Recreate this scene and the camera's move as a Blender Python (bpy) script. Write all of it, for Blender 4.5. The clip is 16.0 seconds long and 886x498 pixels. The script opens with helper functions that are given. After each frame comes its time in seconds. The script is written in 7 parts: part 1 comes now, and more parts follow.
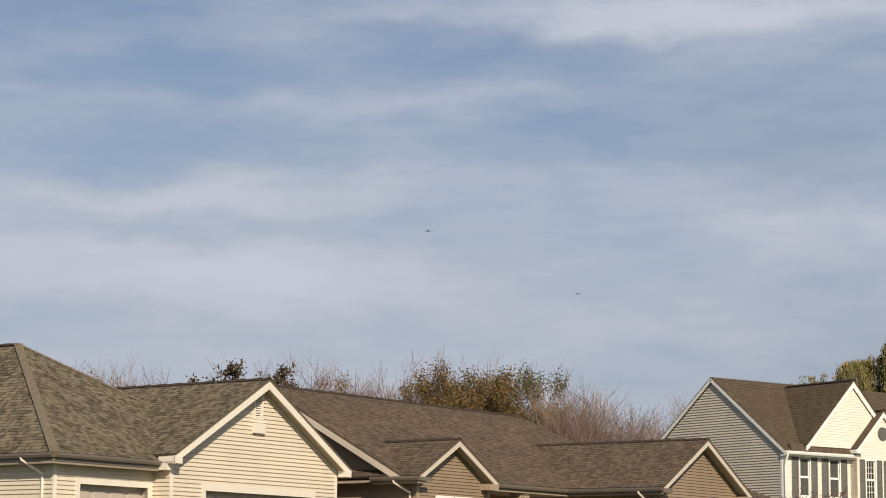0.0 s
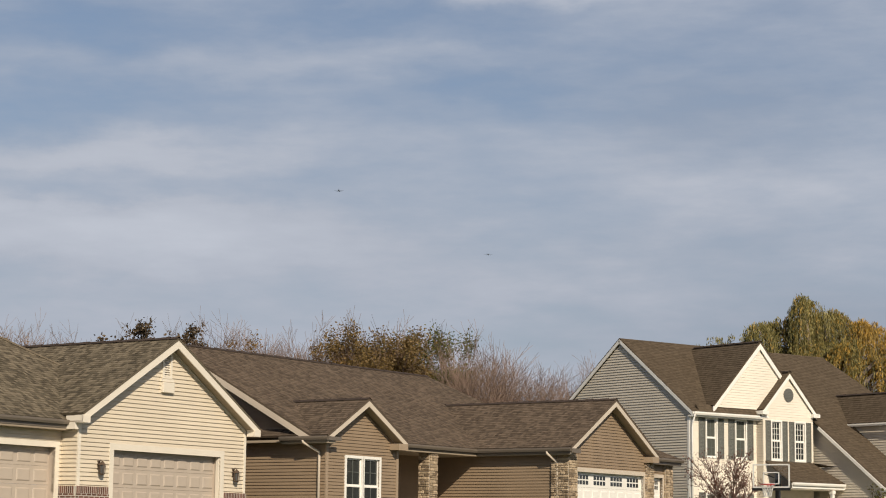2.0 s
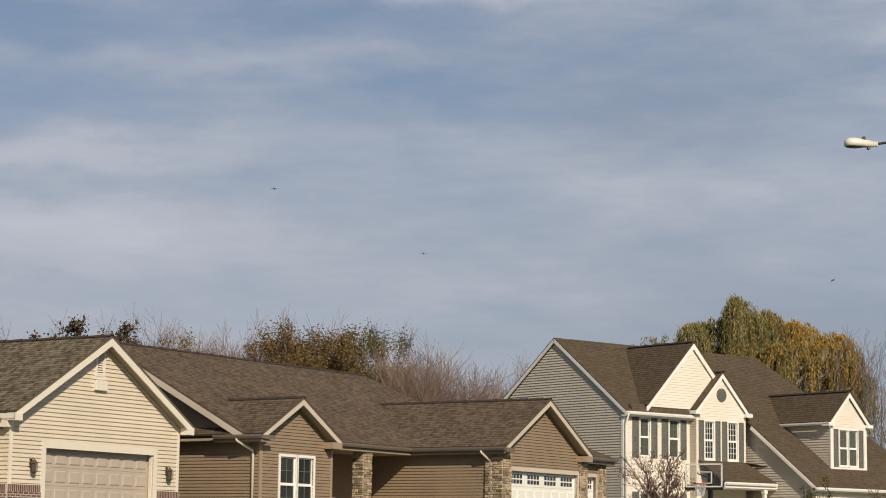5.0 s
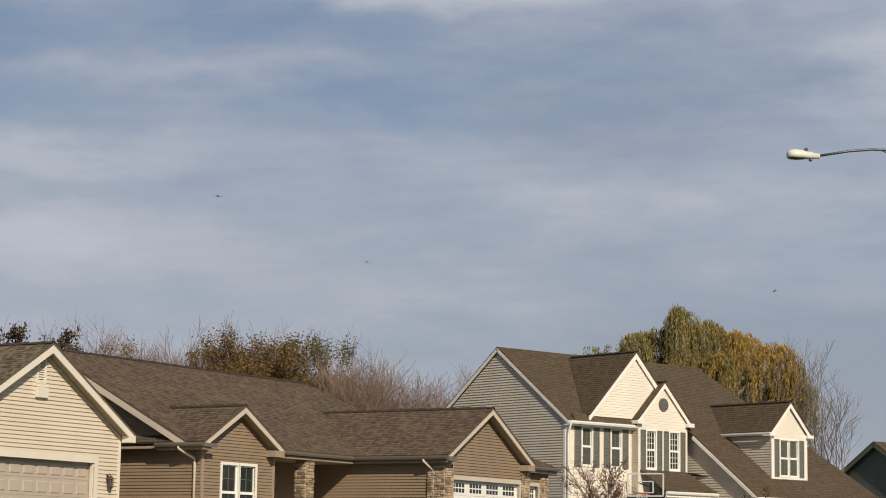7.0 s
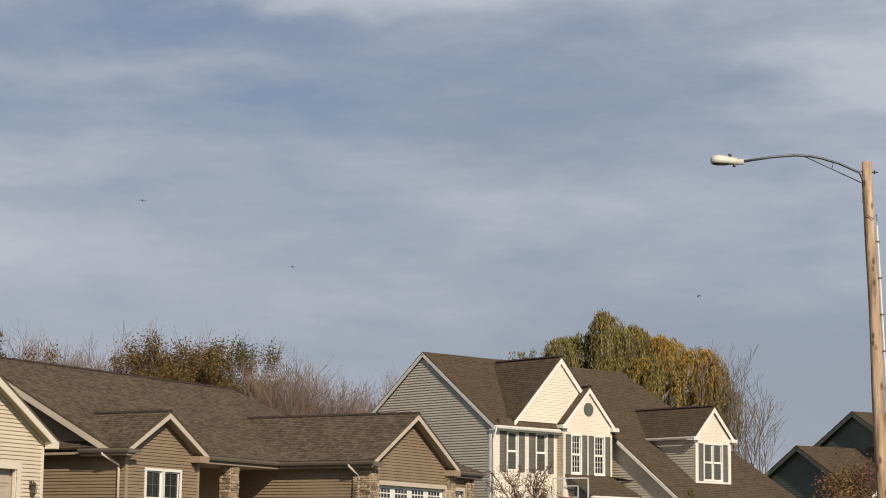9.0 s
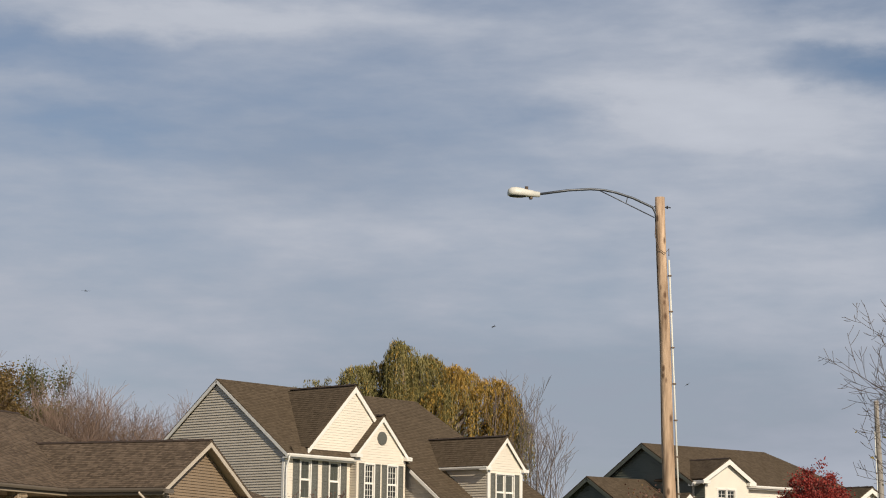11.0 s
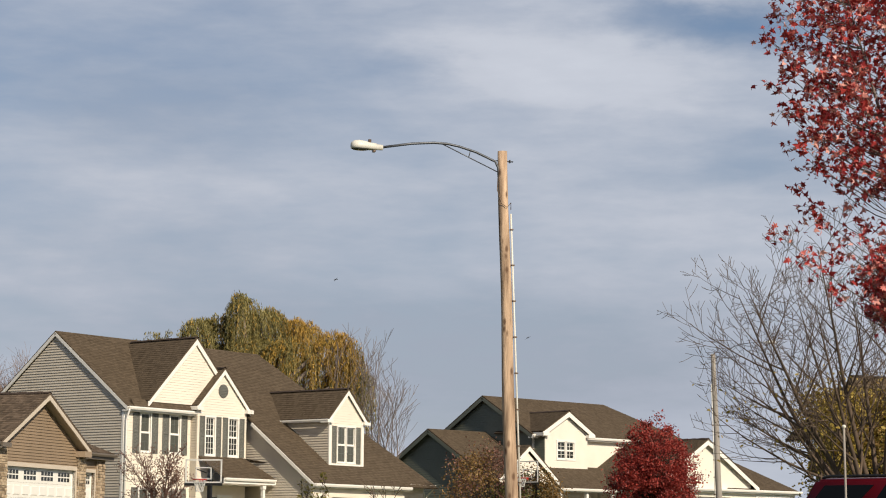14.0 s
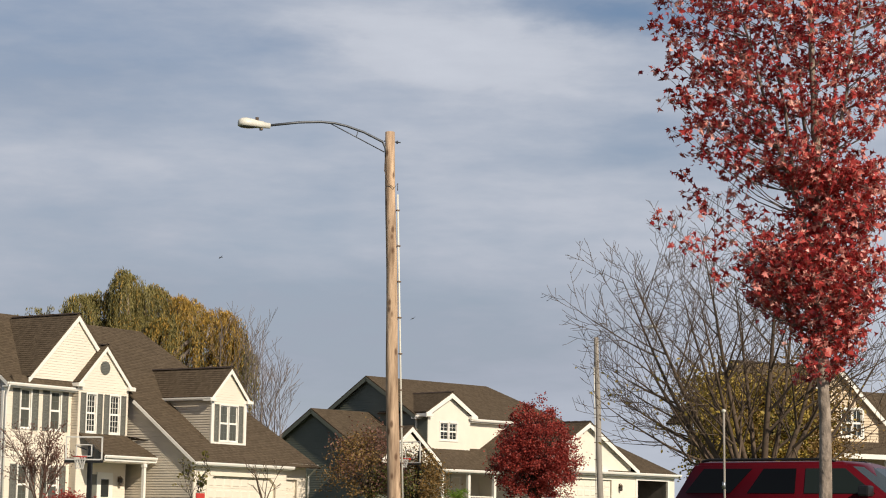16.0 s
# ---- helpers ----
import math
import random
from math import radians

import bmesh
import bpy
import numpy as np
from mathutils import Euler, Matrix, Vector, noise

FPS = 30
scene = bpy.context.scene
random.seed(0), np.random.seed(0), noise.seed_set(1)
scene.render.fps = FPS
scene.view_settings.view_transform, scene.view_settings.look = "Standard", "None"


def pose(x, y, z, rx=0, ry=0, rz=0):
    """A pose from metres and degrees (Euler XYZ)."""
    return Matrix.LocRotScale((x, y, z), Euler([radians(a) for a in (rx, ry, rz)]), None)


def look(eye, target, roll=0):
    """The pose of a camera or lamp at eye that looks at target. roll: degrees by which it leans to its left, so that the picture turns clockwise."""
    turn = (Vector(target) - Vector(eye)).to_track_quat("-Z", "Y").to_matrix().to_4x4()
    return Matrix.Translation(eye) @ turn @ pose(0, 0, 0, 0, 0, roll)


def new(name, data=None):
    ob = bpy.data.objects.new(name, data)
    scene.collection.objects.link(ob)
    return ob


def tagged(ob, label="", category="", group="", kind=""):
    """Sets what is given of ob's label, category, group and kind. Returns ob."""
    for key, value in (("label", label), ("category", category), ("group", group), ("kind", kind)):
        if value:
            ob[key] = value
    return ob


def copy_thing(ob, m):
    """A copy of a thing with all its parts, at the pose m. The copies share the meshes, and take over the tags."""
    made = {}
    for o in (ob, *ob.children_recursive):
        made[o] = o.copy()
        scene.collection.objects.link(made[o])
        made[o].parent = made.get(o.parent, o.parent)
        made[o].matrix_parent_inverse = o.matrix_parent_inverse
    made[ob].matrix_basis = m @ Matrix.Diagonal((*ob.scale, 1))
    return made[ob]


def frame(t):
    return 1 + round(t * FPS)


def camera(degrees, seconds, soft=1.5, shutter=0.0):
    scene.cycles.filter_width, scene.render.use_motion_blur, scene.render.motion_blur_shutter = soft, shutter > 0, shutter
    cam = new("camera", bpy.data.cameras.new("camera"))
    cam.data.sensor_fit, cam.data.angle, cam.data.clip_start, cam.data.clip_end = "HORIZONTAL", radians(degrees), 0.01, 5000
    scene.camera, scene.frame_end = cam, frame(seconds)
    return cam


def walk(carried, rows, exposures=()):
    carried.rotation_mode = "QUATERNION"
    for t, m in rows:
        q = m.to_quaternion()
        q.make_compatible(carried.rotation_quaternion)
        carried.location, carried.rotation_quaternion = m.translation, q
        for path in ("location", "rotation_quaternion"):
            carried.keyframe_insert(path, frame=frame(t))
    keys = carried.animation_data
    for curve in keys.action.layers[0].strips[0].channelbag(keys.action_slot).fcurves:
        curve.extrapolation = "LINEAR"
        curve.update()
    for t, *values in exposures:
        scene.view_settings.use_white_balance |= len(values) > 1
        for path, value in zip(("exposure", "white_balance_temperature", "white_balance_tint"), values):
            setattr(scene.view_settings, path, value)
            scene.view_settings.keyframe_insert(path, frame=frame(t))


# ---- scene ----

import functools

from mathutils import geometry

# ---------------------------------------------------------------- camera
EYE, TILT, LEAN = 1.6, 3.597, -0.690
cam = camera(24.17, 16.0, 1.05)
ROWS = [
    (0.0, 0.000, 5.730, 0.000), (0.5, -1.308, 6.050, -0.166), (1.0, -1.908, 5.400, -0.343),
    (1.5, -2.076, 4.925, -0.342), (2.0, -2.497, 4.633, -0.148), (2.5, -3.022, 4.568, -0.022),
    (3.0, -3.045, 4.507, 0.160), (3.5, -3.117, 4.361, 0.124), (4.0, -3.577, 4.514, -0.148),
    (4.2, -3.821, 4.597, -0.229), (6.3, -4.863, 4.612, -0.264), (6.5, -5.104, 4.746, -0.302),
    (7.0, -5.890, 4.860, -0.547), (7.5, -6.546, 4.789, -0.621), (8.0, -6.937, 4.958, -0.682),
    (8.2, -7.098, 4.998, -0.665), (10.3, -10.963, 5.237, -0.389), (10.5, -11.708, 5.495, -0.524),
    (11.0, -13.637, 5.865, -0.921), (11.5, -15.055, 5.443, -0.851), (12.0, -15.628, 4.807, -0.293),
    (12.5, -16.338, 4.443, -0.298), (13.0, -17.008, 4.619, -0.543), (13.5, -17.500, 4.839, -0.602),
    (14.0, -18.006, 4.632, -0.864), (14.5, -18.700, 4.069, -0.940), (15.0, -19.404, 3.743, -0.941),
    (15.5, -20.377, 3.892, -1.398), (16.0, -21.225, 4.159, -1.549),
]
STAND = pose(0, 0, EYE, TILT, LEAN, 0)
walk(cam, [(t, STAND @ pose(0, 0, 0, 90 + pitch, roll, yaw)) for t, yaw, pitch, roll in ROWS],
     [(0.0, -0.08), (2.0, -0.20), (4.0, -0.26), (7.0, -0.30), (10.5, -0.28), (12.5, -0.10), (14.5, -0.08), (16.0, -0.12)])

# ---------------------------------------------------------------- sky and sun
SUN_TO = Vector((0.29, -0.957, 0.62)).normalized()
world = bpy.data.worlds.new("sky")
scene.world = world
world.use_nodes = True
wn, wl = world.node_tree.nodes, world.node_tree.links
wn.clear()


def node(tree_nodes, kind, **settings):
    n = tree_nodes.new(kind)
    for key, value in settings.items():
        n.inputs[key].default_value = value
    return n


sky = wn.new("ShaderNodeTexSky")
sky.sky_type, sky.sun_disc = "NISHITA", False
sky.sun_elevation = math.asin(SUN_TO.z)
sky.sun_rotation = math.atan2(SUN_TO.x, SUN_TO.y)
sky.dust_density, sky.ozone_density = 1.2, 2.0
tc = wn.new("ShaderNodeTexCoord")


def cloud_layer(scale, detail, stretch, low, high, offset, distortion):
    mp = wn.new("ShaderNodeMapping")
    mp.inputs["Scale"].default_value = stretch
    mp.inputs["Location"].default_value = offset
    mp.inputs["Rotation"].default_value = (0, radians(-4), 0)
    wl.new(tc.outputs["Generated"], mp.inputs["Vector"])
    nz = node(wn, "ShaderNodeTexNoise", Scale=scale, Detail=detail, Roughness=0.5, Distortion=distortion)
    wl.new(mp.outputs[0], nz.inputs["Vector"])
    mr = wn.new("ShaderNodeMapRange")
    mr.interpolation_type = "SMOOTHSTEP"
    mr.inputs["From Min"].default_value, mr.inputs["From Max"].default_value = low, high
    wl.new(nz.outputs["Fac"], mr.inputs["Value"])
    return mr.outputs["Result"]


veil = cloud_layer(4.6, 5.0, (1.0, 1.0, 3.4), 0.32, 0.72, (0.3, 0.1, 0.4), 0.35)


def wmath(op, a, b):
    m = wn.new("ShaderNodeMath")
    m.operation, m.use_clamp = op, True
    for i, v in enumerate((a, b)):
        if isinstance(v, (int, float)):
            m.inputs[i].default_value = v
        else:
            wl.new(v, m.inputs[i])
    return m.outputs[0]


def wsum(op, a, b):
    m = wn.new("ShaderNodeMath")
    m.operation = op
    for i, v in enumerate((a, b)):
        if isinstance(v, (int, float)):
            m.inputs[i].default_value = v
        else:
            wl.new(v, m.inputs[i])
    return m.outputs[0]


sep = wn.new("ShaderNodeSeparateXYZ")
wl.new(tc.outputs["Generated"], sep.inputs[0])
clear = wn.new("ShaderNodeMapRange")
clear.interpolation_type = "SMOOTHSTEP"
clear.inputs["From Min"].default_value, clear.inputs["From Max"].default_value = 0.62, 0.28
clear.inputs["To Min"].default_value, clear.inputs["To Max"].default_value = 0.15, 1.0
wl.new(sep.outputs["Z"], clear.inputs["Value"])
east = wn.new("ShaderNodeMapRange")
east.inputs["From Min"].default_value, east.inputs["From Max"].default_value = 0.05, 0.60
east.inputs["To Min"].default_value, east.inputs["To Max"].default_value = 0.0, 0.34
wl.new(sep.outputs["X"], east.inputs["Value"])
# cirrus: long bright streaks and blue gaps by bearing and height in degrees, frayed by noise
bearing = wsum("MULTIPLY", wsum("ARCTAN2", sep.outputs["X"], sep.outputs["Y"]), 57.296)
height = wsum("MULTIPLY", wsum("ARCSINE", sep.outputs["Z"], 0.0), 57.296)
chart = wn.new("ShaderNodeCombineXYZ")
wl.new(bearing, chart.inputs[0])
wl.new(height, chart.inputs[1])


def chart_noise(scale, stretch, detail, tilt=4):
    mp = wn.new("ShaderNodeMapping")
    mp.inputs["Scale"].default_value = (*stretch, 1)
    mp.inputs["Rotation"].default_value = (0, 0, radians(-tilt))
    wl.new(chart.outputs[0], mp.inputs["Vector"])
    nz = node(wn, "ShaderNodeTexNoise", Scale=scale, Detail=detail, Roughness=0.58)
    wl.new(mp.outputs[0], nz.inputs["Vector"])
    return nz


fray = chart_noise(0.55, (0.45, 1.0), 6.0)
shift = wn.new("ShaderNodeVectorMath")
shift.operation = "SUBTRACT"
wl.new(fray.outputs["Color"], shift.inputs[0])
shift.inputs[1].default_value = (0.5, 0.5, 0.5)
swing = wn.new("ShaderNodeVectorMath")
swing.operation = "MULTIPLY_ADD"
wl.new(shift.outputs[0], swing.inputs[0])
swing.inputs[1].default_value = (5.0, 1.9, 0.0)
wl.new(chart.outputs[0], swing.inputs[2])
STREAKS = [
    (5.7, 15.8, 9.0, 0.75, 0, 0.85), (1.7, 14.6, 6.0, 0.8, -2, -0.6), (-7.9, 14.1, 4.0, 0.8, 3, -0.6), (-8.6, 11.9, 6.0, 1.0, 5, -0.65),
    (-10.3, 15.4, 4.0, 0.9, 3, -0.6), (-1.5, 13.3, 6.0, 0.6, 3, 0.4), (-5.4, 10.6, 8.0, 0.8, 5, 0.55), (-8.5, 9.7, 3.5, 0.5, 3, -0.5),
    (-7.0, 8.6, 8.0, 1.2, 0, 0.95), (0.0, 8.2, 7.0, 1.8, 0, 0.45), (3.8, 12.6, 3.0, 0.8, -12, -0.45), (16.6, 13.1, 2.4, 0.7, 12, -0.5),
    (19.4, 14.4, 7.0, 1.6, -10, 0.55), (24.6, 14.5, 2.4, 0.7, 0, -0.9), (24.1, 16.3, 3.5, 0.5, 0, -0.5),
    (24.8, 15.3, 2.5, 0.4, 0, 0.5), (9.8, 10.0, 5.0, 0.8, 2, 0.15), (5.2, 7.5, 5.5, 1.1, 0, 0.35),
    (21.3, 12.9, 5.5, 1.0, -6, 0.4), (27.0, 14.2, 2.6, 0.8, 0, -0.9), (26.6, 10.8, 2.0, 0.8, 0, -0.5),
]
GREY_BASES = [(22.0, 5.0, 10.0, 2.4, 0, -0.8), (12.5, 6.0, 7.0, 1.6, 0, -0.6), (10.0, 11.9, 4.0, 1.6, -5, -0.55), (11.0, 8.2, 5.0, 1.3, 0, -0.3)]


def streak(az, el, half_w, half_h, tilt, amount):
    mp = wn.new("ShaderNodeMapping")
    mp.vector_type = "TEXTURE"
    mp.inputs["Location"].default_value = (az, el, 0)
    mp.inputs["Rotation"].default_value = (0, 0, radians(tilt))
    mp.inputs["Scale"].default_value = (half_w, half_h, 1)
    wl.new(swing.outputs[0], mp.inputs["Vector"])
    far_off = wn.new("ShaderNodeVectorMath")
    far_off.operation = "LENGTH"
    wl.new(mp.outputs[0], far_off.inputs[0])
    fade = wn.new("ShaderNodeMapRange")
    fade.interpolation_type = "SMOOTHSTEP"
    fade.inputs["From Min"].default_value, fade.inputs["From Max"].default_value = 1.35, 0.1
    fade.inputs["To Min"].default_value, fade.inputs["To Max"].default_value = 0.0, amount
    wl.new(far_off.outputs["Value"], fade.inputs["Value"])
    return fade.outputs["Result"]


streaks = functools.reduce(lambda total, row: wsum("ADD", total, streak(*row)), STREAKS, 0.0)
dull = functools.reduce(lambda total, row: wsum("ADD", total, streak(*row)), GREY_BASES, 0.0)
for size, amount, slant in ((0.8, 0.9, 4), (2.1, 0.75, 9)):
    ripple = chart_noise(size, (0.26, 1.0), 8.0, slant)
    streaks = wsum("ADD", streaks, wsum("MULTIPLY", wsum("SUBTRACT", ripple.outputs["Fac"], 0.5), amount))
cover = wmath("ADD", wmath("MULTIPLY", veil, 0.28), 0.12)
haze = wn.new("ShaderNodeMapRange")
haze.interpolation_type = "SMOOTHSTEP"
haze.inputs["From Min"].default_value, haze.inputs["From Max"].default_value = 0.34, 0.02
haze.inputs["To Min"].default_value, haze.inputs["To Max"].default_value = 0.26, 0.66
wl.new(sep.outputs["Z"], haze.inputs["Value"])
cover = wmath("MULTIPLY", wsum("ADD", wsum("ADD", wsum("ADD", cover, haze.outputs["Result"]), wsum("MULTIPLY", east.outputs["Result"], 0.6)), wsum("MULTIPLY", streaks, 0.46)), clear.outputs["Result"])
dim = wn.new("ShaderNodeMix")
dim.data_type, dim.blend_type = "RGBA", "MULTIPLY"
dim.inputs["Factor"].default_value = 1.0
wl.new(sky.outputs[0], dim.inputs[6])
dim.inputs[7].default_value = (0.92, 0.90, 0.93, 1)
tone = wn.new("ShaderNodeMix")
tone.data_type = "RGBA"
wl.new(wmath("ADD", wsum("ADD", wsum("ADD", wsum("MULTIPLY", veil, 0.30), 0.12), east.outputs["Result"]), wsum("ADD", wsum("MULTIPLY", streaks, 0.40), wsum("MULTIPLY", dull, 0.45))), tone.inputs["Factor"])
tone.inputs[6].default_value = (4.02, 4.47, 5.40, 1)
tone.inputs[7].default_value = (6.9, 7.25, 8.1, 1)
mixer = wn.new("ShaderNodeMix")
mixer.data_type = "RGBA"
wl.new(cover, mixer.inputs["Factor"])
wl.new(dim.outputs[2], mixer.inputs[6])
wl.new(tone.outputs[2], mixer.inputs[7])
bg = node(wn, "ShaderNodeBackground", Strength=0.095)
wo = wn.new("ShaderNodeOutputWorld")
high_sky = wn.new("ShaderNodeMapRange")
high_sky.interpolation_type = "SMOOTHSTEP"
high_sky.inputs["From Min"].default_value, high_sky.inputs["From Max"].default_value = 0.28, 0.75
high_sky.inputs["To Min"].default_value, high_sky.inputs["To Max"].default_value = 1.0, 0.40
wl.new(sep.outputs["Z"], high_sky.inputs["Value"])
deep_sky = wn.new("ShaderNodeMix")
deep_sky.data_type, deep_sky.blend_type = "RGBA", "MULTIPLY"
deep_sky.inputs["Factor"].default_value = 1.0
wl.new(mixer.outputs[2], deep_sky.inputs[6])
wl.new(high_sky.outputs["Result"], deep_sky.inputs[7])
wl.new(deep_sky.outputs[2], bg.inputs["Color"])
wl.new(bg.outputs[0], wo.inputs["Surface"])

sun = new("sun", bpy.data.lights.new("sun", "SUN"))
sun.data.energy, sun.data.angle, sun.data.color = 4.75, radians(0.6), (1.0, 0.87, 0.68)
sun.matrix_world = look(SUN_TO * 80, (0, 0, 0))


# ---------------------------------------------------------------- materials
def material(name, color, rough=0.7, metal=0.0, vary=0.12, scale=3.0, bump=0.0, bump_scale=40.0, per_object=0.0, per_island=0.0, tint=None, stretch=(1, 1, 1)):
    """A plain surface: base colour with stains at one scale and grain at another."""
    m = bpy.data.materials.new(name)
    m.use_nodes = True
    n, l = m.node_tree.nodes, m.node_tree.links
    b = n["Principled BSDF"]
    b.inputs["Roughness"].default_value, b.inputs["Metallic"].default_value = rough, metal
    co = n.new("ShaderNodeTexCoord")
    mp = n.new("ShaderNodeMapping")
    mp.inputs["Scale"].default_value = stretch
    l.new(co.outputs["Object"], mp.inputs["Vector"])
    big = node(n, "ShaderNodeTexNoise", Scale=scale, Detail=4.0, Roughness=0.6)
    fine = node(n, "ShaderNodeTexNoise", Scale=bump_scale, Detail=3.0)
    l.new(mp.outputs[0], big.inputs["Vector"])
    l.new(mp.outputs[0], fine.inputs["Vector"])
    ramp = n.new("ShaderNodeMix")
    ramp.data_type = "RGBA"
    other = tint or color
    ramp.inputs[6].default_value = (*[c * (1 - vary) for c in color], 1)
    ramp.inputs[7].default_value = (*[min(1, c * (1 + vary)) for c in other], 1)
    mr = n.new("ShaderNodeMapRange")
    mr.inputs["From Min"].default_value, mr.inputs["From Max"].default_value = 0.3, 0.7
    l.new(big.outputs["Fac"], mr.inputs["Value"])
    fac = mr.outputs["Result"]
    if per_object or per_island:
        src = n.new("ShaderNodeObjectInfo").outputs["Random"] if per_object else n.new("ShaderNodeNewGeometry").outputs["Random Per Island"]
        add = n.new("ShaderNodeMix")
        add.inputs["Factor"].default_value = per_object or per_island
        l.new(fac, add.inputs[2])
        l.new(src, add.inputs[3])
        fac = add.outputs[0]
    l.new(fac, ramp.inputs["Factor"])
    l.new(ramp.outputs[2], b.inputs["Base Color"])
    if bump:
        bp = node(n, "ShaderNodeBump", Strength=bump, Distance=0.02)
        l.new(fine.outputs["Fac"], bp.inputs["Height"])
        l.new(bp.outputs[0], b.inputs["Normal"])
    return m


def shingle_material(name, dark, light, contrast):
    """Asphalt shingles: every tab of its own tone, with mineral grain and broad weathering."""
    m = bpy.data.materials.new(name)
    m.use_nodes = True
    n, l = m.node_tree.nodes, m.node_tree.links
    b = n["Principled BSDF"]
    b.inputs["Roughness"].default_value = 0.93
    b.inputs["Specular IOR Level"].default_value = 0.25
    at = n.new("ShaderNodeTexCoord")
    geo = n.new("ShaderNodeNewGeometry")

    def weigh(source, middle, factor):
        k = n.new("ShaderNodeMath")
        k.operation = "MULTIPLY_ADD"
        l.new(source, k.inputs[0])
        k.inputs[1].default_value, k.inputs[2].default_value = factor, -middle * factor
        return k.outputs[0]

    big = node(n, "ShaderNodeTexNoise", Scale=0.5, Detail=5.0, Roughness=0.6)
    grain = node(n, "ShaderNodeTexNoise", Scale=26.0, Detail=3.0, Roughness=0.7)
    for k in (big, grain):
        l.new(at.outputs["Object"], k.inputs["Vector"])
    total = weigh(geo.outputs["Random Per Island"], 0.5 - 0.41 / contrast, contrast)
    for more in (weigh(big.outputs["Fac"], 0.5, 0.28), weigh(grain.outputs["Fac"], 0.5, 0.6)):
        k = n.new("ShaderNodeMath")
        l.new(total, k.inputs[0])
        l.new(more, k.inputs[1])
        total = k.outputs[0]
    mix = n.new("ShaderNodeMix")
    mix.data_type = "RGBA"
    mix.inputs[6].default_value = (*dark, 1)
    mix.inputs[7].default_value = (*light, 1)
    l.new(total, mix.inputs["Factor"])
    l.new(mix.outputs[2], b.inputs["Base Color"])
    bp = node(n, "ShaderNodeBump", Strength=0.4, Distance=0.01)
    l.new(grain.outputs["Fac"], bp.inputs["Height"])
    l.new(bp.outputs[0], b.inputs["Normal"])
    return m


def glass_material(name, color, rough=0.06):
    m = bpy.data.materials.new(name)
    m.use_nodes = True
    b = m.node_tree.nodes["Principled BSDF"]
    b.inputs["Base Color"].default_value = (*color, 1)
    b.inputs["Roughness"].default_value = rough
    b.inputs["IOR"].default_value = 1.45
    b.inputs["Specular IOR Level"].default_value = 0.4
    return m


GRASS = material("grass", (0.06, 0.075, 0.025), 0.95, vary=0.35, scale=0.4, bump=0.6, bump_scale=30)
SHINGLE_A = shingle_material("shingles_a", (0.050, 0.042, 0.030), (0.310, 0.258, 0.186), 0.60)
SHINGLE_B = shingle_material("shingles_b", (0.056, 0.042, 0.031), (0.250, 0.188, 0.140), 0.50)
SHINGLE_C = shingle_material("shingles_c", (0.072, 0.054, 0.036), (0.160, 0.122, 0.086), 0.45)
# shade on the back of the ridge caps is put into this dark colour
RIDGE = material("ridge_cap", (0.055, 0.038, 0.030), 0.95, vary=0.25, scale=6, bump=0.4)
HIP = material("hip_shingles", (0.165, 0.135, 0.098), 0.95, vary=0.25, scale=9, bump=0.4)
CREAM = material("cream_vinyl", (0.69, 0.605, 0.48), 0.55, vary=0.06, scale=0.8, bump=0.05)
CREAM_TRIM = material("cream_trim", (0.80, 0.735, 0.63), 0.5, vary=0.05, scale=1.0)
TAN_DOOR = material("tan_door", (0.50, 0.425, 0.355), 0.5, vary=0.05, scale=1.2)
BROWN = material("brown_vinyl", (0.280, 0.205, 0.136), 0.6, vary=0.08, scale=0.8, bump=0.05)
BROWN_TRIM = material("taupe_trim", (0.62, 0.54, 0.445), 0.5, vary=0.06, scale=1.0)
BROWN_CORNER = material("brown_corner_trim", (0.36, 0.275, 0.195), 0.55, vary=0.06, scale=1.0)
GUTTER_BROWN = material("taupe_gutter", (0.165, 0.138, 0.112), 0.4, vary=0.08, scale=1.5)
SOFFIT = material("taupe_soffit", (0.33, 0.27, 0.20), 0.6, vary=0.06, scale=1.0)
GREY_SIDING = material("grey_vinyl", (0.60, 0.540, 0.450), 0.6, vary=0.06, scale=0.8, bump=0.05)
PALE = material("pale_yellow_vinyl", (0.84, 0.770, 0.665), 0.55, vary=0.05, scale=0.8, bump=0.05)
WHITE_VINYL = material("off_white_vinyl", (0.84, 0.795, 0.70), 0.55, vary=0.05, scale=0.8, bump=0.05)
WHITE = material("white_trim", (0.88, 0.86, 0.81), 0.45, vary=0.04, scale=1.5)
SLATE = material("slate_vinyl", (0.165, 0.178, 0.139), 0.6, vary=0.08, scale=0.8, bump=0.05)
SHUTTER = material("grey_shutter", (0.150, 0.152, 0.136), 0.55, vary=0.08, scale=2.0)
PANE = glass_material("window_glass", (0.030, 0.034, 0.034))
PANE_VEILED = glass_material("curtained_glass", (0.095, 0.100, 0.088))
GRILLE = material("dark_window_grille", (0.13, 0.14, 0.13), 0.5, vary=0.1)
BRICK = material("red_brick", (0.145, 0.066, 0.048), 0.9, vary=0.5, scale=3.0, bump=0.4, per_object=0.7)
MORTAR = material("mortar", (0.50, 0.46, 0.41), 0.95, vary=0.1, scale=5.0, bump=0.3)
STONE = material("field_stone", (0.24, 0.165, 0.095), 0.9, vary=0.5, scale=2.0, bump=0.5, per_object=0.75, tint=(0.42, 0.33, 0.23))
DARK_METAL = material("bronze_metal", (0.13, 0.090, 0.065), 0.5, 0.35, vary=0.15, scale=8.0)
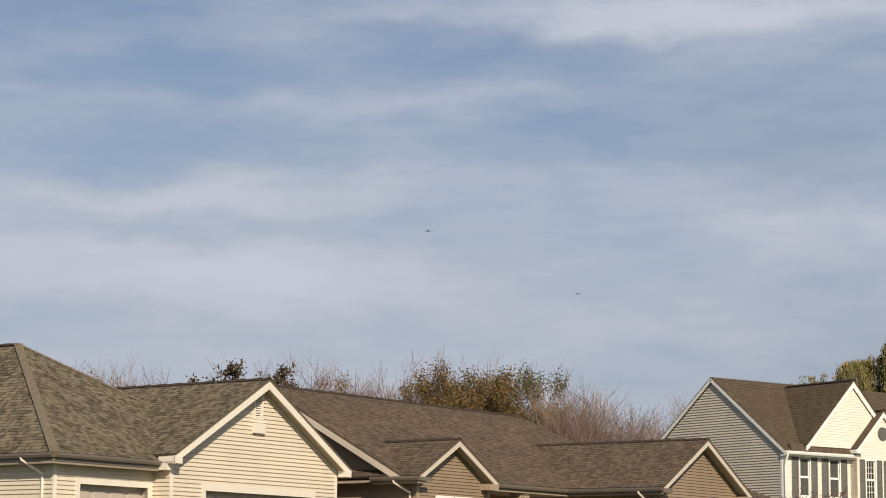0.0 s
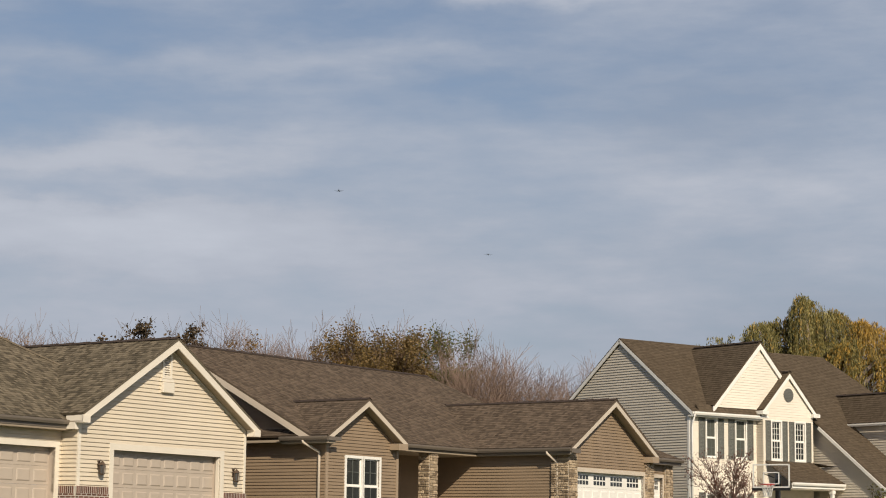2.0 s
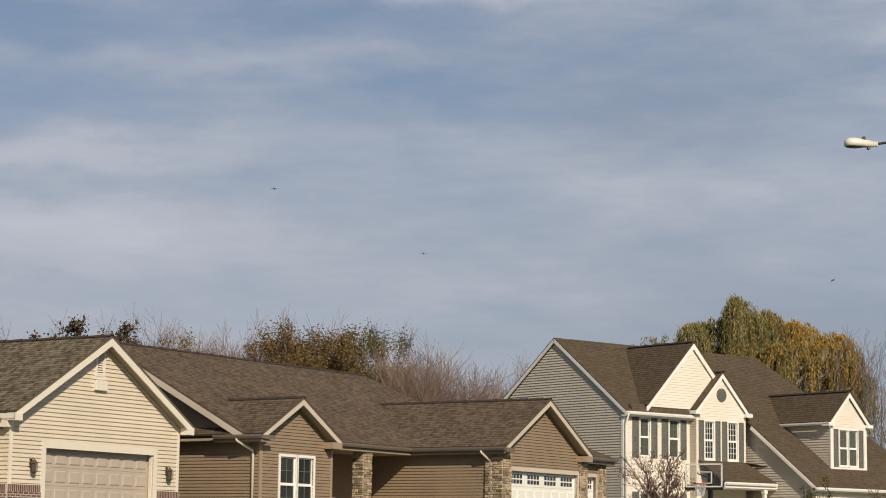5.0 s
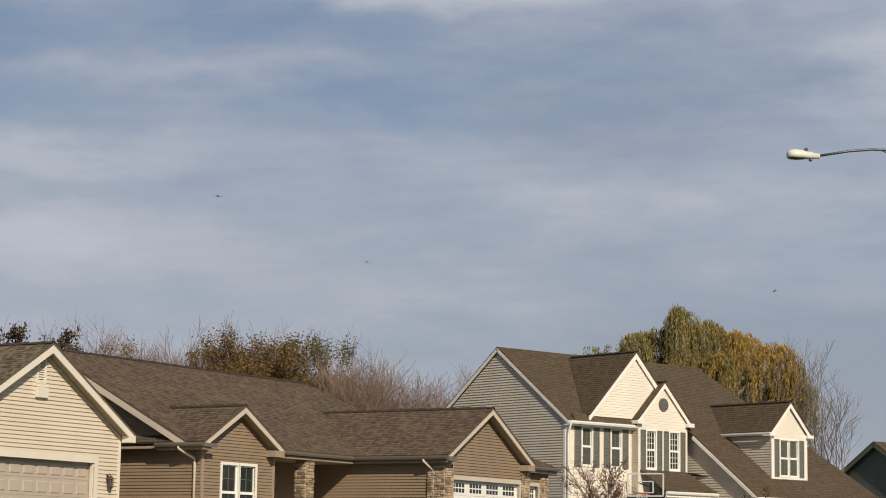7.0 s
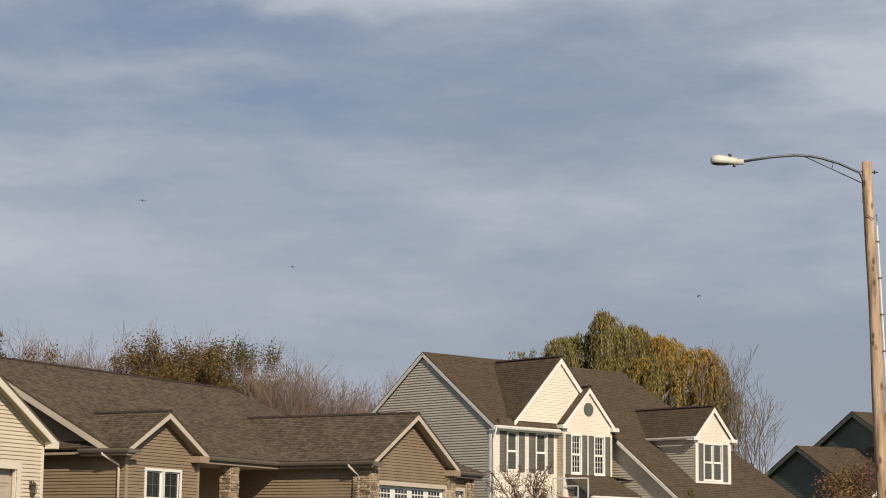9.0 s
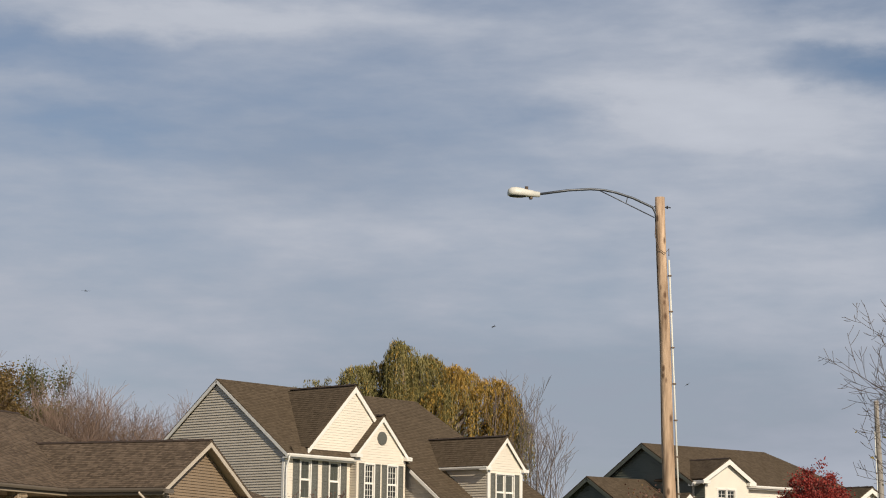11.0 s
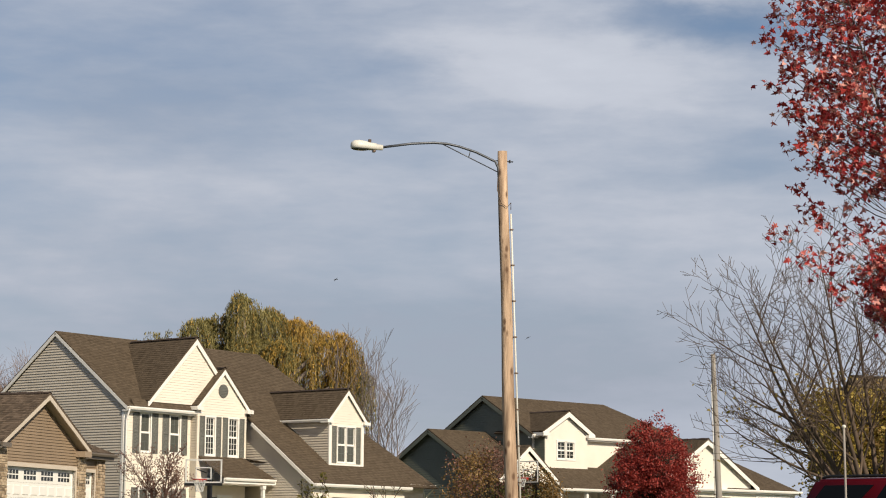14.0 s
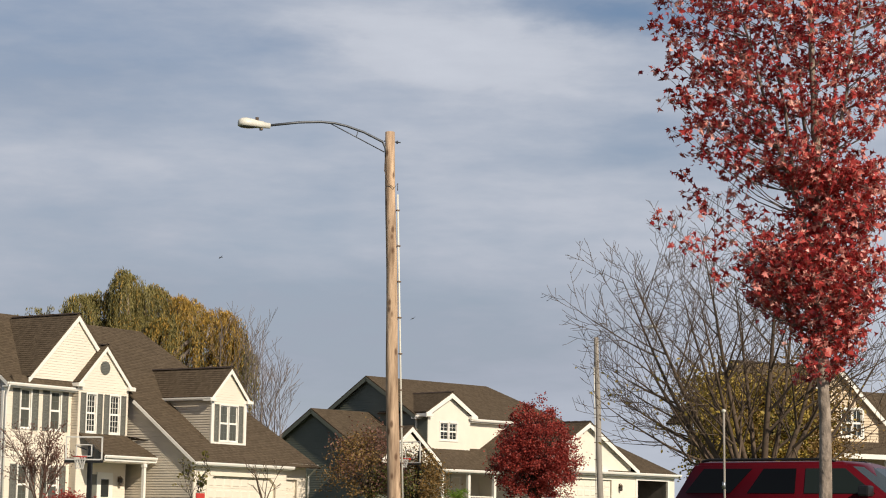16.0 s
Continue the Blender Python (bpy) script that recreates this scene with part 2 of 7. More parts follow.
BLACK = material("black_plastic", (0.012, 0.012, 0.013), 0.45, vary=0.2, scale=6.0)
POLE_WOOD = material("weathered_pole", (0.26, 0.155, 0.095), 0.85, vary=0.42, scale=2.2, bump=0.5, bump_scale=14, stretch=(3, 3, 0.35), tint=(0.54, 0.39, 0.27))


def add_knots(m, dark):
    """Dark knots and checks on a wooden pole."""
    n, l = m.node_tree.nodes, m.node_tree.links
    b = n["Principled BSDF"]
    old = b.inputs["Base Color"].links[0].from_socket
    co = n.new("ShaderNodeTexCoord")
    mp = n.new("ShaderNodeMapping")
    mp.inputs["Scale"].default_value = (5.0, 5.0, 2.2)
    l.new(co.outputs["Object"], mp.inputs["Vector"])
    vo = node(n, "ShaderNodeTexVoronoi", Scale=1.0)
    l.new(mp.outputs[0], vo.inputs["Vector"])
    mr = n.new("ShaderNodeMapRange")
    mr.inputs["From Min"].default_value, mr.inputs["From Max"].default_value = 0.10, 0.24
    mr.inputs["To Min"].default_value, mr.inputs["To Max"].default_value = 0.85, 0.0
    l.new(vo.outputs["Distance"], mr.inputs["Value"])
    mx = n.new("ShaderNodeMix")
    mx.data_type = "RGBA"
    l.new(mr.outputs["Result"], mx.inputs["Factor"])
    l.new(old, mx.inputs[6])
    mx.inputs[7].default_value = (*dark, 1)
    l.new(mx.outputs[2], b.inputs["Base Color"])


add_knots(POLE_WOOD, (0.11, 0.055, 0.03))
POLE_GREY = material("grey_pole", (0.34, 0.31, 0.28), 0.85, vary=0.2, scale=2.0, bump=0.3, stretch=(3, 3, 0.4))
GALV = material("galvanised_steel", (0.42, 0.44, 0.46), 0.4, 0.8, vary=0.12, scale=6.0)
ARM_STEEL = material("lamp_arm_steel", (0.12, 0.13, 0.15), 0.5, 0.6, vary=0.15, scale=6.0)
LAMP_SHELL = material("lamp_housing", (0.74, 0.73, 0.67), 0.45, vary=0.08, scale=6.0)
LENS = glass_material("lamp_lens", (0.10, 0.10, 0.10), 0.2)
BARK = material("maple_bark", (0.30, 0.245, 0.205), 0.95, vary=0.6, scale=9.0, bump=0.8, bump_scale=30, stretch=(1, 1, 0.6))
add_knots(BARK, (0.085, 0.068, 0.056))
TWIG = material("grey_twigs", (0.110, 0.078, 0.056), 0.95, vary=0.3, scale=1.5)
TWIG_PINK = material("pinkish_twigs", (0.235, 0.165, 0.130), 0.95, vary=0.35, scale=0.6)
TWIG_GREY = material("pale_grey_twigs", (0.20, 0.165, 0.145), 0.95, vary=0.3, scale=0.8)
RED_TWIG = material("reddish_twigs", (0.125, 0.072, 0.056), 0.95, vary=0.3, scale=2.0)
LIMB_DARK = material("dark_limb", (0.055, 0.042, 0.034), 0.95, vary=0.3, scale=4.0)


def leaf_material(name, a, b_, rough=0.55, shine=0.12):
    """Leaves, each of its own tone between two colours, letting some light through."""
    m = bpy.data.materials.new(name)
    m.use_nodes = True
    n, l = m.node_tree.nodes, m.node_tree.links
    p = n["Principled BSDF"]
    geo = n.new("ShaderNodeNewGeometry")
    mix = n.new("ShaderNodeMix")
    mix.data_type = "RGBA"
    mix.inputs[6].default_value, mix.inputs[7].default_value = (*a, 1), (*b_, 1)
    l.new(geo.outputs["Random Per Island"], mix.inputs["Factor"])
    l.new(mix.outputs[2], p.inputs["Base Color"])
    p.inputs["Roughness"].default_value = rough
    tr = n.new("ShaderNodeBsdfTranslucent")
    l.new(mix.outputs[2], tr.inputs["Color"])
    ms = n.new("ShaderNodeMixShader")
    ms.inputs[0].default_value = shine + 0.16
    l.new(p.outputs[0], ms.inputs[1])
    l.new(tr.outputs[0], ms.inputs[2])
    l.new(ms.outputs[0], n["Material Output"].inputs["Surface"])
    return m


RED_LEAF = leaf_material("red_maple_leaves", (0.24, 0.014, 0.020), (0.80, 0.120, 0.105), 0.34, 0.10)


def pale_undersides_and_highlights(m, share, pale):
    """Turns a share of the leaves pale: undersides, plus highlights put into the colour."""
    n, l = m.node_tree.nodes, m.node_tree.links
    mix = next(k for k in n if k.bl_idname == "ShaderNodeMix")
    geo = next(k for k in n if k.bl_idname == "ShaderNodeNewGeometry")
    turned = n.new("ShaderNodeMapRange")
    turned.inputs["From Min"].default_value, turned.inputs["From Max"].default_value = 1 - share, 1.0
    l.new(geo.outputs["Random Per Island"], turned.inputs["Value"])
    over = n.new("ShaderNodeMix")
    over.data_type = "RGBA"
    targets = [k.to_socket for k in mix.outputs[2].links]
    l.new(turned.outputs["Result"], over.inputs["Factor"])
    l.new(mix.outputs[2], over.inputs[6])
    over.inputs[7].default_value = (*pale, 1)
    for k in targets:
        l.new(over.outputs[2], k)


pale_undersides_and_highlights(RED_LEAF, 0.34, (0.92, 0.52, 0.45))
DEEP_RED = leaf_material("deep_red_leaves", (0.16, 0.016, 0.016), (0.50, 0.075, 0.055))
WILLOW_GREEN = leaf_material("willow_green", (0.060, 0.064, 0.016), (0.42, 0.355, 0.125))
WILLOW_GOLD = leaf_material("willow_gold", (0.20, 0.125, 0.020), (0.72, 0.455, 0.100))
OLIVE_LEAF = leaf_material("olive_leaves", (0.085, 0.088, 0.020), (0.26, 0.215, 0.060))
RUST_LEAF = leaf_material("rust_leaves", (0.17, 0.100, 0.030), (0.34, 0.215, 0.075))
GOLD_LEAF = leaf_material("golden_leaves", (0.20, 0.15, 0.026), (0.56, 0.41, 0.090))
GOLDEN_BROWN = leaf_material("golden_brown_leaves", (0.105, 0.070, 0.022), (0.29, 0.190, 0.066))
DEEP_OLIVE = leaf_material("deep_olive_leaves", (0.050, 0.064, 0.014), (0.180, 0.178, 0.044))
DARK_LEAF = leaf_material("dark_dry_leaves", (0.055, 0.040, 0.024), (0.19, 0.130, 0.070))
DULL_LEAF = leaf_material("dull_red_leaves", (0.12, 0.055, 0.042), (0.30, 0.155, 0.115))

# ---------------------------------------------------------------- building helpers
def part(name, bm, mat, parent, label="", kind=""):
    """Links a bmesh as one mesh object under a thing or a part."""
    me = bpy.data.meshes.new(name)
    bm.normal_update()
    bm.to_mesh(me)
    bm.free()
    me.materials.append(mat)
    ob = new(name, me)
    ob.parent = parent
    return tagged(ob, label, kind=kind)


def thing(name, m, label, category, group="", kind=""):
    ob = new(name)
    ob.matrix_basis = m
    ob.empty_display_size = 0.2
    return tagged(ob, label, category, group, kind)


def mesh_from(name, verts, faces, mat, parent=None, label="", kind="", smooth=False):
    me = bpy.data.meshes.new(name)
    me.from_pydata(verts, [], faces)
    me.materials.append(mat)
    if smooth:
        me.polygons.foreach_set("use_smooth", [True] * len(me.polygons))
    ob = new(name, me)
    ob.parent = parent
    return tagged(ob, label, kind=kind)


def box(bm, x0, x1, y0, y1, z0, z1, m=None):
    m = m or Matrix()
    v = [bm.verts.new(m @ Vector(p)) for p in ((x0, y0, z0), (x1, y0, z0), (x1, y1, z0), (x0, y1, z0), (x0, y0, z1), (x1, y0, z1), (x1, y1, z1), (x0, y1, z1))]
    for f in ((3, 2, 1, 0), (4, 5, 6, 7), (0, 1, 5, 4), (1, 2, 6, 5), (2, 3, 7, 6), (3, 0, 4, 7)):
        bm.faces.new([v[i] for i in f])
    return v


def soften(bm, width, segments=2):
    bmesh.ops.bevel(bm, geom=list(bm.edges), offset=width, segments=segments, affect="EDGES", profile=0.6)
    return bm


def plane_at(x, y, d):
    """A wall's own frame: x along the wall, y into it, z up. d: 'front', 'left' (faces -x), 'right' or 'back'."""
    return pose(x, y, 0, 0, 0, {"front": 0, "left": -90, "right": 90, "back": 180}[d])


def prism(bm, pts, down):
    """A slab below a flat polygon."""
    top = [bm.verts.new(p) for p in pts]
    low = [bm.verts.new(Vector(p) + Vector(down)) for p in pts]
    bm.faces.new(top)
    bm.faces.new(low[::-1])
    k = len(pts)
    for i in range(k):
        bm.faces.new((top[i], low[i], low[(i + 1) % k], top[(i + 1) % k]))


def roof_plane(parent, pts, mat, thick=0.07, eave=(0, 1), name="roof_slope"):
    """A shingled slope. pts run round it upwards-facing; eave: the two points of its lower edge."""
    pts = [Vector(p) for p in pts]
    nrm = geometry.normal(pts[:3])
    if nrm.z < 0:
        pts, nrm = pts[::-1], -nrm
        eave = (len(pts) - 1 - eave[1], len(pts) - 1 - eave[0])
    along = (pts[eave[1]] - pts[eave[0]])
    along.z = 0
    along.normalize()
    up = nrm.cross(along)
    bm = bmesh.new()
    prism(bm, pts, -nrm * thick)
    slope = part(name, bm, mat, parent)
    shingle_tabs(slope, pts, along, up, nrm, mat)
    return slope


TAB_RNG = random.Random(17)


def shingle_tabs(slope, pts, along, up, nrm, mat, course=0.14):
    """Lapped courses of shingle tabs of uneven width and thickness, laid on a slope."""
    poly = [((p - pts[0]).dot(along), (p - pts[0]).dot(up)) for p in pts]
    v0, v1 = min(q[1] for q in poly), max(q[1] for q in poly)
    rows = max(1, round((v1 - v0) / course))
    step = (v1 - v0) / rows
    verts, faces = [], []

    def at(u, v, out):
        return pts[0] + along * u + up * v + nrm * out

    for r in range(rows):
        lo, hi = span(poly, v0 + r * step + 1e-4), span(poly, v0 + (r + 1) * step - 1e-4)
        if not lo or not hi:
            continue
        start, end = min(lo[0], hi[0]), max(lo[1], hi[1])
        u = start - TAB_RNG.uniform(0, 0.15)
        while u < end:
            w = TAB_RNG.uniform(0.07, 0.19)
            a0, a1 = max(u, lo[0]), min(u + w, lo[1])
            b0, b1 = max(u, hi[0]), min(u + w, hi[1])
            u += w
            if a1 < a0:
                a0 = a1 = max(lo[0], min(lo[1], (a0 + a1) / 2))
            if b1 < b0:
                b0 = b1 = max(hi[0], min(hi[1], (b0 + b1) / 2))
            if max(a1 - a0, b1 - b0) < 0.01:
                continue
            k = len(verts)
            h = TAB_RNG.uniform(0.010, 0.022)
            z = v0 + r * step
            verts += [at(a0, z, 0.002), at(a1, z, 0.002), at(a0, z, h), at(a1, z, h), at(b1, z + step, 0.004), at(b0, z + step, 0.004)]
            faces += [(k, k + 1, k + 3, k + 2), (k + 2, k + 3, k + 4, k + 5)]
    mesh_from("shingles", verts, faces, mat, slope, kind="stuff")


def bar(bm, a, b, w, h, up=(0, 0, 1)):
    """A square bar from a to b, w wide, hanging h below the line."""
    a, b, up = Vector(a), Vector(b), Vector(up)
    d = (b - a).normalized()
    s = d.cross(up).normalized() * (w / 2)
    dn = -s.cross(d).normalized() * h
    if dn.z > 0:
        dn = -dn
    v = [bm.verts.new(p) for p in (a - s, a + s, a + s + dn, a - s + dn, b - s, b + s, b + s + dn, b - s + dn)]
    for f in ((0, 1, 2, 3), (7, 6, 5, 4), (0, 4, 5, 1), (1, 5, 6, 2), (2, 6, 7, 3), (3, 7, 4, 0)):
        bm.faces.new([v[i] for i in f])


def tube(bm, pts, radii, sides=8, cap=True):
    """A round tube along points."""
    pts = [Vector(p) for p in pts]
    rings = []
    for i, p in enumerate(pts):
        d = (pts[min(i + 1, len(pts) - 1)] - pts[max(i - 1, 0)]).normalized()
        s = d.orthogonal().normalized() if abs(d.z) < 0.9 else d.cross(Vector((0, 1, 0))).normalized()
        t = d.cross(s)
        r = radii[i] if isinstance(radii, (list, tuple)) else radii
        rings.append([bm.verts.new(p + (s * math.cos(a) + t * math.sin(a)) * r) for a in [2 * math.pi * k / sides for k in range(sides)]])
    for a, b in zip(rings, rings[1:]):
        best = min(range(sides), key=lambda o: sum((a[k].co - b[(k + o) % sides].co).length for k in range(sides)))
        for k in range(sides):
            f = bm.faces.new((a[k], a[(k + 1) % sides], b[(k + 1 + best) % sides], b[(k + best) % sides]))
            f.smooth = True
    if cap:
        bm.faces.new(rings[0][::-1])
        bm.faces.new(rings[-1])


def span(poly, z):
    """The two x at which a convex outline of (x, z) is cut at height z."""
    xs = []
    for (xa, za), (xb, zb) in zip(poly, poly[1:] + poly[:1]):
        if abs(za - zb) < 1e-9:
            if abs(z - za) < 1e-6:
                xs += [xa, xb]
        elif min(za, zb) - 1e-9 <= z <= max(za, zb) + 1e-9:
            xs.append(xa + (xb - xa) * (z - za) / (zb - za))
    return (min(xs), max(xs)) if xs else None


def siding(parent, pl, poly, mat, holes=(), course=0.122, lap=0.034, name="wall", label=""):
    """A clapboard wall: real lapped courses in a convex outline of (x, z), with rectangular openings (x0, x1, z0, z1) through it and a sheathing behind."""
    bm = bmesh.new()
    z0, z1 = min(p[1] for p in poly), max(p[1] for p in poly)
    cuts = {z0, z1} | {h[i] for h in holes for i in (2, 3)} | {p[1] for p in poly}
    base = [z0 + course * i for i in range(int((z1 - z0) / course) + 1)]
    levels = sorted(set(base) | {c for c in cuts if z0 <= c <= z1})
    for a, b in zip(levels, levels[1:]):
        if b - a < 0.004:
            continue
        k = (a - z0) / course
        fa, fb = k - math.floor(k + 1e-6), (b - z0) / course - math.floor(k + 1e-6)
        oa, ob = lap * (1 - fa), lap * (1 - min(1, fb))
        sa, sb = span(poly, a + 1e-4), span(poly, b - 1e-4)
        if not sa or not sb:
            continue
        mid = (a + b) / 2
        gaps = sorted((h[0], h[1]) for h in holes if h[2] < mid < h[3])
        parts = []
        left = ("poly", 0)
        for g0, g1 in gaps:
            parts.append((left, g0))
            left = g1
        parts.append((left, ("poly", 1)))
        for lo, hi in parts:
            la, lb = (sa[0], sb[0]) if isinstance(lo, tuple) else (lo, lo)
            ha, hb = (sa[1], sb[1]) if isinstance(hi, tuple) else (hi, hi)
            if ha - la < 0.002 and hb - lb < 0.002:
                continue
            vs = [bm.verts.new(pl @ Vector(p)) for p in ((la, -oa, a), (ha, -oa, a), (hb, -ob, b), (lb, -ob, b), (la, 0.10, a), (ha, 0.10, a), (hb, 0.10, b), (lb, 0.10, b))]
            for f in ((0, 1, 2, 3), (1, 0, 4, 5), (7, 6, 5, 4), (0, 3, 7, 4), (2, 1, 5, 6)):
                bm.faces.new([vs[i] for i in f])
    return part(name, bm, mat, parent, label)


def boards(parent, pl, rects, mat, name="trim", out=0.03, label=""):
    """Flat trim boards on a wall, each a part."""
    for x0, x1, z0, z1 in rects:
        bm = bmesh.new()
        box(bm, x0, x1, -out, 0.02, z0, z1, pl)
        part(name, bm, mat, parent, label)


def window(parent, pl, x0, x1, z0, z1, trim, lites=(1, 1), sashes=2, face=0.08, proud=0.045, name="window", bars=None, glass=None):
    """A framed window in an opening: casing, sashes with glazing bars, panes set back."""
    w = new(name)
    w.parent = parent
    bm = bmesh.new()
    for r in ((x0 - face, x0, z0 - face, z1 + face), (x1, x1 + face, z0 - face, z1 + face), (x0, x1, z1, z1 + face), (x0, x1, z0 - face, z0)):
        box(bm, r[0], r[1], -proud, 0.09, r[2], r[3], pl)
    part("frame", bm, trim, w)
    n, m = lites
    step = (z1 - z0) / sashes if sashes > 1 else z1 - z0
    for k in range(max(1, sashes)):
        a, b = z0 + k * step, z0 + (k + 1) * step
        bm = bmesh.new()
        s = 0.045
        for r in ((x0, x0 + s, a, b), (x1 - s, x1, a, b), (x0 + s, x1 - s, b - s, b), (x0 + s, x1 - s, a, a + s)):
            box(bm, r[0], r[1], 0.0 + 0.02 * k, 0.04 + 0.02 * k, r[2], r[3], pl)
        part("sash", bm, trim, w)
        bm = bmesh.new()
        for i in range(1, n):
            x = x0 + s + (x1 - x0 - 2 * s) * i / n
            box(bm, x - 0.010, x + 0.010, 0.01 + 0.02 * k, 0.035 + 0.02 * k, a + s, b - s, pl)
        for i in range(1, m):
            z = a + s + (b - a - 2 * s) * i / m
            box(bm, x0 + s, x1 - s, 0.012 + 0.02 * k, 0.033 + 0.02 * k, z - 0.010, z + 0.010, pl)
        if len(bm.verts):
            part("glazing_bars", bm, bars or trim, w)
            bm = bmesh.new()
        box(bm, x0 + s, x1 - s, 0.030 + 0.02 * k, 0.038 + 0.02 * k, a + s, b - s, pl)
        part("pane", bm, glass or PANE, w)
    return w


def shutter(parent, pl, x0, x1, z0, z1):
    """A louvred shutter."""
    bm = bmesh.new()
    f = 0.05
    zm = (z0 + z1) / 2
    for r in ((x0, x0 + f, z0, z1), (x1 - f, x1, z0, z1), (x0 + f, x1 - f, z0, z0 + f), (x0 + f, x1 - f, z1 - f, z1), (x0 + f, x1 - f, zm - f / 2, zm + f / 2)):
        box(bm, r[0], r[1], -0.045, -0.01, r[2], r[3], pl)
    k = int((z1 - z0) / 0.06)
    for i in range(k):
        z = z0 + f + (z1 - z0 - 2 * f) * (i + 0.5) / k
        v = [bm.verts.new(pl @ Vector(p)) for p in ((x0 + f, -0.038, z - 0.028), (x1 - f, -0.038, z - 0.028), (x1 - f, -0.016, z + 0.028), (x0 + f, -0.016, z + 0.028))]
        bm.faces.new(v)
    part("shutter", bm, SHUTTER, parent, "grey louvred shutter")


def garage_door(parent, pl, x0, x1, z1, mat, cols, rows=4, lites=False, deep=0.14):
    """A sectional door set back in its opening, each raised panel a part."""
    d = new("garage_door")
    d.parent = parent
    bm = bmesh.new()
    rh = z1 / rows
    for r in range(rows):
        box(bm, x0, x1, deep, deep + 0.05, r * rh + 0.006, (r + 1) * rh, pl)
    part("door_leaf", bm, mat, d)
    bm = bmesh.new()
    box(bm, x0 - 0.09, x0, 0.004, deep + 0.07, 0, z1 + 0.09, pl)
    box(bm, x1, x1 + 0.09, 0.004, deep + 0.07, 0, z1 + 0.09, pl)
    box(bm, x0, x1, 0.004, deep + 0.07, z1, z1 + 0.09, pl)
    part("door_jamb", bm, mat, d)
    cw = (x1 - x0) / cols
    mesh = None
    for r in range(rows):
        if lites and r == rows - 1:
            continue
        for c in range(cols):
            if mesh is None:
                bm = bmesh.new()
                a, b = cw / 2 - 0.07, rh / 2 - 0.09
                q = [bm.verts.new(p) for p in ((-a, 0, -b), (a, 0, -b), (a, 0, b), (-a, 0, b))]
                e = [bm.verts.new(p) for p in ((-a + 0.035, -0.022, -b + 0.035), (a - 0.035, -0.022, -b + 0.035), (a - 0.035, -0.022, b - 0.035), (-a + 0.035, -0.022, b - 0.035))]
                bm.faces.new(e)
                for i in range(4):
                    bm.faces.new((q[i], q[(i + 1) % 4], e[(i + 1) % 4], e[i]))
                mesh = bpy.data.meshes.new("panel")
                bm.to_mesh(mesh)
                bm.free()
                mesh.materials.append(mat)
            ob = new("panel", mesh)
            ob.parent = d
            ob.matrix_basis = pl @ pose(x0 + (c + 0.5) * cw, deep - 0.001, (r + 0.5) * rh)
    if lites:
        groups = lites
        gw = (x1 - x0) / groups
        for g in range(groups):
            a, b = x0 + g * gw + gw * 0.14, x0 + (g + 1) * gw - gw * 0.14
            n = 4
            for i in range(n):
                for j in range(2):
                    bm = bmesh.new()
                    pw, ph = (b - a) / n, (rh - 0.16) / 2
                    box(bm, a + i * pw + 0.022, a + (i + 1) * pw - 0.022, deep - 0.006, deep + 0.01, z1 - rh + 0.08 + j * ph + 0.022, z1 - rh + 0.08 + (j + 1) * ph - 0.022, pl)
                    part("pane", bm, PANE, d)
    return d


def gutter(parent, a, b, mat, size=0.12):
    """An open box gutter along an eave, with a rolled lip."""
    bm = bmesh.new()
    a, b = Vector(a), Vector(b)
    d = (b - a).normalized()
    out = Vector((d.y, -d.x, 0))
    prof = [(0, 0), (0, -size), (size * 0.75, -size), (size, -size * 0.45), (size, 0), (size - 0.02, 0.006), (size - 0.02, -size * 0.4), (size * 0.7, -size + 0.02), (0.02, -size + 0.02), (0.02, 0)]
    ra = [bm.verts.new(a + out * p + Vector((0, 0, q))) for p, q in prof]
    rb = [bm.verts.new(b + out * p + Vector((0, 0, q))) for p, q in prof]
    k = len(prof)
    for i in range(k):
        bm.faces.new((ra[i], ra[(i + 1) % k], rb[(i + 1) % k], rb[i]))
    bm.faces.new(ra[::-1])
    bm.faces.new(rb)
    bmesh.ops.recalc_face_normals(bm, faces=bm.faces)
    return part("gutter", bm, mat, parent)


def downspout(parent, top, wall, z0, mat):
    """A pipe from the gutter's underside, back to the wall with two bends, and down."""
    t, w = Vector(top), Vector(wall)
    bm = bmesh.new()
    tube(bm, [t, t - Vector((0, 0, 0.06)), w - Vector((0, 0, 0.34)), w - Vector((0, 0, 0.44)), Vector((w.x, w.y, z0))], 0.045, 8)
    part("downspout", bm, mat, parent)


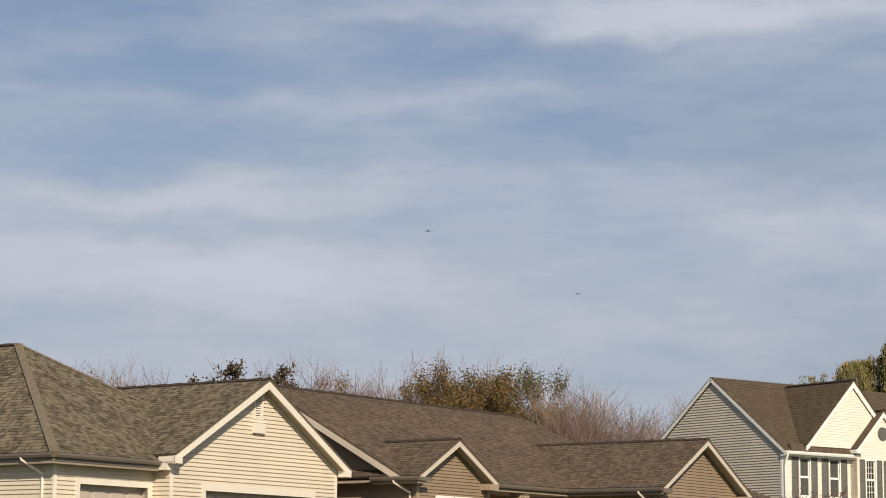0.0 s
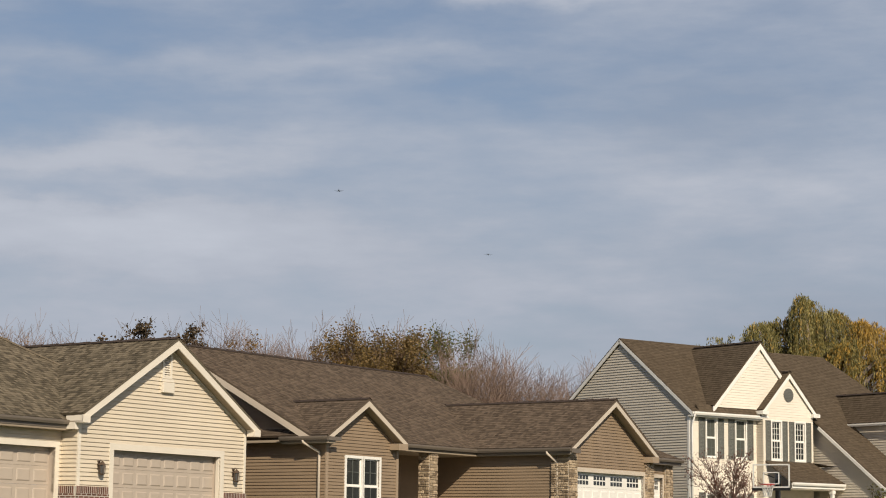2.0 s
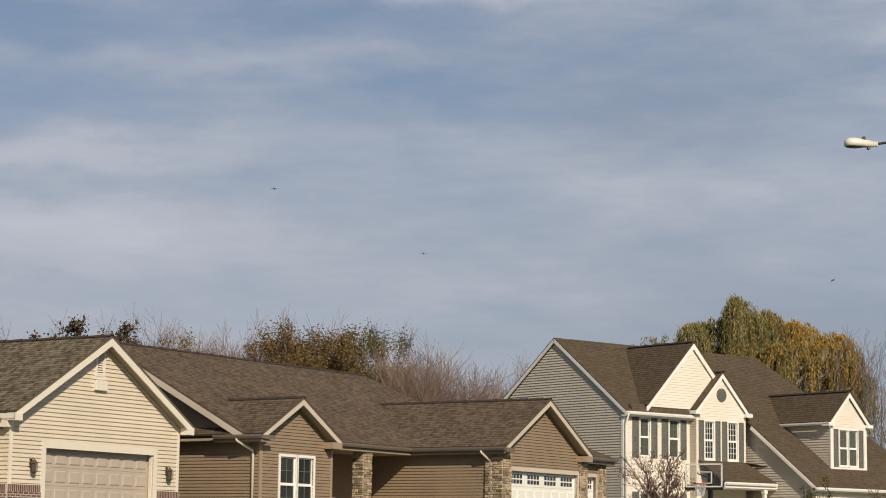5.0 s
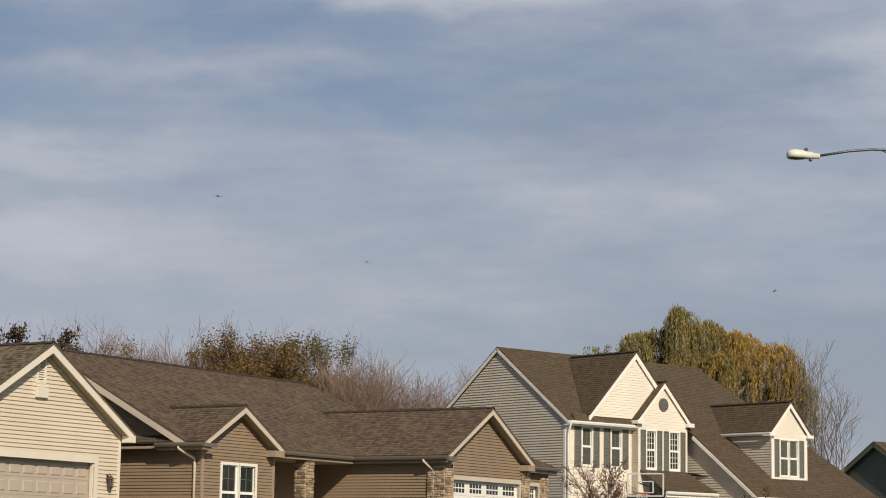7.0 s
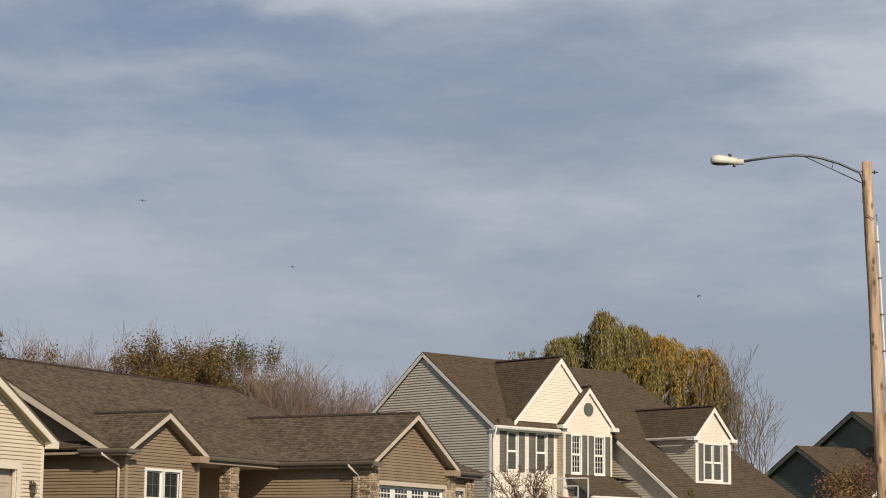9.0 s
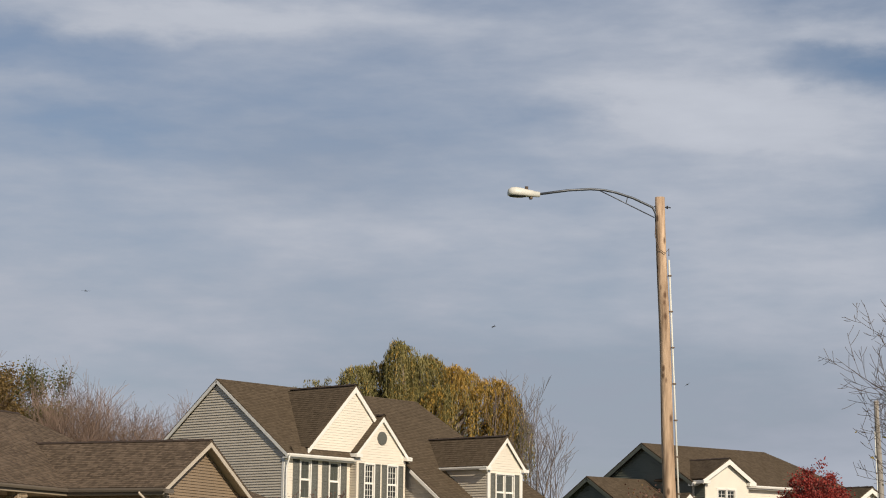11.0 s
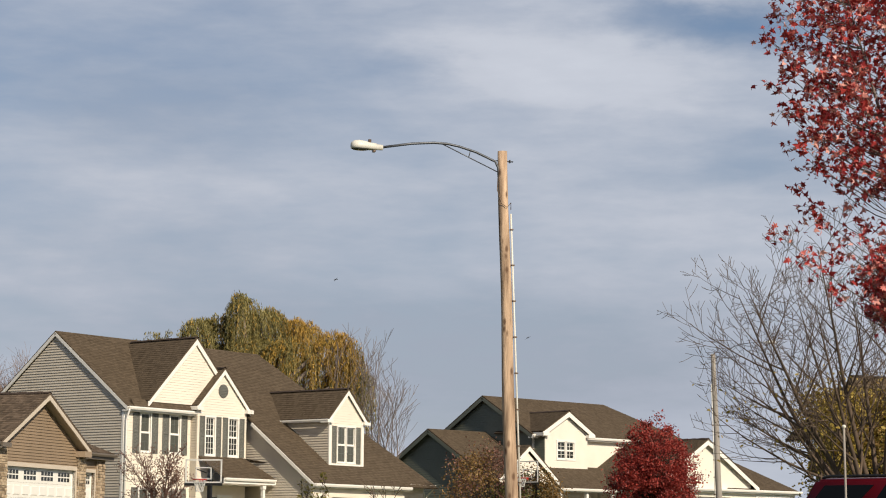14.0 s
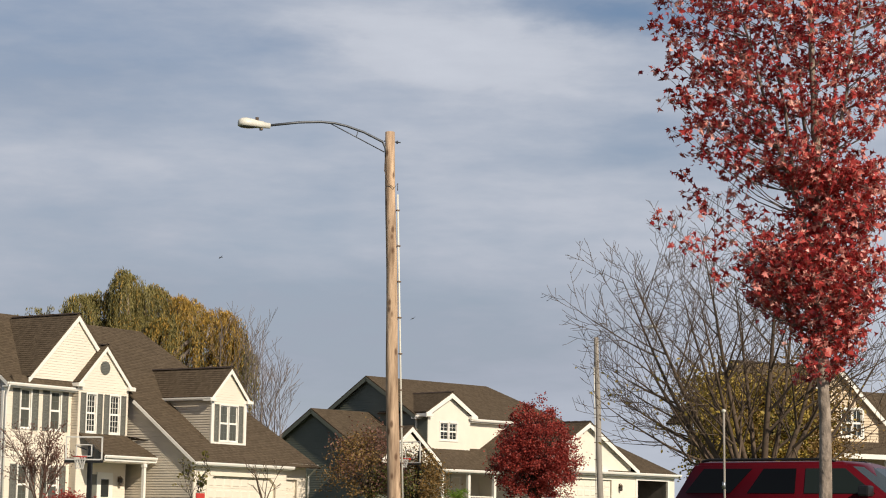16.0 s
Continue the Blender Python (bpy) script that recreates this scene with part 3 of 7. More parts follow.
def gable_front(parent, x, half, ze, slope, y0, y1, shingle, trim, board=0.19, soffit=None, returns=0.0, ridge=True, drop=0.09):
    """A gabled roof with its ridge running back from y0 to y1: two slopes, rake boards, soffits, ridge cap."""
    zr = ze + slope * half
    for s in (-1, 1):
        roof_plane(parent, [(x + s * half, y0, ze), (x + s * half, y1, ze), (x, y1, zr), (x, y0, zr)], shingle, 0.06, (0, 1))
        bm = bmesh.new()
        q = [(x + s * half, ze - 0.065), (x + s * half, ze - 0.065 - board), (x, zr - 0.065 - board * 1.12), (x, zr - 0.065)]
        fr = [bm.verts.new((a, y0 + 0.01, b)) for a, b in q]
        bk = [bm.verts.new((a, y0 + 0.05, b)) for a, b in q]
        bm.faces.new(fr)
        bm.faces.new(bk[::-1])
        for i in range(4):
            bm.faces.new((fr[i], bk[i], bk[(i + 1) % 4], fr[(i + 1) % 4]))
        bmesh.ops.recalc_face_normals(bm, faces=bm.faces)
        part("rake_board", bm, trim, parent)
        if soffit:
            bm = bmesh.new()
            prism(bm, [(x + s * half, y0 + 0.052, ze - drop), (x, y0 + 0.052, zr - drop), (x, y1, zr - drop), (x + s * half, y1, ze - drop)], (0, 0, -0.03))
            part("soffit", bm, soffit, parent)
        if returns:
            bm = bmesh.new()
            box(bm, *sorted((x + s * half, x + s * (half - returns))), y0 - 0.012, y0 + returns, ze - 0.27, ze - 0.06)
            part("eave_return", bm, trim, parent)
    if ridge:
        ridge_cap(parent, (x, y0, zr), (x, y1, zr))
    return zr


def ridge_cap(parent, a, b):
    """A ridge cap, raised in short overlapping lengths."""
    a, b = Vector(a), Vector(b)
    d = (b - a).normalized()
    s = d.cross(Vector((0, 0, 1))).normalized()
    bm = bmesh.new()
    k = max(1, int((b - a).length / 0.32))
    for i in range(k):
        p, q = a.lerp(b, i / k), a.lerp(b, (i + 1) / k)
        lift = 0.045 + 0.012 * (i % 2)
        for t in (1, -1):
            v = [bm.verts.new(c) for c in (p + Vector((0, 0, lift)), q + Vector((0, 0, lift - 0.008)), q + s * t * 0.13 - Vector((0, 0, 0.03)), p + s * t * 0.13 - Vector((0, 0, 0.03)))]
            bm.faces.new(v if t < 0 else v[::-1])
    part("ridge_cap", bm, RIDGE, parent, "ridge cap, coloured dark for its shaded back")


def brick_band(parent, pl, x0, x1, z0, z1, cols=None):
    """Brickwork: a mortar bed and proud bricks, the top row set on end."""
    bm = bmesh.new()
    box(bm, x0, x1, -0.055, 0.02, z0, z1 - 0.005, pl)
    part("mortar_bed", bm, MORTAR, parent)
    rng = random.Random(int(x0 * 100) + 7)
    shapes = {}

    def lay(xa, xb, za, zb):
        w, h = round(xb - xa, 2), round(zb - za, 3)
        if (w, h) not in shapes:
            bm = bmesh.new()
            box(bm, -w / 2, w / 2, 0, 0.028, -h / 2, h / 2)
            shapes[w, h] = bpy.data.meshes.new("brick")
            bm.to_mesh(shapes[w, h])
            bm.free()
            shapes[w, h].materials.append(BRICK)
        ob = new("brick", shapes[w, h])
        ob.parent = parent
        ob.matrix_basis = pl @ pose((xa + xb) / 2, -0.060 - rng.random() * 0.004, (za + zb) / 2)

    x = x0 + 0.005
    while x < x1 - 0.03:
        lay(x, min(x + 0.048, x1), z1 - 0.20, z1)
        x += 0.078
    row, z = 0, z1 - 0.21
    while z > z0 + 0.06 and row < 8:
        x = x0 - (0.11 if row % 2 else 0)
        while x < x1:
            p, q = max(x, x0), min(x + 0.18, x1)
            if q - p > 0.03:
                lay(p, q, z - 0.045, z)
            x += 0.217
        z -= 0.074
        row += 1


STONE_MESHES = []
for k in range(6):
    bm = bmesh.new()
    rng = random.Random(40 + k)
    box(bm, -0.5, 0.5, -0.5, 0.5, -0.5, 0.5)
    for v in bm.verts:
        v.co += Vector((rng.uniform(-0.1, 0.1), rng.uniform(-0.12, 0.12), rng.uniform(-0.1, 0.1)))
    bmesh.ops.bevel(bm, geom=list(bm.edges), offset=0.1, segments=1, affect="EDGES")
    me = bpy.data.meshes.new("stone")
    bm.to_mesh(me)
    bm.free()
    me.materials.append(STONE)
    STONE_MESHES.append(me)


def stone_pier(parent, x0, x1, y0, y1, z1, seed, sides=("front", "left", "right")):
    """A pier clad in laid stones, every stone a piece."""
    p = new("stone_pier")
    p.parent = parent
    bm = bmesh.new()
    box(bm, x0, x1, y0, y1, 0, z1)
    part("core", bm, MORTAR, p)
    rng = random.Random(seed)
    for s in sides:
        n = x1 - x0 if s == "front" else y1 - y0
        pl = plane_at(x0, y0, "front") if s == "front" else plane_at(x0, y1, "left") if s == "left" else plane_at(x1, y0, "right")
        z = z1
        while z > 0.9:
            h = rng.uniform(0.055, 0.125)
            x = 0.0
            while x < n - 0.04:
                w = min(rng.uniform(0.09, 0.25), n - x)
                if n - x - w < 0.08:
                    w = n - x
                ob = new("stone", rng.choice(STONE_MESHES))
                ob.parent = p
                ob.matrix_basis = pl @ pose(x + w / 2, 0, z - h / 2, 0, 0, rng.choice((0, 180))) @ Matrix.Diagonal((w - 0.012, rng.uniform(0.07, 0.12), h - 0.012, 1))
                x += w
            z -= h
    return p


def wall_lantern(parent, pl, x, z):
    """A carriage lamp on a bracket: back plate, arm, roofed glass body."""
    lamp = new("wall_lantern")
    lamp.parent = parent
    c = pl @ Vector((x, -0.16, z))
    bm = bmesh.new()
    box(bm, x - 0.055, x + 0.055, -0.035, -0.01, z - 0.05, z + 0.20, pl)
    tube(bm, [pl @ Vector((x, -0.03, z + 0.14)), pl @ Vector((x, -0.10, z + 0.22)), pl @ Vector((x, -0.16, z + 0.17))], 0.014, 6)
    part("bracket", bm, DARK_METAL, lamp)
    bm = bmesh.new()
    bmesh.ops.create_cone(bm, cap_ends=True, segments=6, radius1=0.12, radius2=0.03, depth=0.10, matrix=Matrix.Translation(c + Vector((0, 0, 0.12))))
    bmesh.ops.create_cone(bm, cap_ends=True, segments=6, radius1=0.05, radius2=0.09, depth=0.05, matrix=Matrix.Translation(c + Vector((0, 0, -0.20))))
    for k in range(6):
        a = k * math.pi / 3
        bar(bm, c + Vector((0.095 * math.cos(a), 0.095 * math.sin(a), 0.08)), c + Vector((0.075 * math.cos(a), 0.075 * math.sin(a), -0.18)), 0.016, 0.016, (math.cos(a), math.sin(a), 0.01))
    part("cage", bm, DARK_METAL, lamp)
    bm = bmesh.new()
    bmesh.ops.create_cone(bm, cap_ends=True, segments=6, radius1=0.066, radius2=0.086, depth=0.25, matrix=Matrix.Translation(c + Vector((0, 0, -0.05))))
    part("lamp_glass", bm, LENS, lamp)


# ---------------------------------------------------------------- ground
def ground_z(x, y):
    r, turn = math.hypot(x, y), math.degrees(math.atan2(x, y))
    k = min(1.0, max(0.0, (turn - 7.0) / 4.0))
    k = k * k * (3 - 2 * k)
    lawn = np.interp(r, (0, 8, 31, 46, 55, 70, 84, 96, 112, 400), (0, 0, 1.10, 1.70, 2.18, 2.20, 1.75, 1.75, 2.55, 2.6))
    street = np.interp(r, (0, 8, 31, 66, 84, 94, 112, 400), (0, 0, 1.10, 1.20, 1.72, 1.80, 2.55, 2.6))
    return float(lawn * (1 - k) + street * k)


rings = [0, 4, 8, 14, 20, 26, 31, 38, 46, 52, 55, 62, 66, 70, 76, 84, 90, 96, 104, 112, 140, 200, 400, 900, 2000, 3500]
SEGS = 120
verts, faces = [(0, 0, 0)], []
for r in rings[1:]:
    for k in range(SEGS):
        a = 2 * math.pi * k / SEGS
        verts.append((r * math.cos(a), r * math.sin(a), ground_z(r * math.cos(a), r * math.sin(a)) - 0.02))
for k in range(SEGS):
    faces.append((0, 1 + k, 1 + (k + 1) % SEGS))
for i in range(len(rings) - 2):
    for k in range(SEGS):
        a, b = 1 + i * SEGS, 1 + (i + 1) * SEGS
        faces.append((a + k, b + k, b + (k + 1) % SEGS, a + (k + 1) % SEGS))
ground = mesh_from("ground", verts, faces, GRASS, kind="structure", smooth=True)
tagged(ground, "dry autumn lawn rising gently towards the houses", "ground")


def foundation(house, x0, x1, y0, y1):
    bm = bmesh.new()
    box(bm, x0, x1, y0, y1, -1.3, 0.02)
    part("foundation", bm, MORTAR, house)


# ---------------------------------------------------------------- cream house with a garage gable
GA = 0.60
house_a = thing("house", pose(-5.279, 62.075, EYE + GA, 0, 0, -35.331 + 90), "single-storey cream vinyl house with a garage gable and brown shingles", "house", "houses on the street")
za, sa_, ha = 3.512 - GA, 0.611, 4.225
front_a = plane_at(0, 0.40, "front")
C1 = 3.80
gable_front(house_a, 0, 4.06, za + 0.18, sa_, 0, 8.5, SHINGLE_A, CREAM_TRIM, 0.22, SOFFIT, 0.30, drop=0.22)
za_wall = za - 0.02 + sa_ * (ha - C1)
za_top = za - 0.02 + sa_ * ha
door_z = 2.13
siding(house_a, front_a, [(-C1, 0.85), (C1, 0.85), (C1, za_wall), (0, za_top), (-C1, za_wall)], CREAM,
       [(0.126 - 2.44, 0.126 + 2.44, 0, door_z), (-0.29, 0.15, za_top - 1.12, za_top - 0.35)])
boards(house_a, front_a, [(-C1 - 0.02, -C1 + 0.09, 0.87, za_wall - 0.05), (C1 - 0.09, C1 + 0.02, 0.87, za_wall - 0.05)], CREAM_TRIM, "corner_board", 0.035)
boards(house_a, front_a, [(0.126 - 2.62, 0.126 - 2.44, 0, door_z), (0.126 + 2.44, 0.126 + 2.62, 0, door_z), (0.126 - 2.62, 0.126 + 2.62, door_z, door_z + 0.19)], CREAM_TRIM, "door_casing", 0.04)
for s in (-1, 1):
    bm = bmesh.new()
    bar(bm, (s * C1, 0.375, za_wall - 0.14), (0, 0.375, za_top - 0.14), 0.03, 0.07)
    part("frieze_board", bm, CREAM_TRIM, house_a)
garage_door(house_a, front_a, 0.126 - 2.44, 0.126 + 2.44, door_z, TAN_DOOR, 8, 4, deep=0.22)
for a, b in ((0.126 - 2.44, 0.126 - 2.40), (0.126 + 2.40, 0.126 + 2.44)):
    boards(house_a, front_a @ pose(0, 0.1, 0), [(a, b, 0, door_z)], CREAM_TRIM, "door_jamb", 0.09)
# louvred gable vent with a light box below it
vent = new("gable_vent")
vent.parent = house_a
zv0, zv1 = za_top - 1.12, za_top - 0.35
bm = bmesh.new()
for r in ((-0.29, -0.21, zv0, zv1), (0.07, 0.15, zv0, zv1), (-0.21, 0.07, zv0, zv0 + 0.06), (-0.21, 0.07, zv1 - 0.06, zv1)):
    box(bm, r[0], r[1], -0.05, 0.06, r[2], r[3], front_a)
part("vent_frame", bm, CREAM_TRIM, vent)
for i in range(9):
    bm = bmesh.new()
    z = zv0 + 0.08 + i * (zv1 - zv0 - 0.14) / 9
    v = [bm.verts.new(front_a @ Vector(p)) for p in ((-0.21, -0.03, z), (0.07, -0.03, z), (0.07, 0.03, z + 0.06), (-0.21, 0.03, z + 0.06), (-0.21, -0.03, z - 0.012), (0.07, -0.03, z - 0.012))]
    bm.faces.new(v[:4])
    bm.faces.new((v[4], v[5], v[1], v[0]))
    part("louvre", bm, CREAM_TRIM, vent)
bm = bmesh.new()
box(bm, -0.21, 0.07, 0.06, 0.08, zv0, zv1, front_a)
part("vent_back", bm, BLACK, vent)
boards(house_a, front_a, [(-0.36, 0.22, zv0 - 0.09, zv0 - 0.01)], CREAM_TRIM, "vent_sill", 0.06)
bm = bmesh.new()
box(bm, -0.33, 0.19, -0.13, 0.0, zv0 - 0.42, zv0 - 0.11, front_a)
part("light_box", soften(bm, 0.02), CREAM_TRIM, house_a)
wall_lantern(house_a, front_a, -2.93, 1.60)
wall_lantern(house_a, front_a, 3.22, 1.60)
brick_band(house_a, front_a, -C1 - 0.05, 0.126 - 2.62, 0, 1.05)
brick_band(house_a, front_a, 0.126 + 2.62, C1 + 0.05, 0, 1.05)
foundation(house_a, -7.7, 3.8, 1.05, 13.5)
foundation(house_a, -3.75, 3.75, 0.42, 1.05)
# recessed wing with a hipped roof
yl, xl, xr = 0.62, -8.15, 1.9
ax, ay, az_ = -4.05, 6.62, za + 3.68
roof_plane(house_a, [(xl, yl, za), (xr, yl, za), (ax, ay, az_)], SHINGLE_A, 0.06, (0, 1))
roof_plane(house_a, [(xl, 14, za), (xl, yl, za), (ax, ay, az_), (ax, 11, az_)], SHINGLE_A, 0.06, (0, 1))
roof_plane(house_a, [(xr, yl, za), (xr, 14, za), (ax, 11, az_), (ax, ay, az_)], SHINGLE_A, 0.06, (0, 1))
roof_plane(house_a, [(xr, 14, za), (xl, 14, za), (ax, 11, az_)], SHINGLE_A, 0.06, (0, 1))
ridge_cap(house_a, (ax, ay, az_), (ax, 11, az_))
bm = bmesh.new()
bar(bm, Vector((xl, yl, za + 0.03)), Vector((ax, ay, az_ + 0.03)), 0.26, 0.05)
part("hip_cap", bm, HIP, house_a)
bm = bmesh.new()
bar(bm, Vector((xr, yl, za + 0.03)), Vector((ax, ay, az_ + 0.03)), 0.26, 0.05)
part("hip_cap", bm, HIP, house_a)
wing_f = plane_at(0, yl + 0.42, "front")
siding(house_a, wing_f, [(xl + 0.42, 0.85), (-C1, 0.85), (-C1, za - 0.28), (xl + 0.42, za - 0.28)], CREAM, [(-6.75, -4.05, 0, door_z)])
boards(house_a, wing_f, [(-6.91, -6.75, 0, door_z), (-4.05, -3.90, 0, door_z), (-6.91, -3.90, door_z, door_z + 0.17)], CREAM_TRIM, "door_casing", 0.04)
boards(house_a, wing_f, [(xl + 0.40, xl + 0.52, 0.86, za - 0.30)], CREAM_TRIM, "corner_board", 0.035)
garage_door(house_a, wing_f, -6.75, -4.05, door_z, TAN_DOOR, 4, 4, deep=0.22)
siding(house_a, plane_at(-C1, yl + 0.42, "left") , [(0, 0.85), (0.62, 0.85), (0.62, za - 0.2), (0, za - 0.2)], CREAM)
siding(house_a, plane_at(xl + 0.42, 13.6, "left"), [(0, 0.0), (12.56, 0.0), (12.56, za - 0.28), (0, za - 0.28)], CREAM)
siding(house_a, plane_at(C1, 0.40, "right"), [(0, 0.0), (8.0, 0.0), (8.0, za - 0.1), (0, za - 0.1)], CREAM)
brick_band(house_a, plane_at(-C1 - 0.02, yl + 0.42, "left"), 0, 0.64, 0, 1.05)
brick_band(house_a, wing_f, xl + 0.40, -6.91, 0, 1.05)
brick_band(house_a, wing_f, -3.90, -C1 + 0.02, 0, 1.05)
bm = bmesh.new()
box(bm, xl, -C1, yl + 0.02, yl + 0.46, za - 0.30, za - 0.24)
box(bm, xl + 0.02, xl + 0.44, yl + 0.46, 13.9, za - 0.30, za - 0.24)
part("soffit", bm, SOFFIT, house_a)
bm = bmesh.new()
box(bm, xl + 0.02, -4.06, yl + 0.0, yl + 0.03, za - 0.24, za - 0.03)
box(bm, xl, xl + 0.03, yl + 0.03, 13.9, za - 0.24, za - 0.03)
part("fascia", bm, GUTTER_BROWN, house_a)
bm = bmesh.new()
box(bm, -4.28, -C1, yl + 0.03, yl + 0.5, za - 0.27, za - 0.03)
box(bm, -4.055, -C1 - 0.01, 0.302, yl + 0.028, za - 0.27, za + 0.11)
part("eave_end", bm, CREAM_TRIM, house_a)
gutter(house_a, (xl, yl, za - 0.02), (-4.06, yl, za - 0.02), GUTTER_BROWN)
gutter(house_a, (xl, 13.9, za - 0.02), (xl, yl, za - 0.02), GUTTER_BROWN)
downspout(house_a, (xl - 0.06, yl + 1.2, za - 0.12), (xl + 0.38, yl + 0.8, za - 0.2), 0, CREAM_TRIM)

# ---------------------------------------------------------------- brown house
GB = 0.62
house_b = thing("house", pose(-0.801, 65.431, EYE + GB, 0, 0, -37.317 + 90), "single-storey brown vinyl house with stone piers and white garage doors", "house", "houses on the street")
zb = 3.533 - GB
x2, h2, s2 = 2.148, 2.148, 0.592
x3, h3, y3 = 12.515, 3.088, -3.217
ye, yr, sm = 0.694, 6.84, 0.522
zrb = zb + sm * (yr - ye)
xrb = 15.01
# main roof: left gable, right hip
roof_plane(house_b, [(0, ye, zb), (x3 + 6, ye, zb), (xrb, yr, zrb), (0, yr, zrb)], SHINGLE_B, 0.06, (0, 1))
roof_plane(house_b, [(x3 + 6, 2 * yr - ye, zb), (0, 2 * yr - ye, zb), (0, yr, zrb), (xrb, yr, zrb)], SHINGLE_B, 0.06, (0, 1))
roof_plane(house_b, [(x3 + 6, ye, zb), (x3 + 6, 2 * yr - ye, zb), (xrb, yr, zrb)], SHINGLE_B, 0.06, (0, 1))
ridge_cap(house_b, (0, yr, zrb), (xrb, yr, zrb))
for y in (ye, 2 * yr - ye):
    bm = bmesh.new()
    bar(bm, (0.015, y, zb - 0.06), (0.015, yr, zrb - 0.06), 0.05, 0.19)
    part("rake_board", bm, BROWN_TRIM, house_b)
    bm = bmesh.new()
    prism(bm, [(0.05, y, zb - 0.10), (0.45, y, zb - 0.10), (0.45, yr, zrb - 0.10), (0.05, yr, zrb - 0.10)], (0, 0, -0.03))
    part("soffit", bm, SOFFIT, house_b)
left_b = plane_at(0.41, 2 * yr - ye - 0.4, "left")
yl_b = 2 * yr - ye - 0.4
siding(house_b, left_b, [(0, 0), (yl_b - 0.40, 0), (yl_b - 0.40, zb - 0.13), (yl_b - ye, zb - 0.13), (yl_b - yr, zrb - 0.2), (0.1, zb)], BROWN, course=0.105, lap=0.029)
gable_front(house_b, x2, h2, zb, s2, 0, 4.5, SHINGLE_B, BROWN_TRIM, 0.17, SOFFIT, 0.0, drop=0.18)
front_g2 = plane_at(0, 0.40, "front")
zw2 = zb - 0.10 + s2 * (h2 - 1.93)
siding(house_b, front_g2, [(x2 - 1.74, 0), (x2 + 2.12, 0), (x2 + 2.12, zb - 0.08), (x2, zb + s2 * h2 - 0.12), (x2 - 1.74, zw2)], BROWN, [(1.46, 3.23, 0.5, 2.25)], course=0.105, lap=0.029)
boards(house_b, front_g2, [(x2 - 1.76, x2 - 1.64, 0, zb - 0.05), (x2 + 2.02, x2 + 2.14, 0, zb - 0.10)], BROWN_CORNER, "corner_board", 0.035)
for a, b in ((1.46, 2.28), (2.41, 3.23)):
    window(house_b, front_g2, a, b, 0.5, 2.25, WHITE, (2, 2), 2, 0.09, bars=GRILLE)
for s in (-1, 1):
    bm = bmesh.new()
    bar(bm, (x2 + s * 2.0, 0.375, zb - 0.02), (x2, 0.375, zb + s2 * h2 - 0.10), 0.03, 0.09)
    part("frieze_board", bm, BROWN_TRIM, house_b)
bm = bmesh.new()
box(bm, x2 + h2 - 0.50, x2 + h2 + 0.02, 0.0, 0.42, zb - 0.31, zb - 0.10)
part("eave_return", bm, BROWN_CORNER, house_b)
bm = bmesh.new()
box(bm, -0.02, 0.42, 0.02, 1.9, zb - 0.26, zb - 0.20)
part("soffit", bm, SOFFIT, house_b)
bm = bmesh.new()
box(bm, -0.04, -0.005, 0.0, 1.9, zb - 0.22, zb - 0.06)
part("fascia", bm, GUTTER_BROWN, house_b)
gutter(house_b, (-0.03, 1.9, zb - 0.04), (-0.03, -0.05, zb - 0.04), GUTTER_BROWN)
bm = bmesh.new()
box(bm, -0.02, 0.62, -0.06, 0.0, zb - 0.17, zb - 0.05)
part("eave_return", bm, GUTTER_BROWN, house_b)
downspout(house_b, (-0.09, 0.95, zb - 0.16), (0.35, 0.62, zb - 0.18), 0, BROWN_TRIM)
foundation(house_b, 0.45, 18.0, 0.5, 12.5)
foundation(house_b, 9.9, 15.1, y3 + 0.45, 0.5)
# recessed entry under the main eave
gutter(house_b, (x2 + h2 - 0.05, ye, zb - 0.03), (x3 - h3 + 0.02, ye, zb - 0.03), GUTTER_BROWN)
bm = bmesh.new()
box(bm, x2 + 2.1, x3 - h3 + 0.4, ye + 0.01, ye + 3.4, zb - 0.27, zb - 0.20)
part("soffit", bm, SOFFIT, house_b)
bm = bmesh.new()
box(bm, x2 + 2.1, x3 - h3 + 0.2, ye + 0.0, ye + 0.03, zb - 0.22, zb - 0.05)
part("fascia", bm, GUTTER_BROWN, house_b)
siding(house_b, plane_at(x2 + 2.12, 0.42, "right"), [(0, 0), (2.6, 0), (2.6, zb - 0.22), (0, zb - 0.22)], BROWN, course=0.105, lap=0.029)
entry = plane_at(0, 2.7, "front")
siding(house_b, entry, [(x2 + 2.1, 0), (x3 - 2.6, 0), (x3 - 2.6, zb - 0.22), (x2 + 2.1, zb - 0.22)], BROWN, [(4.75, 5.70, 0, 2.1), (5.85, 6.30, 0.1, 2.1)], course=0.105, lap=0.029)
bm = bmesh.new()
box(bm, 4.79, 5.66, 0.02, 0.07, 0.0, 2.06, entry)
part("front_door", bm, material("dark_door", (0.05, 0.038, 0.03), 0.4, vary=0.15), house_b, "dark stained entry door")
boards(house_b, entry, [(4.69, 4.79, 0, 2.14), (5.66, 5.76, 0, 2.14), (4.69, 5.76, 2.06, 2.16)], BROWN_TRIM, "door_casing", 0.04)
window(house_b, entry, 5.88, 6.27, 0.15, 2.05, BROWN_TRIM, (1, 1), 1, 0.05)
stone_pier(house_b, 6.69, 7.14, 0.80, 1.25, zb - 0.27, 3)
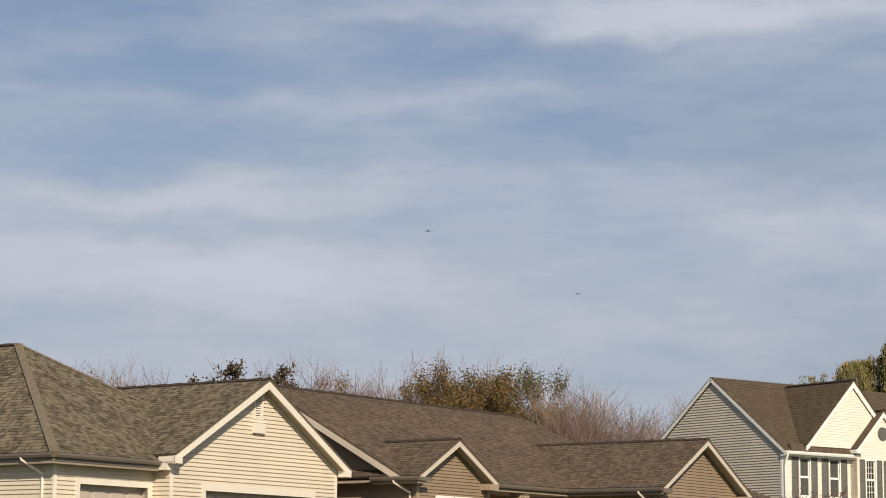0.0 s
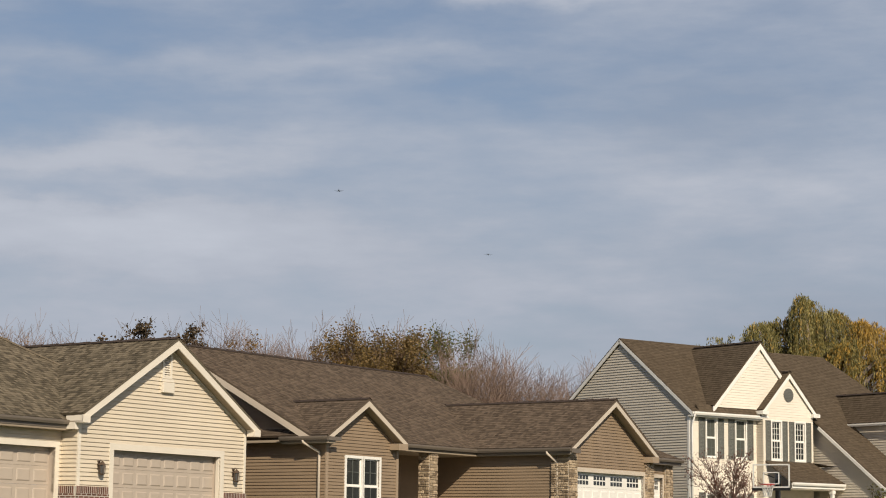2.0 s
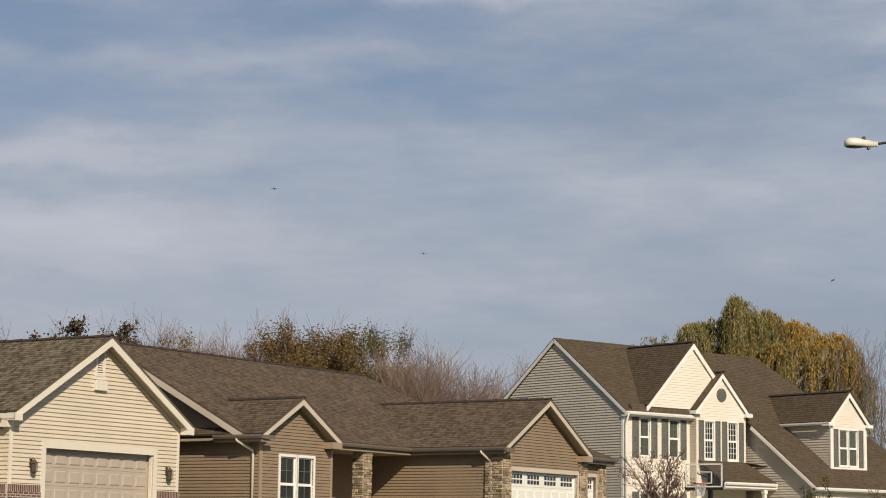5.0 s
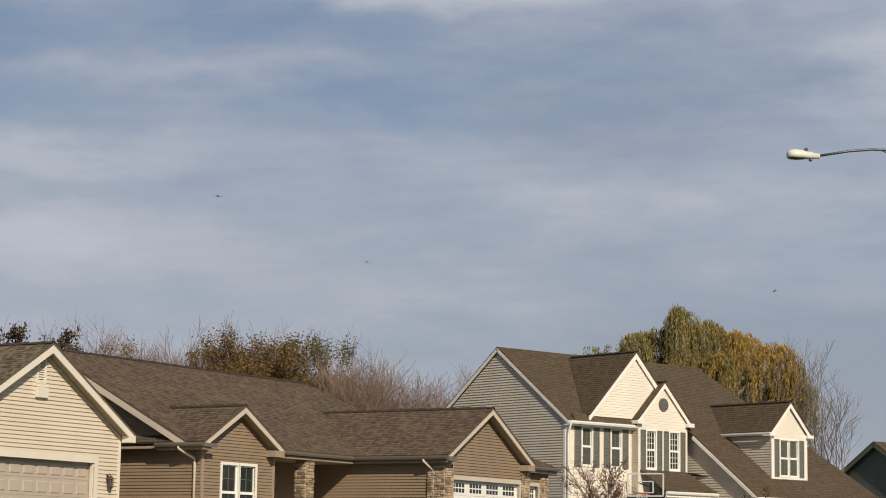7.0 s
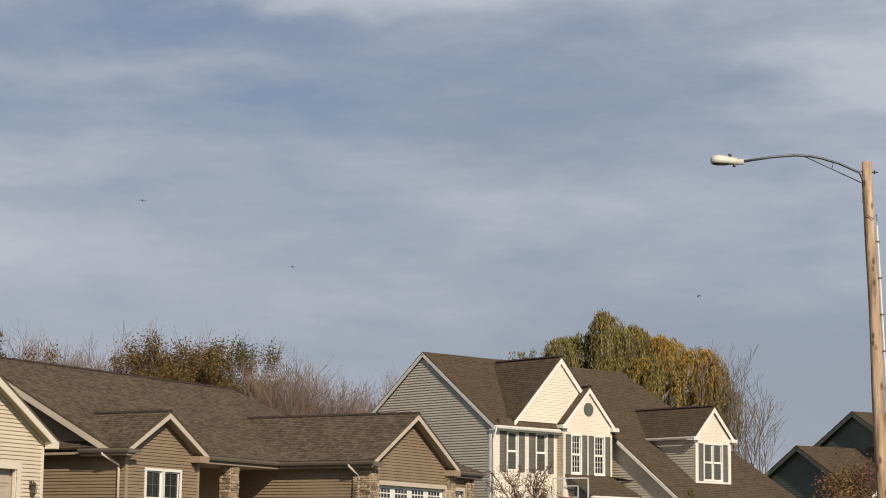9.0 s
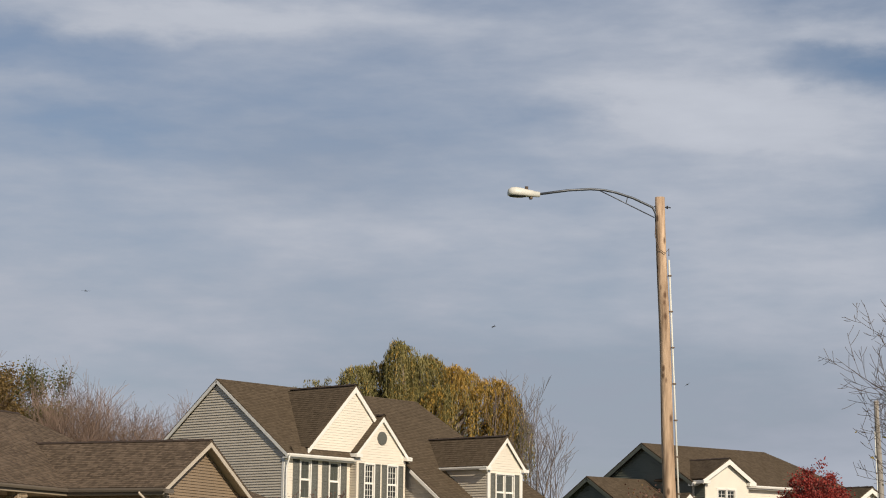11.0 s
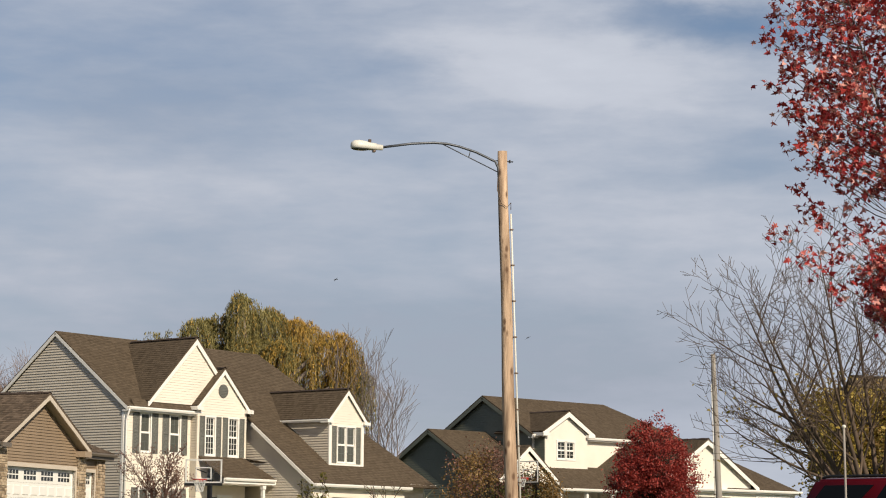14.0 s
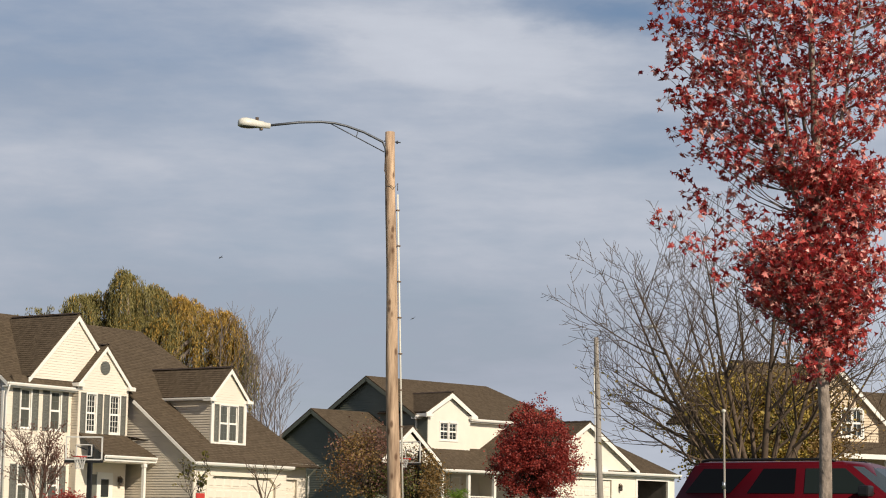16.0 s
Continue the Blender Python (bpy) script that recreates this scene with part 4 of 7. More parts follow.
# garage wing
gable_front(house_b, x3, h3, zb, s2, y3, 5.5, SHINGLE_B, BROWN_TRIM, 0.17, SOFFIT, 0.0, drop=0.18)
front_g3 = plane_at(0, y3 + 0.40, "front")
w3 = 2.72
siding(house_b, front_g3, [(x3 - w3, 0), (x3 + w3, 0), (x3 + w3, zb - 0.12 + s2 * (h3 - w3)), (x3, zb - 0.12 + s2 * h3), (x3 - w3, zb - 0.12 + s2 * (h3 - w3))], BROWN, [(x3 - 2.36 + 0.26, x3 + 2.36 + 0.26, 0, 2.11)], course=0.105, lap=0.029)
dc = x3 + 0.26
boards(house_b, front_g3, [(dc - 2.48, dc - 2.36, 0, 2.11), (dc + 2.36, dc + 2.46, 0, 2.11), (dc - 2.48, dc + 2.46, 2.11, 2.26)], BROWN_TRIM, "door_casing", 0.05)
garage_door(house_b, front_g3, dc - 2.36, dc + 2.36, 2.11, WHITE, 8, 4, lites=4, deep=0.12)
for s in (-1, 1):
    bm = bmesh.new()
    bar(bm, (x3 + s * w3, y3 + 0.375, zb - 0.10 + s2 * (h3 - w3)), (x3, y3 + 0.375, zb + s2 * h3 - 0.10), 0.03, 0.09)
    part("frieze_board", bm, BROWN_TRIM, house_b)
left_g3 = plane_at(x3 - w3, 2.7, "left")
siding(house_b, left_g3, [(0, 0), (2.7 - y3 - 0.42, 0), (2.7 - y3 - 0.42, zb - 0.22), (0, zb - 0.22)], BROWN, course=0.105, lap=0.029)
bm = bmesh.new()
box(bm, x3 - h3 + 0.01, x3 - w3 + 0.02, y3 + 0.06, ye + 0.1, zb - 0.26, zb - 0.20)
part("soffit", bm, SOFFIT, house_b)
bm = bmesh.new()
box(bm, x3 - h3 - 0.02, x3 - h3 + 0.012, y3 + 0.05, ye + 0.02, zb - 0.22, zb - 0.05)
part("fascia", bm, GUTTER_BROWN, house_b)
gutter(house_b, (x3 - h3 - 0.01, ye, zb - 0.03), (x3 - h3 - 0.01, y3 - 0.02, zb - 0.03), GUTTER_BROWN)
bm = bmesh.new()
box(bm, x3 - h3 - 0.02, x3 - h3 + 0.55, y3 - 0.05, y3 + 0.01, zb - 0.20, zb - 0.05)
part("eave_return", bm, GUTTER_BROWN, house_b)
bm = bmesh.new()
box(bm, x3 + h3 - 0.48, x3 + h3 + 0.02, y3 + 0.0, y3 + 0.42, zb - 0.31, zb - 0.10)
part("eave_return", bm, BROWN_CORNER, house_b)
downspout(house_b, (x3 - h3 - 0.07, y3 + 0.95, zb - 0.15), (x3 - w3 - 0.06, y3 + 0.75, zb - 0.18), 0, BROWN_TRIM)
stone_pier(house_b, x3 - w3 - 0.06, dc - 2.50, y3 + 0.30, y3 + 1.0, zb - 0.24, 5)
stone_pier(house_b, dc + 2.47, dc + 2.95, y3 + 0.30, y3 + 0.9, zb - 0.24, 6)
# third stall under a low slope
y4 = y3 + 0.75
xs0, xs1 = x3 + w3, x3 + h3 + 2.2
roof_plane(house_b, [(xs0 - 0.3, y4 - 0.35, zb - 0.07), (xs1 + 0.3, y4 - 0.35, zb - 0.07), (xs1 - 1.4, y4 + 1.9, zb + 0.95), (xs0 - 0.3, y4 + 1.9, zb + 0.95)], SHINGLE_B, 0.06, (0, 1))
roof_plane(house_b, [(xs1 + 0.3, y4 - 0.35, zb - 0.07), (xs1 + 0.3, 7, zb - 0.07), (xs1 - 1.4, 6, zb + 0.95), (xs1 - 1.4, y4 + 1.9, zb + 0.95)], SHINGLE_B, 0.06, (0, 1))
gutter(house_b, (xs0 + 0.3, y4 - 0.35, zb - 0.09), (xs1 + 0.3, y4 - 0.35, zb - 0.09), GUTTER_BROWN)
bm = bmesh.new()
box(bm, xs0 + 0.2, xs1 + 0.28, y4 - 0.33, y4 + 0.05, zb - 0.32, zb - 0.26)
box(bm, xs0 + 0.3, xs1 + 0.28, y4 - 0.35, y4 - 0.32, zb - 0.28, zb - 0.10)
part("soffit", bm, GUTTER_BROWN, house_b)
stall = plane_at(0, y4, "front")
siding(house_b, stall, [(xs0, 0), (xs1, 0), (xs1, zb - 0.28), (xs0, zb - 0.28)], BROWN, [(xs0 + 0.42, xs0 + 1.95, 0, 2.11)], course=0.105, lap=0.029)
boards(house_b, stall, [(xs0 + 0.34, xs0 + 0.42, 0, 2.11), (xs0 + 1.95, xs0 + 2.03, 0, 2.11), (xs0 + 0.34, xs0 + 2.03, 2.11, 2.24)], BROWN_TRIM, "door_casing", 0.05)
garage_door(house_b, stall, xs0 + 0.42, xs0 + 1.95, 2.11, WHITE, 3, 4, lites=2, deep=0.12)
stone_pier(house_b, xs0 + 2.05, xs1, y4 - 0.10, y4 + 0.5, zb - 0.30, 8)
siding(house_b, plane_at(xs1, y4, "right"), [(0, 0), (8, 0), (8, zb - 0.3), (0, zb - 0.3)], BROWN, course=0.105, lap=0.029)

# ---------------------------------------------------------------- two-storey house
GC = 0.15
house_c = thing("house", pose(14.539, 88.522, EYE + GC, 0, 0, -55.025 + 90), "two-storey house, grey vinyl sides and pale yellow front gables", "house", "houses on the street")
zc, sc, yc = 6.013 - GC, 0.748, 4.66
zrc = zc + sc * yc
xrc = 13.34
XG, YG, XE = 7.508, -4.177, 16.6
zg = zc + sc * YG
# main slopes; the front one runs on down over the garage
roof_plane(house_c, [(0, 0, zc), (XG, 0, zc), (XG, yc, zrc), (0, yc, zrc)], SHINGLE_C, 0.06, (0, 1))
roof_plane(house_c, [(XG, YG, zg), (XE, YG, zg), (xrc, yc, zrc), (XG, yc, zrc)], SHINGLE_C, 0.06, (0, 1))
roof_plane(house_c, [(XE, 2 * yc, zc), (0, 2 * yc, zc), (0, yc, zrc), (xrc, yc, zrc)], SHINGLE_C, 0.06, (0, 1))
roof_plane(house_c, [(XE, YG, zg), (XE, 2 * yc, zc), (xrc, yc, zrc)], SHINGLE_C, 0.06, (0, 1))
for a, b, x in (((0, -0.03, zc), (0, yc, zrc), 0.015), ((0, 2 * yc + 0.03, zc), (0, yc, zrc), 0.015), ((XG, YG - 0.02, zg), (XG, -0.4, zc - 0.3), XG - 0.015)):
    bm = bmesh.new()
    bar(bm, (x, a[1], a[2] - 0.05), (x, b[1], b[2] - 0.05), 0.05, 0.14)
    part("rake_board", bm, WHITE, house_c)
    bm = bmesh.new()
    prism(bm, [(x + 0.03, a[1], a[2] - 0.10), (x + 0.14, a[1], a[2] - 0.10), (x + 0.14, b[1], b[2] - 0.10), (x + 0.03, b[1], b[2] - 0.10)], (0, 0, -0.03))
    part("soffit", bm, GREY_SIDING, house_c)
WC = 0.11
left_c = plane_at(WC, 2 * yc - 0.25, "left")
dl = 2 * yc - 0.25
siding(house_c, left_c, [(0, 0), (dl - 0.28, 0), (dl - 0.28, zc - 0.05), (dl - yc, zrc - 0.25), (0, zc - 0.05)], GREY_SIDING, course=0.117, lap=0.036)
front_c = plane_at(0, 0.28, "front")
MX0, MX1, YM = 4.21, 7.40, -0.12
WT = 5.77 - GC
WB = WT - 1.66
wins = [(1.10, 1.68), (2.90, 3.50)]
lower = (0.75, 2.35)
siding(house_c, front_c, [(WC, 0), (MX0 + 0.1, 0), (MX0 + 0.1, zc - 0.15), (WC, zc - 0.15)], PALE, [(a, b, WB, WT) for a, b in wins] + [(a, b, *lower) for a, b in wins], course=0.115, lap=0.015)
for a, b in wins:
    window(house_c, front_c, a, b, WB, WT, WHITE, (2, 2), 2, 0.065, bars=GRILLE, glass=PANE_VEILED)
    window(house_c, front_c, a, b, *lower, WHITE, (2, 2), 2, 0.065, bars=GRILLE, glass=PANE_VEILED)
    for z0, z1 in ((WB, WT), lower):
        shutter(house_c, front_c, a - 0.48, a - 0.10, z0 - 0.07, z1 + 0.06)
        shutter(house_c, front_c, b + 0.10, b + 0.46, z0 - 0.07, z1 + 0.06)
boards(house_c, front_c, [(WC - 0.02, WC + 0.11, 0, zc - 0.2)], WHITE, "corner_board", 0.035)
boards(house_c, left_c, [(dl - 0.40, dl - 0.27, 0, zc - 0.2)], WHITE, "corner_board", 0.035)
bm = bmesh.new()
box(bm, 0.0, MX0 + 0.5, 0.01, 0.30, zc - 0.22, zc - 0.16)
box(bm, 0.0, MX0 + 0.5, -0.02, 0.012, zc - 0.20, zc - 0.05)
part("fascia", bm, WHITE, house_c)
gutter(house_c, (0.0, -0.01, zc - 0.02), (4.55, -0.01, zc - 0.02), WHITE, 0.13)
downspout(house_c, (0.05, -0.08, zc - 0.14), (0.10, 0.12, zc - 0.22), 0, WHITE)
foundation(house_c, 0.25, 16.3, 0.3, 9.0)
foundation(house_c, 7.75, 16.3, YG + 0.78, 0.3)
foundation(house_c, 3.4, 7.75, -2.4, 0.3)
# broad front gable above the eave
bx, bh, bs, bz = 4.218, 2.948, 1.013, zc + 0.314
gable_front(house_c, bx, bh, bz, bs, 0.0, 4.2, SHINGLE_C, WHITE, 0.26)
siding(house_c, plane_at(0, 0.12, "front"), [(bx - bh + 0.1, bz - 0.05), (bx + bh - 0.1, bz - 0.05), (bx, bz + bs * bh - 0.2)], PALE, course=0.115, lap=0.015)
roof_plane(house_c, [(0.4, -0.02, zc), (MX0 + 1.2, -0.02, zc), (MX0 + 1.2, 0.2, zc + 0.33), (0.4, 0.2, zc + 0.33)], SHINGLE_C, 0.05, (0, 1))
# projecting bay with its own gable
mx, mh, mz = 5.81, 1.75, 6.28 - GC
gable_front(house_c, mx, mh, mz, 1.013, -0.25, 3.0, SHINGLE_C, WHITE, 0.22)
front_m = plane_at(0, YM, "front")
mw = [(4.74, 5.30), (6.24, 6.83)]
siding(house_c, front_m, [(MX0, 0.0), (MX1, 0.0), (MX1, mz - 0.1), (mx, mz + 1.013 * mh - 0.2), (MX0, mz - 0.1)], PALE, [(a, b, WB, WT) for a, b in mw], course=0.115, lap=0.015)
for a, b in mw:
    window(house_c, front_m, a, b, WB, WT, WHITE, (3, 3), 2, 0.075)
    shutter(house_c, front_m, a - 0.40, a - 0.085, WB - 0.06, WT + 0.05)
    shutter(house_c, front_m, b + 0.085, b + 0.42, WB - 0.06, WT + 0.05)
siding(house_c, plane_at(MX0, 0.32, "left"), [(0, 0), (0.44, 0), (0.44, mz - 0.15), (0, mz - 0.15)], GREY_SIDING, course=0.117, lap=0.036)
siding(house_c, plane_at(MX1, YM, "right"), [(0, 2.6), (0.6, 2.6), (0.6, mz - 0.1), (0, mz - 0.1)], GREY_SIDING, course=0.117, lap=0.036)
for s in (-1, 1):
    bm = bmesh.new()
    box(bm, *sorted((mx + s * (mh - 0.30), mx + s * (mh + 0.10))), -0.34, 0.3, mz - 0.22, mz - 0.06)
    part("eave_return", bm, WHITE, house_c)
gutter(house_c, (mx + mh - 0.1, -0.34, mz - 0.04), (mx + mh - 0.1, 0.5, mz - 0.04), WHITE, 0.12)
# round louvred vent
bm = bmesh.new()
bmesh.ops.create_cone(bm, cap_ends=True, segments=28, radius1=0.30, radius2=0.30, depth=0.05, matrix=Matrix.Translation((mx, YM - 0.03, mz + 0.72)) @ pose(0, 0, 0, 90, 0, 0))
part("round_vent", bm, SHUTTER, house_c, "round grey louvred vent")
bm = bmesh.new()
for k in range(7):
    z = -0.21 + k * 0.07
    w = math.sqrt(0.27 ** 2 - z * z)
    box(bm, mx - w, mx + w, YM - 0.075, YM - 0.05, mz + 0.72 + z - 0.012, mz + 0.72 + z + 0.02)
part("round_vent_slats", bm, SHUTTER, house_c)
# porch roof between bay and garage
PY, PZ, PT = -1.72, 2.92, 3.88
roof_plane(house_c, [(MX0 + 0.1, PY, PZ), (XG + 0.2, PY, PZ), (MX1 - 0.1, YM - 0.01, PT), (MX0 + 0.1, YM - 0.01, PT)], SHINGLE_C, 0.06, (0, 1), "porch_roof")
roof_plane(house_c, [(MX1 - 0.1, YM - 0.01, PT), (XG + 0.2, PY, PZ), (XG + 0.2, YM - 0.01, PT - 0.2)], SHINGLE_C, 0.06, (1, 2), "porch_roof")
bm = bmesh.new()
box(bm, MX0 + 0.1, XG + 0.2, PY, PY + 0.04, PZ - 0.26, PZ - 0.05)
part("porch_fascia", bm, WHITE, house_c)
gutter(house_c, (MX0 + 0.1, PY, PZ - 0.02), (XG + 0.12, PY, PZ - 0.02), WHITE, 0.12)
bm = bmesh.new()
box(bm, MX0 + 0.1, XG + 0.2, PY + 0.05, YM - 0.03, PZ - 0.30, PZ - 0.26)
part("porch_ceiling", bm, PALE, house_c)
for x in (6.93,):
    bm = bmesh.new()
    box(bm, x, x + 0.14, PY + 0.06, PY + 0.20, 0.0, PZ - 0.3)
    box(bm, x - 0.03, x + 0.17, PY + 0.03, PY + 0.23, PZ - 0.46, PZ - 0.32)
    box(bm, x - 0.03, x + 0.17, PY + 0.03, PY + 0.23, 0.95, 1.02)
    part("porch_post", bm, WHITE, house_c)
entry_c = front_m
door_c = new("entry_door")
door_c.parent = house_c
bm = bmesh.new()
box(bm, 5.62, 6.42, -0.06, -0.03, 0.02, 2.10, entry_c)
part("door_leaf", bm, WHITE, door_c)
for z0, z1 in ((0.35, 0.98), (1.12, 1.90)):
    bm = bmesh.new()
    box(bm, 5.78, 6.26, -0.072, -0.055, z0, z1, entry_c)
    part("pane", bm, PANE, door_c)
boards(house_c, entry_c, [(5.52, 5.62, 0, 2.2), (6.42, 6.52, 0, 2.2), (5.62, 6.42, 2.10, 2.2)], WHITE, "door_casing", 0.07)
bm = bmesh.new()
box(bm, 5.22, 5.50, -0.05, -0.02, 0.2, 2.1, entry_c)
part("sidelight", bm, SHUTTER, house_c)
wall_lantern(house_c, entry_c, 6.95, 1.85)
# garage under the long slope
front_g = plane_at(0, YG + 0.30, "front")
GX0, GX1 = XG + 0.22, 14.35
siding(house_c, plane_at(GX0, 0.3, "left"), [(0, 0), (0.3 - YG - 0.30, 0), (0.3 - YG - 0.30, zg + 0.02), (0, zc - 0.05)], GREY_SIDING, course=0.117, lap=0.036)
siding(house_c, front_g, [(GX0, 0), (GX1, 0), (GX1, zg - 0.15), (GX0, zg - 0.15)], PALE, [(8.75, 13.55, 0, 2.15)], course=0.115, lap=0.015)
boards(house_c, front_g, [(GX0 - 0.02, GX0 + 0.12, 0, zg - 0.2), (8.60, 8.75, 0, 2.15), (13.55, 13.70, 0, 2.15), (8.60, 13.70, 2.15, 2.32)], PALE, "trim", 0.03)
garage_door(house_c, front_g, 8.75, 13.55, 2.15, PALE, 8, 4, deep=0.16)
for a, b in ((8.75, 9.15), (13.15, 13.55)):
    bm = bmesh.new()
    s = 1 if a < 10 else -1
    e0, e1 = (a, b) if s > 0 else (b, a)
    v = [bm.verts.new(front_g @ Vector(p)) for p in ((e0, -0.005, 2.16), (e1, -0.005, 2.16), (e0, -0.005, 1.85), (e0, 0.15, 2.16), (e1, 0.15, 2.16), (e0, 0.15, 1.85))]
    bm.faces.new(v[:3])
    bm.faces.new((v[1], v[4], v[5], v[2]))
    part("door_corner", bm, PALE, house_c)
siding(house_c, plane_at(0, YG + 0.75, "front"), [(GX1, 0), (XE - 0.2, 0), (XE - 0.2, zg + 0.1), (GX1, zg + 0.1)], PALE, [(14.6, 15.75, 0, 2.15)], course=0.115, lap=0.015)
garage_door(house_c, plane_at(0, YG + 0.75, "front"), 14.6, 15.75, 2.15, PALE, 3, 4, deep=0.14)
siding(house_c, plane_at(XE - 0.2, YG + 0.75, "right"), [(0, 0), (8, 0), (8, zc - 0.1), (0, zg)], GREY_SIDING, course=0.117, lap=0.036)
bm = bmesh.new()
box(bm, XG + 0.02, GX1 + 0.05, YG + 0.01, YG + 0.34, zg - 0.20, zg - 0.14)
box(bm, XG + 0.02, GX1 + 0.05, YG - 0.02, YG + 0.012, zg - 0.19, zg - 0.04)
part("fascia", bm, WHITE, house_c)
gutter(house_c, (XG - 0.02, YG - 0.01, zg - 0.02), (GX1 + 0.1, YG - 0.01, zg - 0.02), WHITE, 0.13)
gutter(house_c, (GX1 + 0.1, YG + 0.30, zg + 0.14), (XE + 0.05, YG + 0.30, zg + 0.14), WHITE, 0.13)
bm = bmesh.new()
box(bm, GX1, XE - 0.02, YG + 0.31, YG + 0.80, zg - 0.02, zg + 0.03)
part("soffit", bm, WHITE, house_c)
downspout(house_c, (XE - 0.02, YG + 0.24, zg + 0.02), (XE - 0.12, YG + 0.62, zg - 0.05), 0, WHITE)
# dormer on the long slope
dx, dh, dz, dy = 11.13, 1.425, 5.905 - GC, -3.10
gable_front(house_c, dx, dh, dz, 1.013, dy, 4.2, SHINGLE_C, WHITE, 0.22)
dzb = zc + sc * (dy + 0.15) + 0.05
front_d = plane_at(0, dy + 0.15, "front")
dw0, dw1 = dx - 1.22, dx + 1.22
siding(house_c, front_d, [(dw0, dzb - 0.45), (dw1, dzb - 0.45), (dw1, dz - 0.05), (dx, dz + 1.013 * dh - 0.25), (dw0, dz - 0.05)], PALE, [(dx - 0.62, dx + 0.62, dz - 1.98, dz - 0.36)], course=0.115, lap=0.015)
for a, b in ((dx - 0.62, dx - 0.03), (dx + 0.03, dx + 0.62)):
    window(house_c, front_d, a, b, dz - 1.98, dz - 0.36, WHITE, (2, 2), 2, 0.05, bars=GRILLE, glass=PANE_VEILED)
for a, b in ((dx - 1.02, dx - 0.72), (dx + 0.72, dx + 1.02)):
    shutter(house_c, front_d, a, b, dz - 2.02, dz - 0.32)
boards(house_c, front_d, [(dw0 - 0.03, dw0 + 0.14, dz - 2.2, dz - 0.1), (dw1 - 0.14, dw1 + 0.03, dz - 2.2, dz - 0.1), (dw0 + 0.14, dw1 - 0.14, dz - 2.2, dz - 2.04)], WHITE, "corner_board", 0.04)
siding(house_c, plane_at(dw0, 0.2, "left"), [(0, dz - 0.15), (0, dz - 0.4), (3.1, dz - 2.3), (3.15, dz - 2.3), (3.15, dz - 0.12)], GREY_SIDING, course=0.117, lap=0.036)
for s in (-1, 1):
    bm = bmesh.new()
    box(bm, *sorted((dx + s * (dh - 0.28), dx + s * (dh + 0.12))), dy - 0.05, dy + 0.4, dz - 0.20, dz - 0.06)
    part("eave_return", bm, WHITE, house_c)
gutter(house_c, (dx - dh - 0.02, -0.1, dz - 0.04), (dx - dh - 0.02, dy - 0.05, dz - 0.04), WHITE, 0.12)

# ---------------------------------------------------------------- slate-sided house
GD = 1.0
gy_d = -5.8
house_d = thing("house", pose(41.07, 110.05, EYE + GD, 0, 0, -65.115 + 90), "two-storey house, slate-grey sides, off-white front, white trim", "house", "houses on the street")
ze, sd, yd = 6.53 - GD, 0.576, 4.10
zrd = ze + sd * yd
xd = 10.32
roof_plane(house_d, [(0, 0, ze), (xd + 3.6, 0, ze), (xd, yd, zrd), (0, yd, zrd)], SHINGLE_C, 0.08, (0, 1))
roof_plane(house_d, [(xd + 3.6, 2 * yd, ze), (0, 2 * yd, ze), (0, yd, zrd), (xd, yd, zrd)], SHINGLE_C, 0.08, (0, 1))
roof_plane(house_d, [(xd + 3.6, 0, ze), (xd + 3.6, 2 * yd, ze), (xd, yd, zrd)], SHINGLE_C, 0.08, (0, 1))
for y in (0, 2 * yd):
    bm = bmesh.new()
    bar(bm, (0.02, y, ze - 0.07), (0.02, yd, zrd - 0.07), 0.05, 0.2)
    part("rake_board", bm, SLATE, house_d)
siding(house_d, plane_at(0.3, 2 * yd - 0.3, "left"), [(0, 0), (2 * yd - 0.6, 0), (2 * yd - 0.6, ze), (yd - 0.3, zrd - 0.2), (0, ze)], SLATE, course=0.135)
front_dd = plane_at(0, 0.3, "front")
siding(house_d, front_dd, [(0.3, 0), (xd + 3.4, 0), (xd + 3.4, ze - 0.1), (0.3, ze - 0.1)], WHITE_VINYL, course=0.115, lap=0.009)
bm = bmesh.new()
box(bm, 0, xd + 3.5, -0.02, 0.32, ze - 0.24, ze - 0.05)
part("fascia", bm, WHITE, house_d)
gutter(house_d, (0, -0.02, ze - 0.03), (xd + 3.5, -0.02, ze - 0.03), WHITE, 0.14)
foundation(house_d, -3.9, 13.6, 0.35, 8.4)
foundation(house_d, 5.7, 16.7, gy_d + 0.4, 0.35)
foundation(house_d, -0.5, 5.7, -2.6, 0.35)
# its front gable bay
ex, eh, ey = 2.09 + 0.15, 2.137, -0.776
gable_front(house_d, ex, eh, ze + 0.148, sd, ey, 3.2, SHINGLE_C, WHITE, 0.26)
front_e = plane_at(0, ey + 0.25, "front")
siding(house_d, front_e, [(ex - 1.75, 2.9), (ex + 1.75, 2.9), (ex + 1.75, ze + 0.1), (ex, ze + sd * eh - 0.1), (ex - 1.75, ze + 0.1)], WHITE_VINYL, [(ex - 0.74, ex + 0.62, ze - 1.36, ze - 0.42)], course=0.115, lap=0.009)
for a, b in ((ex - 0.74, ex - 0.09), (ex - 0.03, ex + 0.62)):
    window(house_d, front_e, a, b, ze - 1.36, ze - 0.42, WHITE, (2, 2), 2, 0.10)
siding(house_d, plane_at(ex - 1.75, 0.3, "left"), [(0, 2.9), (0.8, 2.9), (0.8, ze), (0, ze)], SLATE, course=0.135)
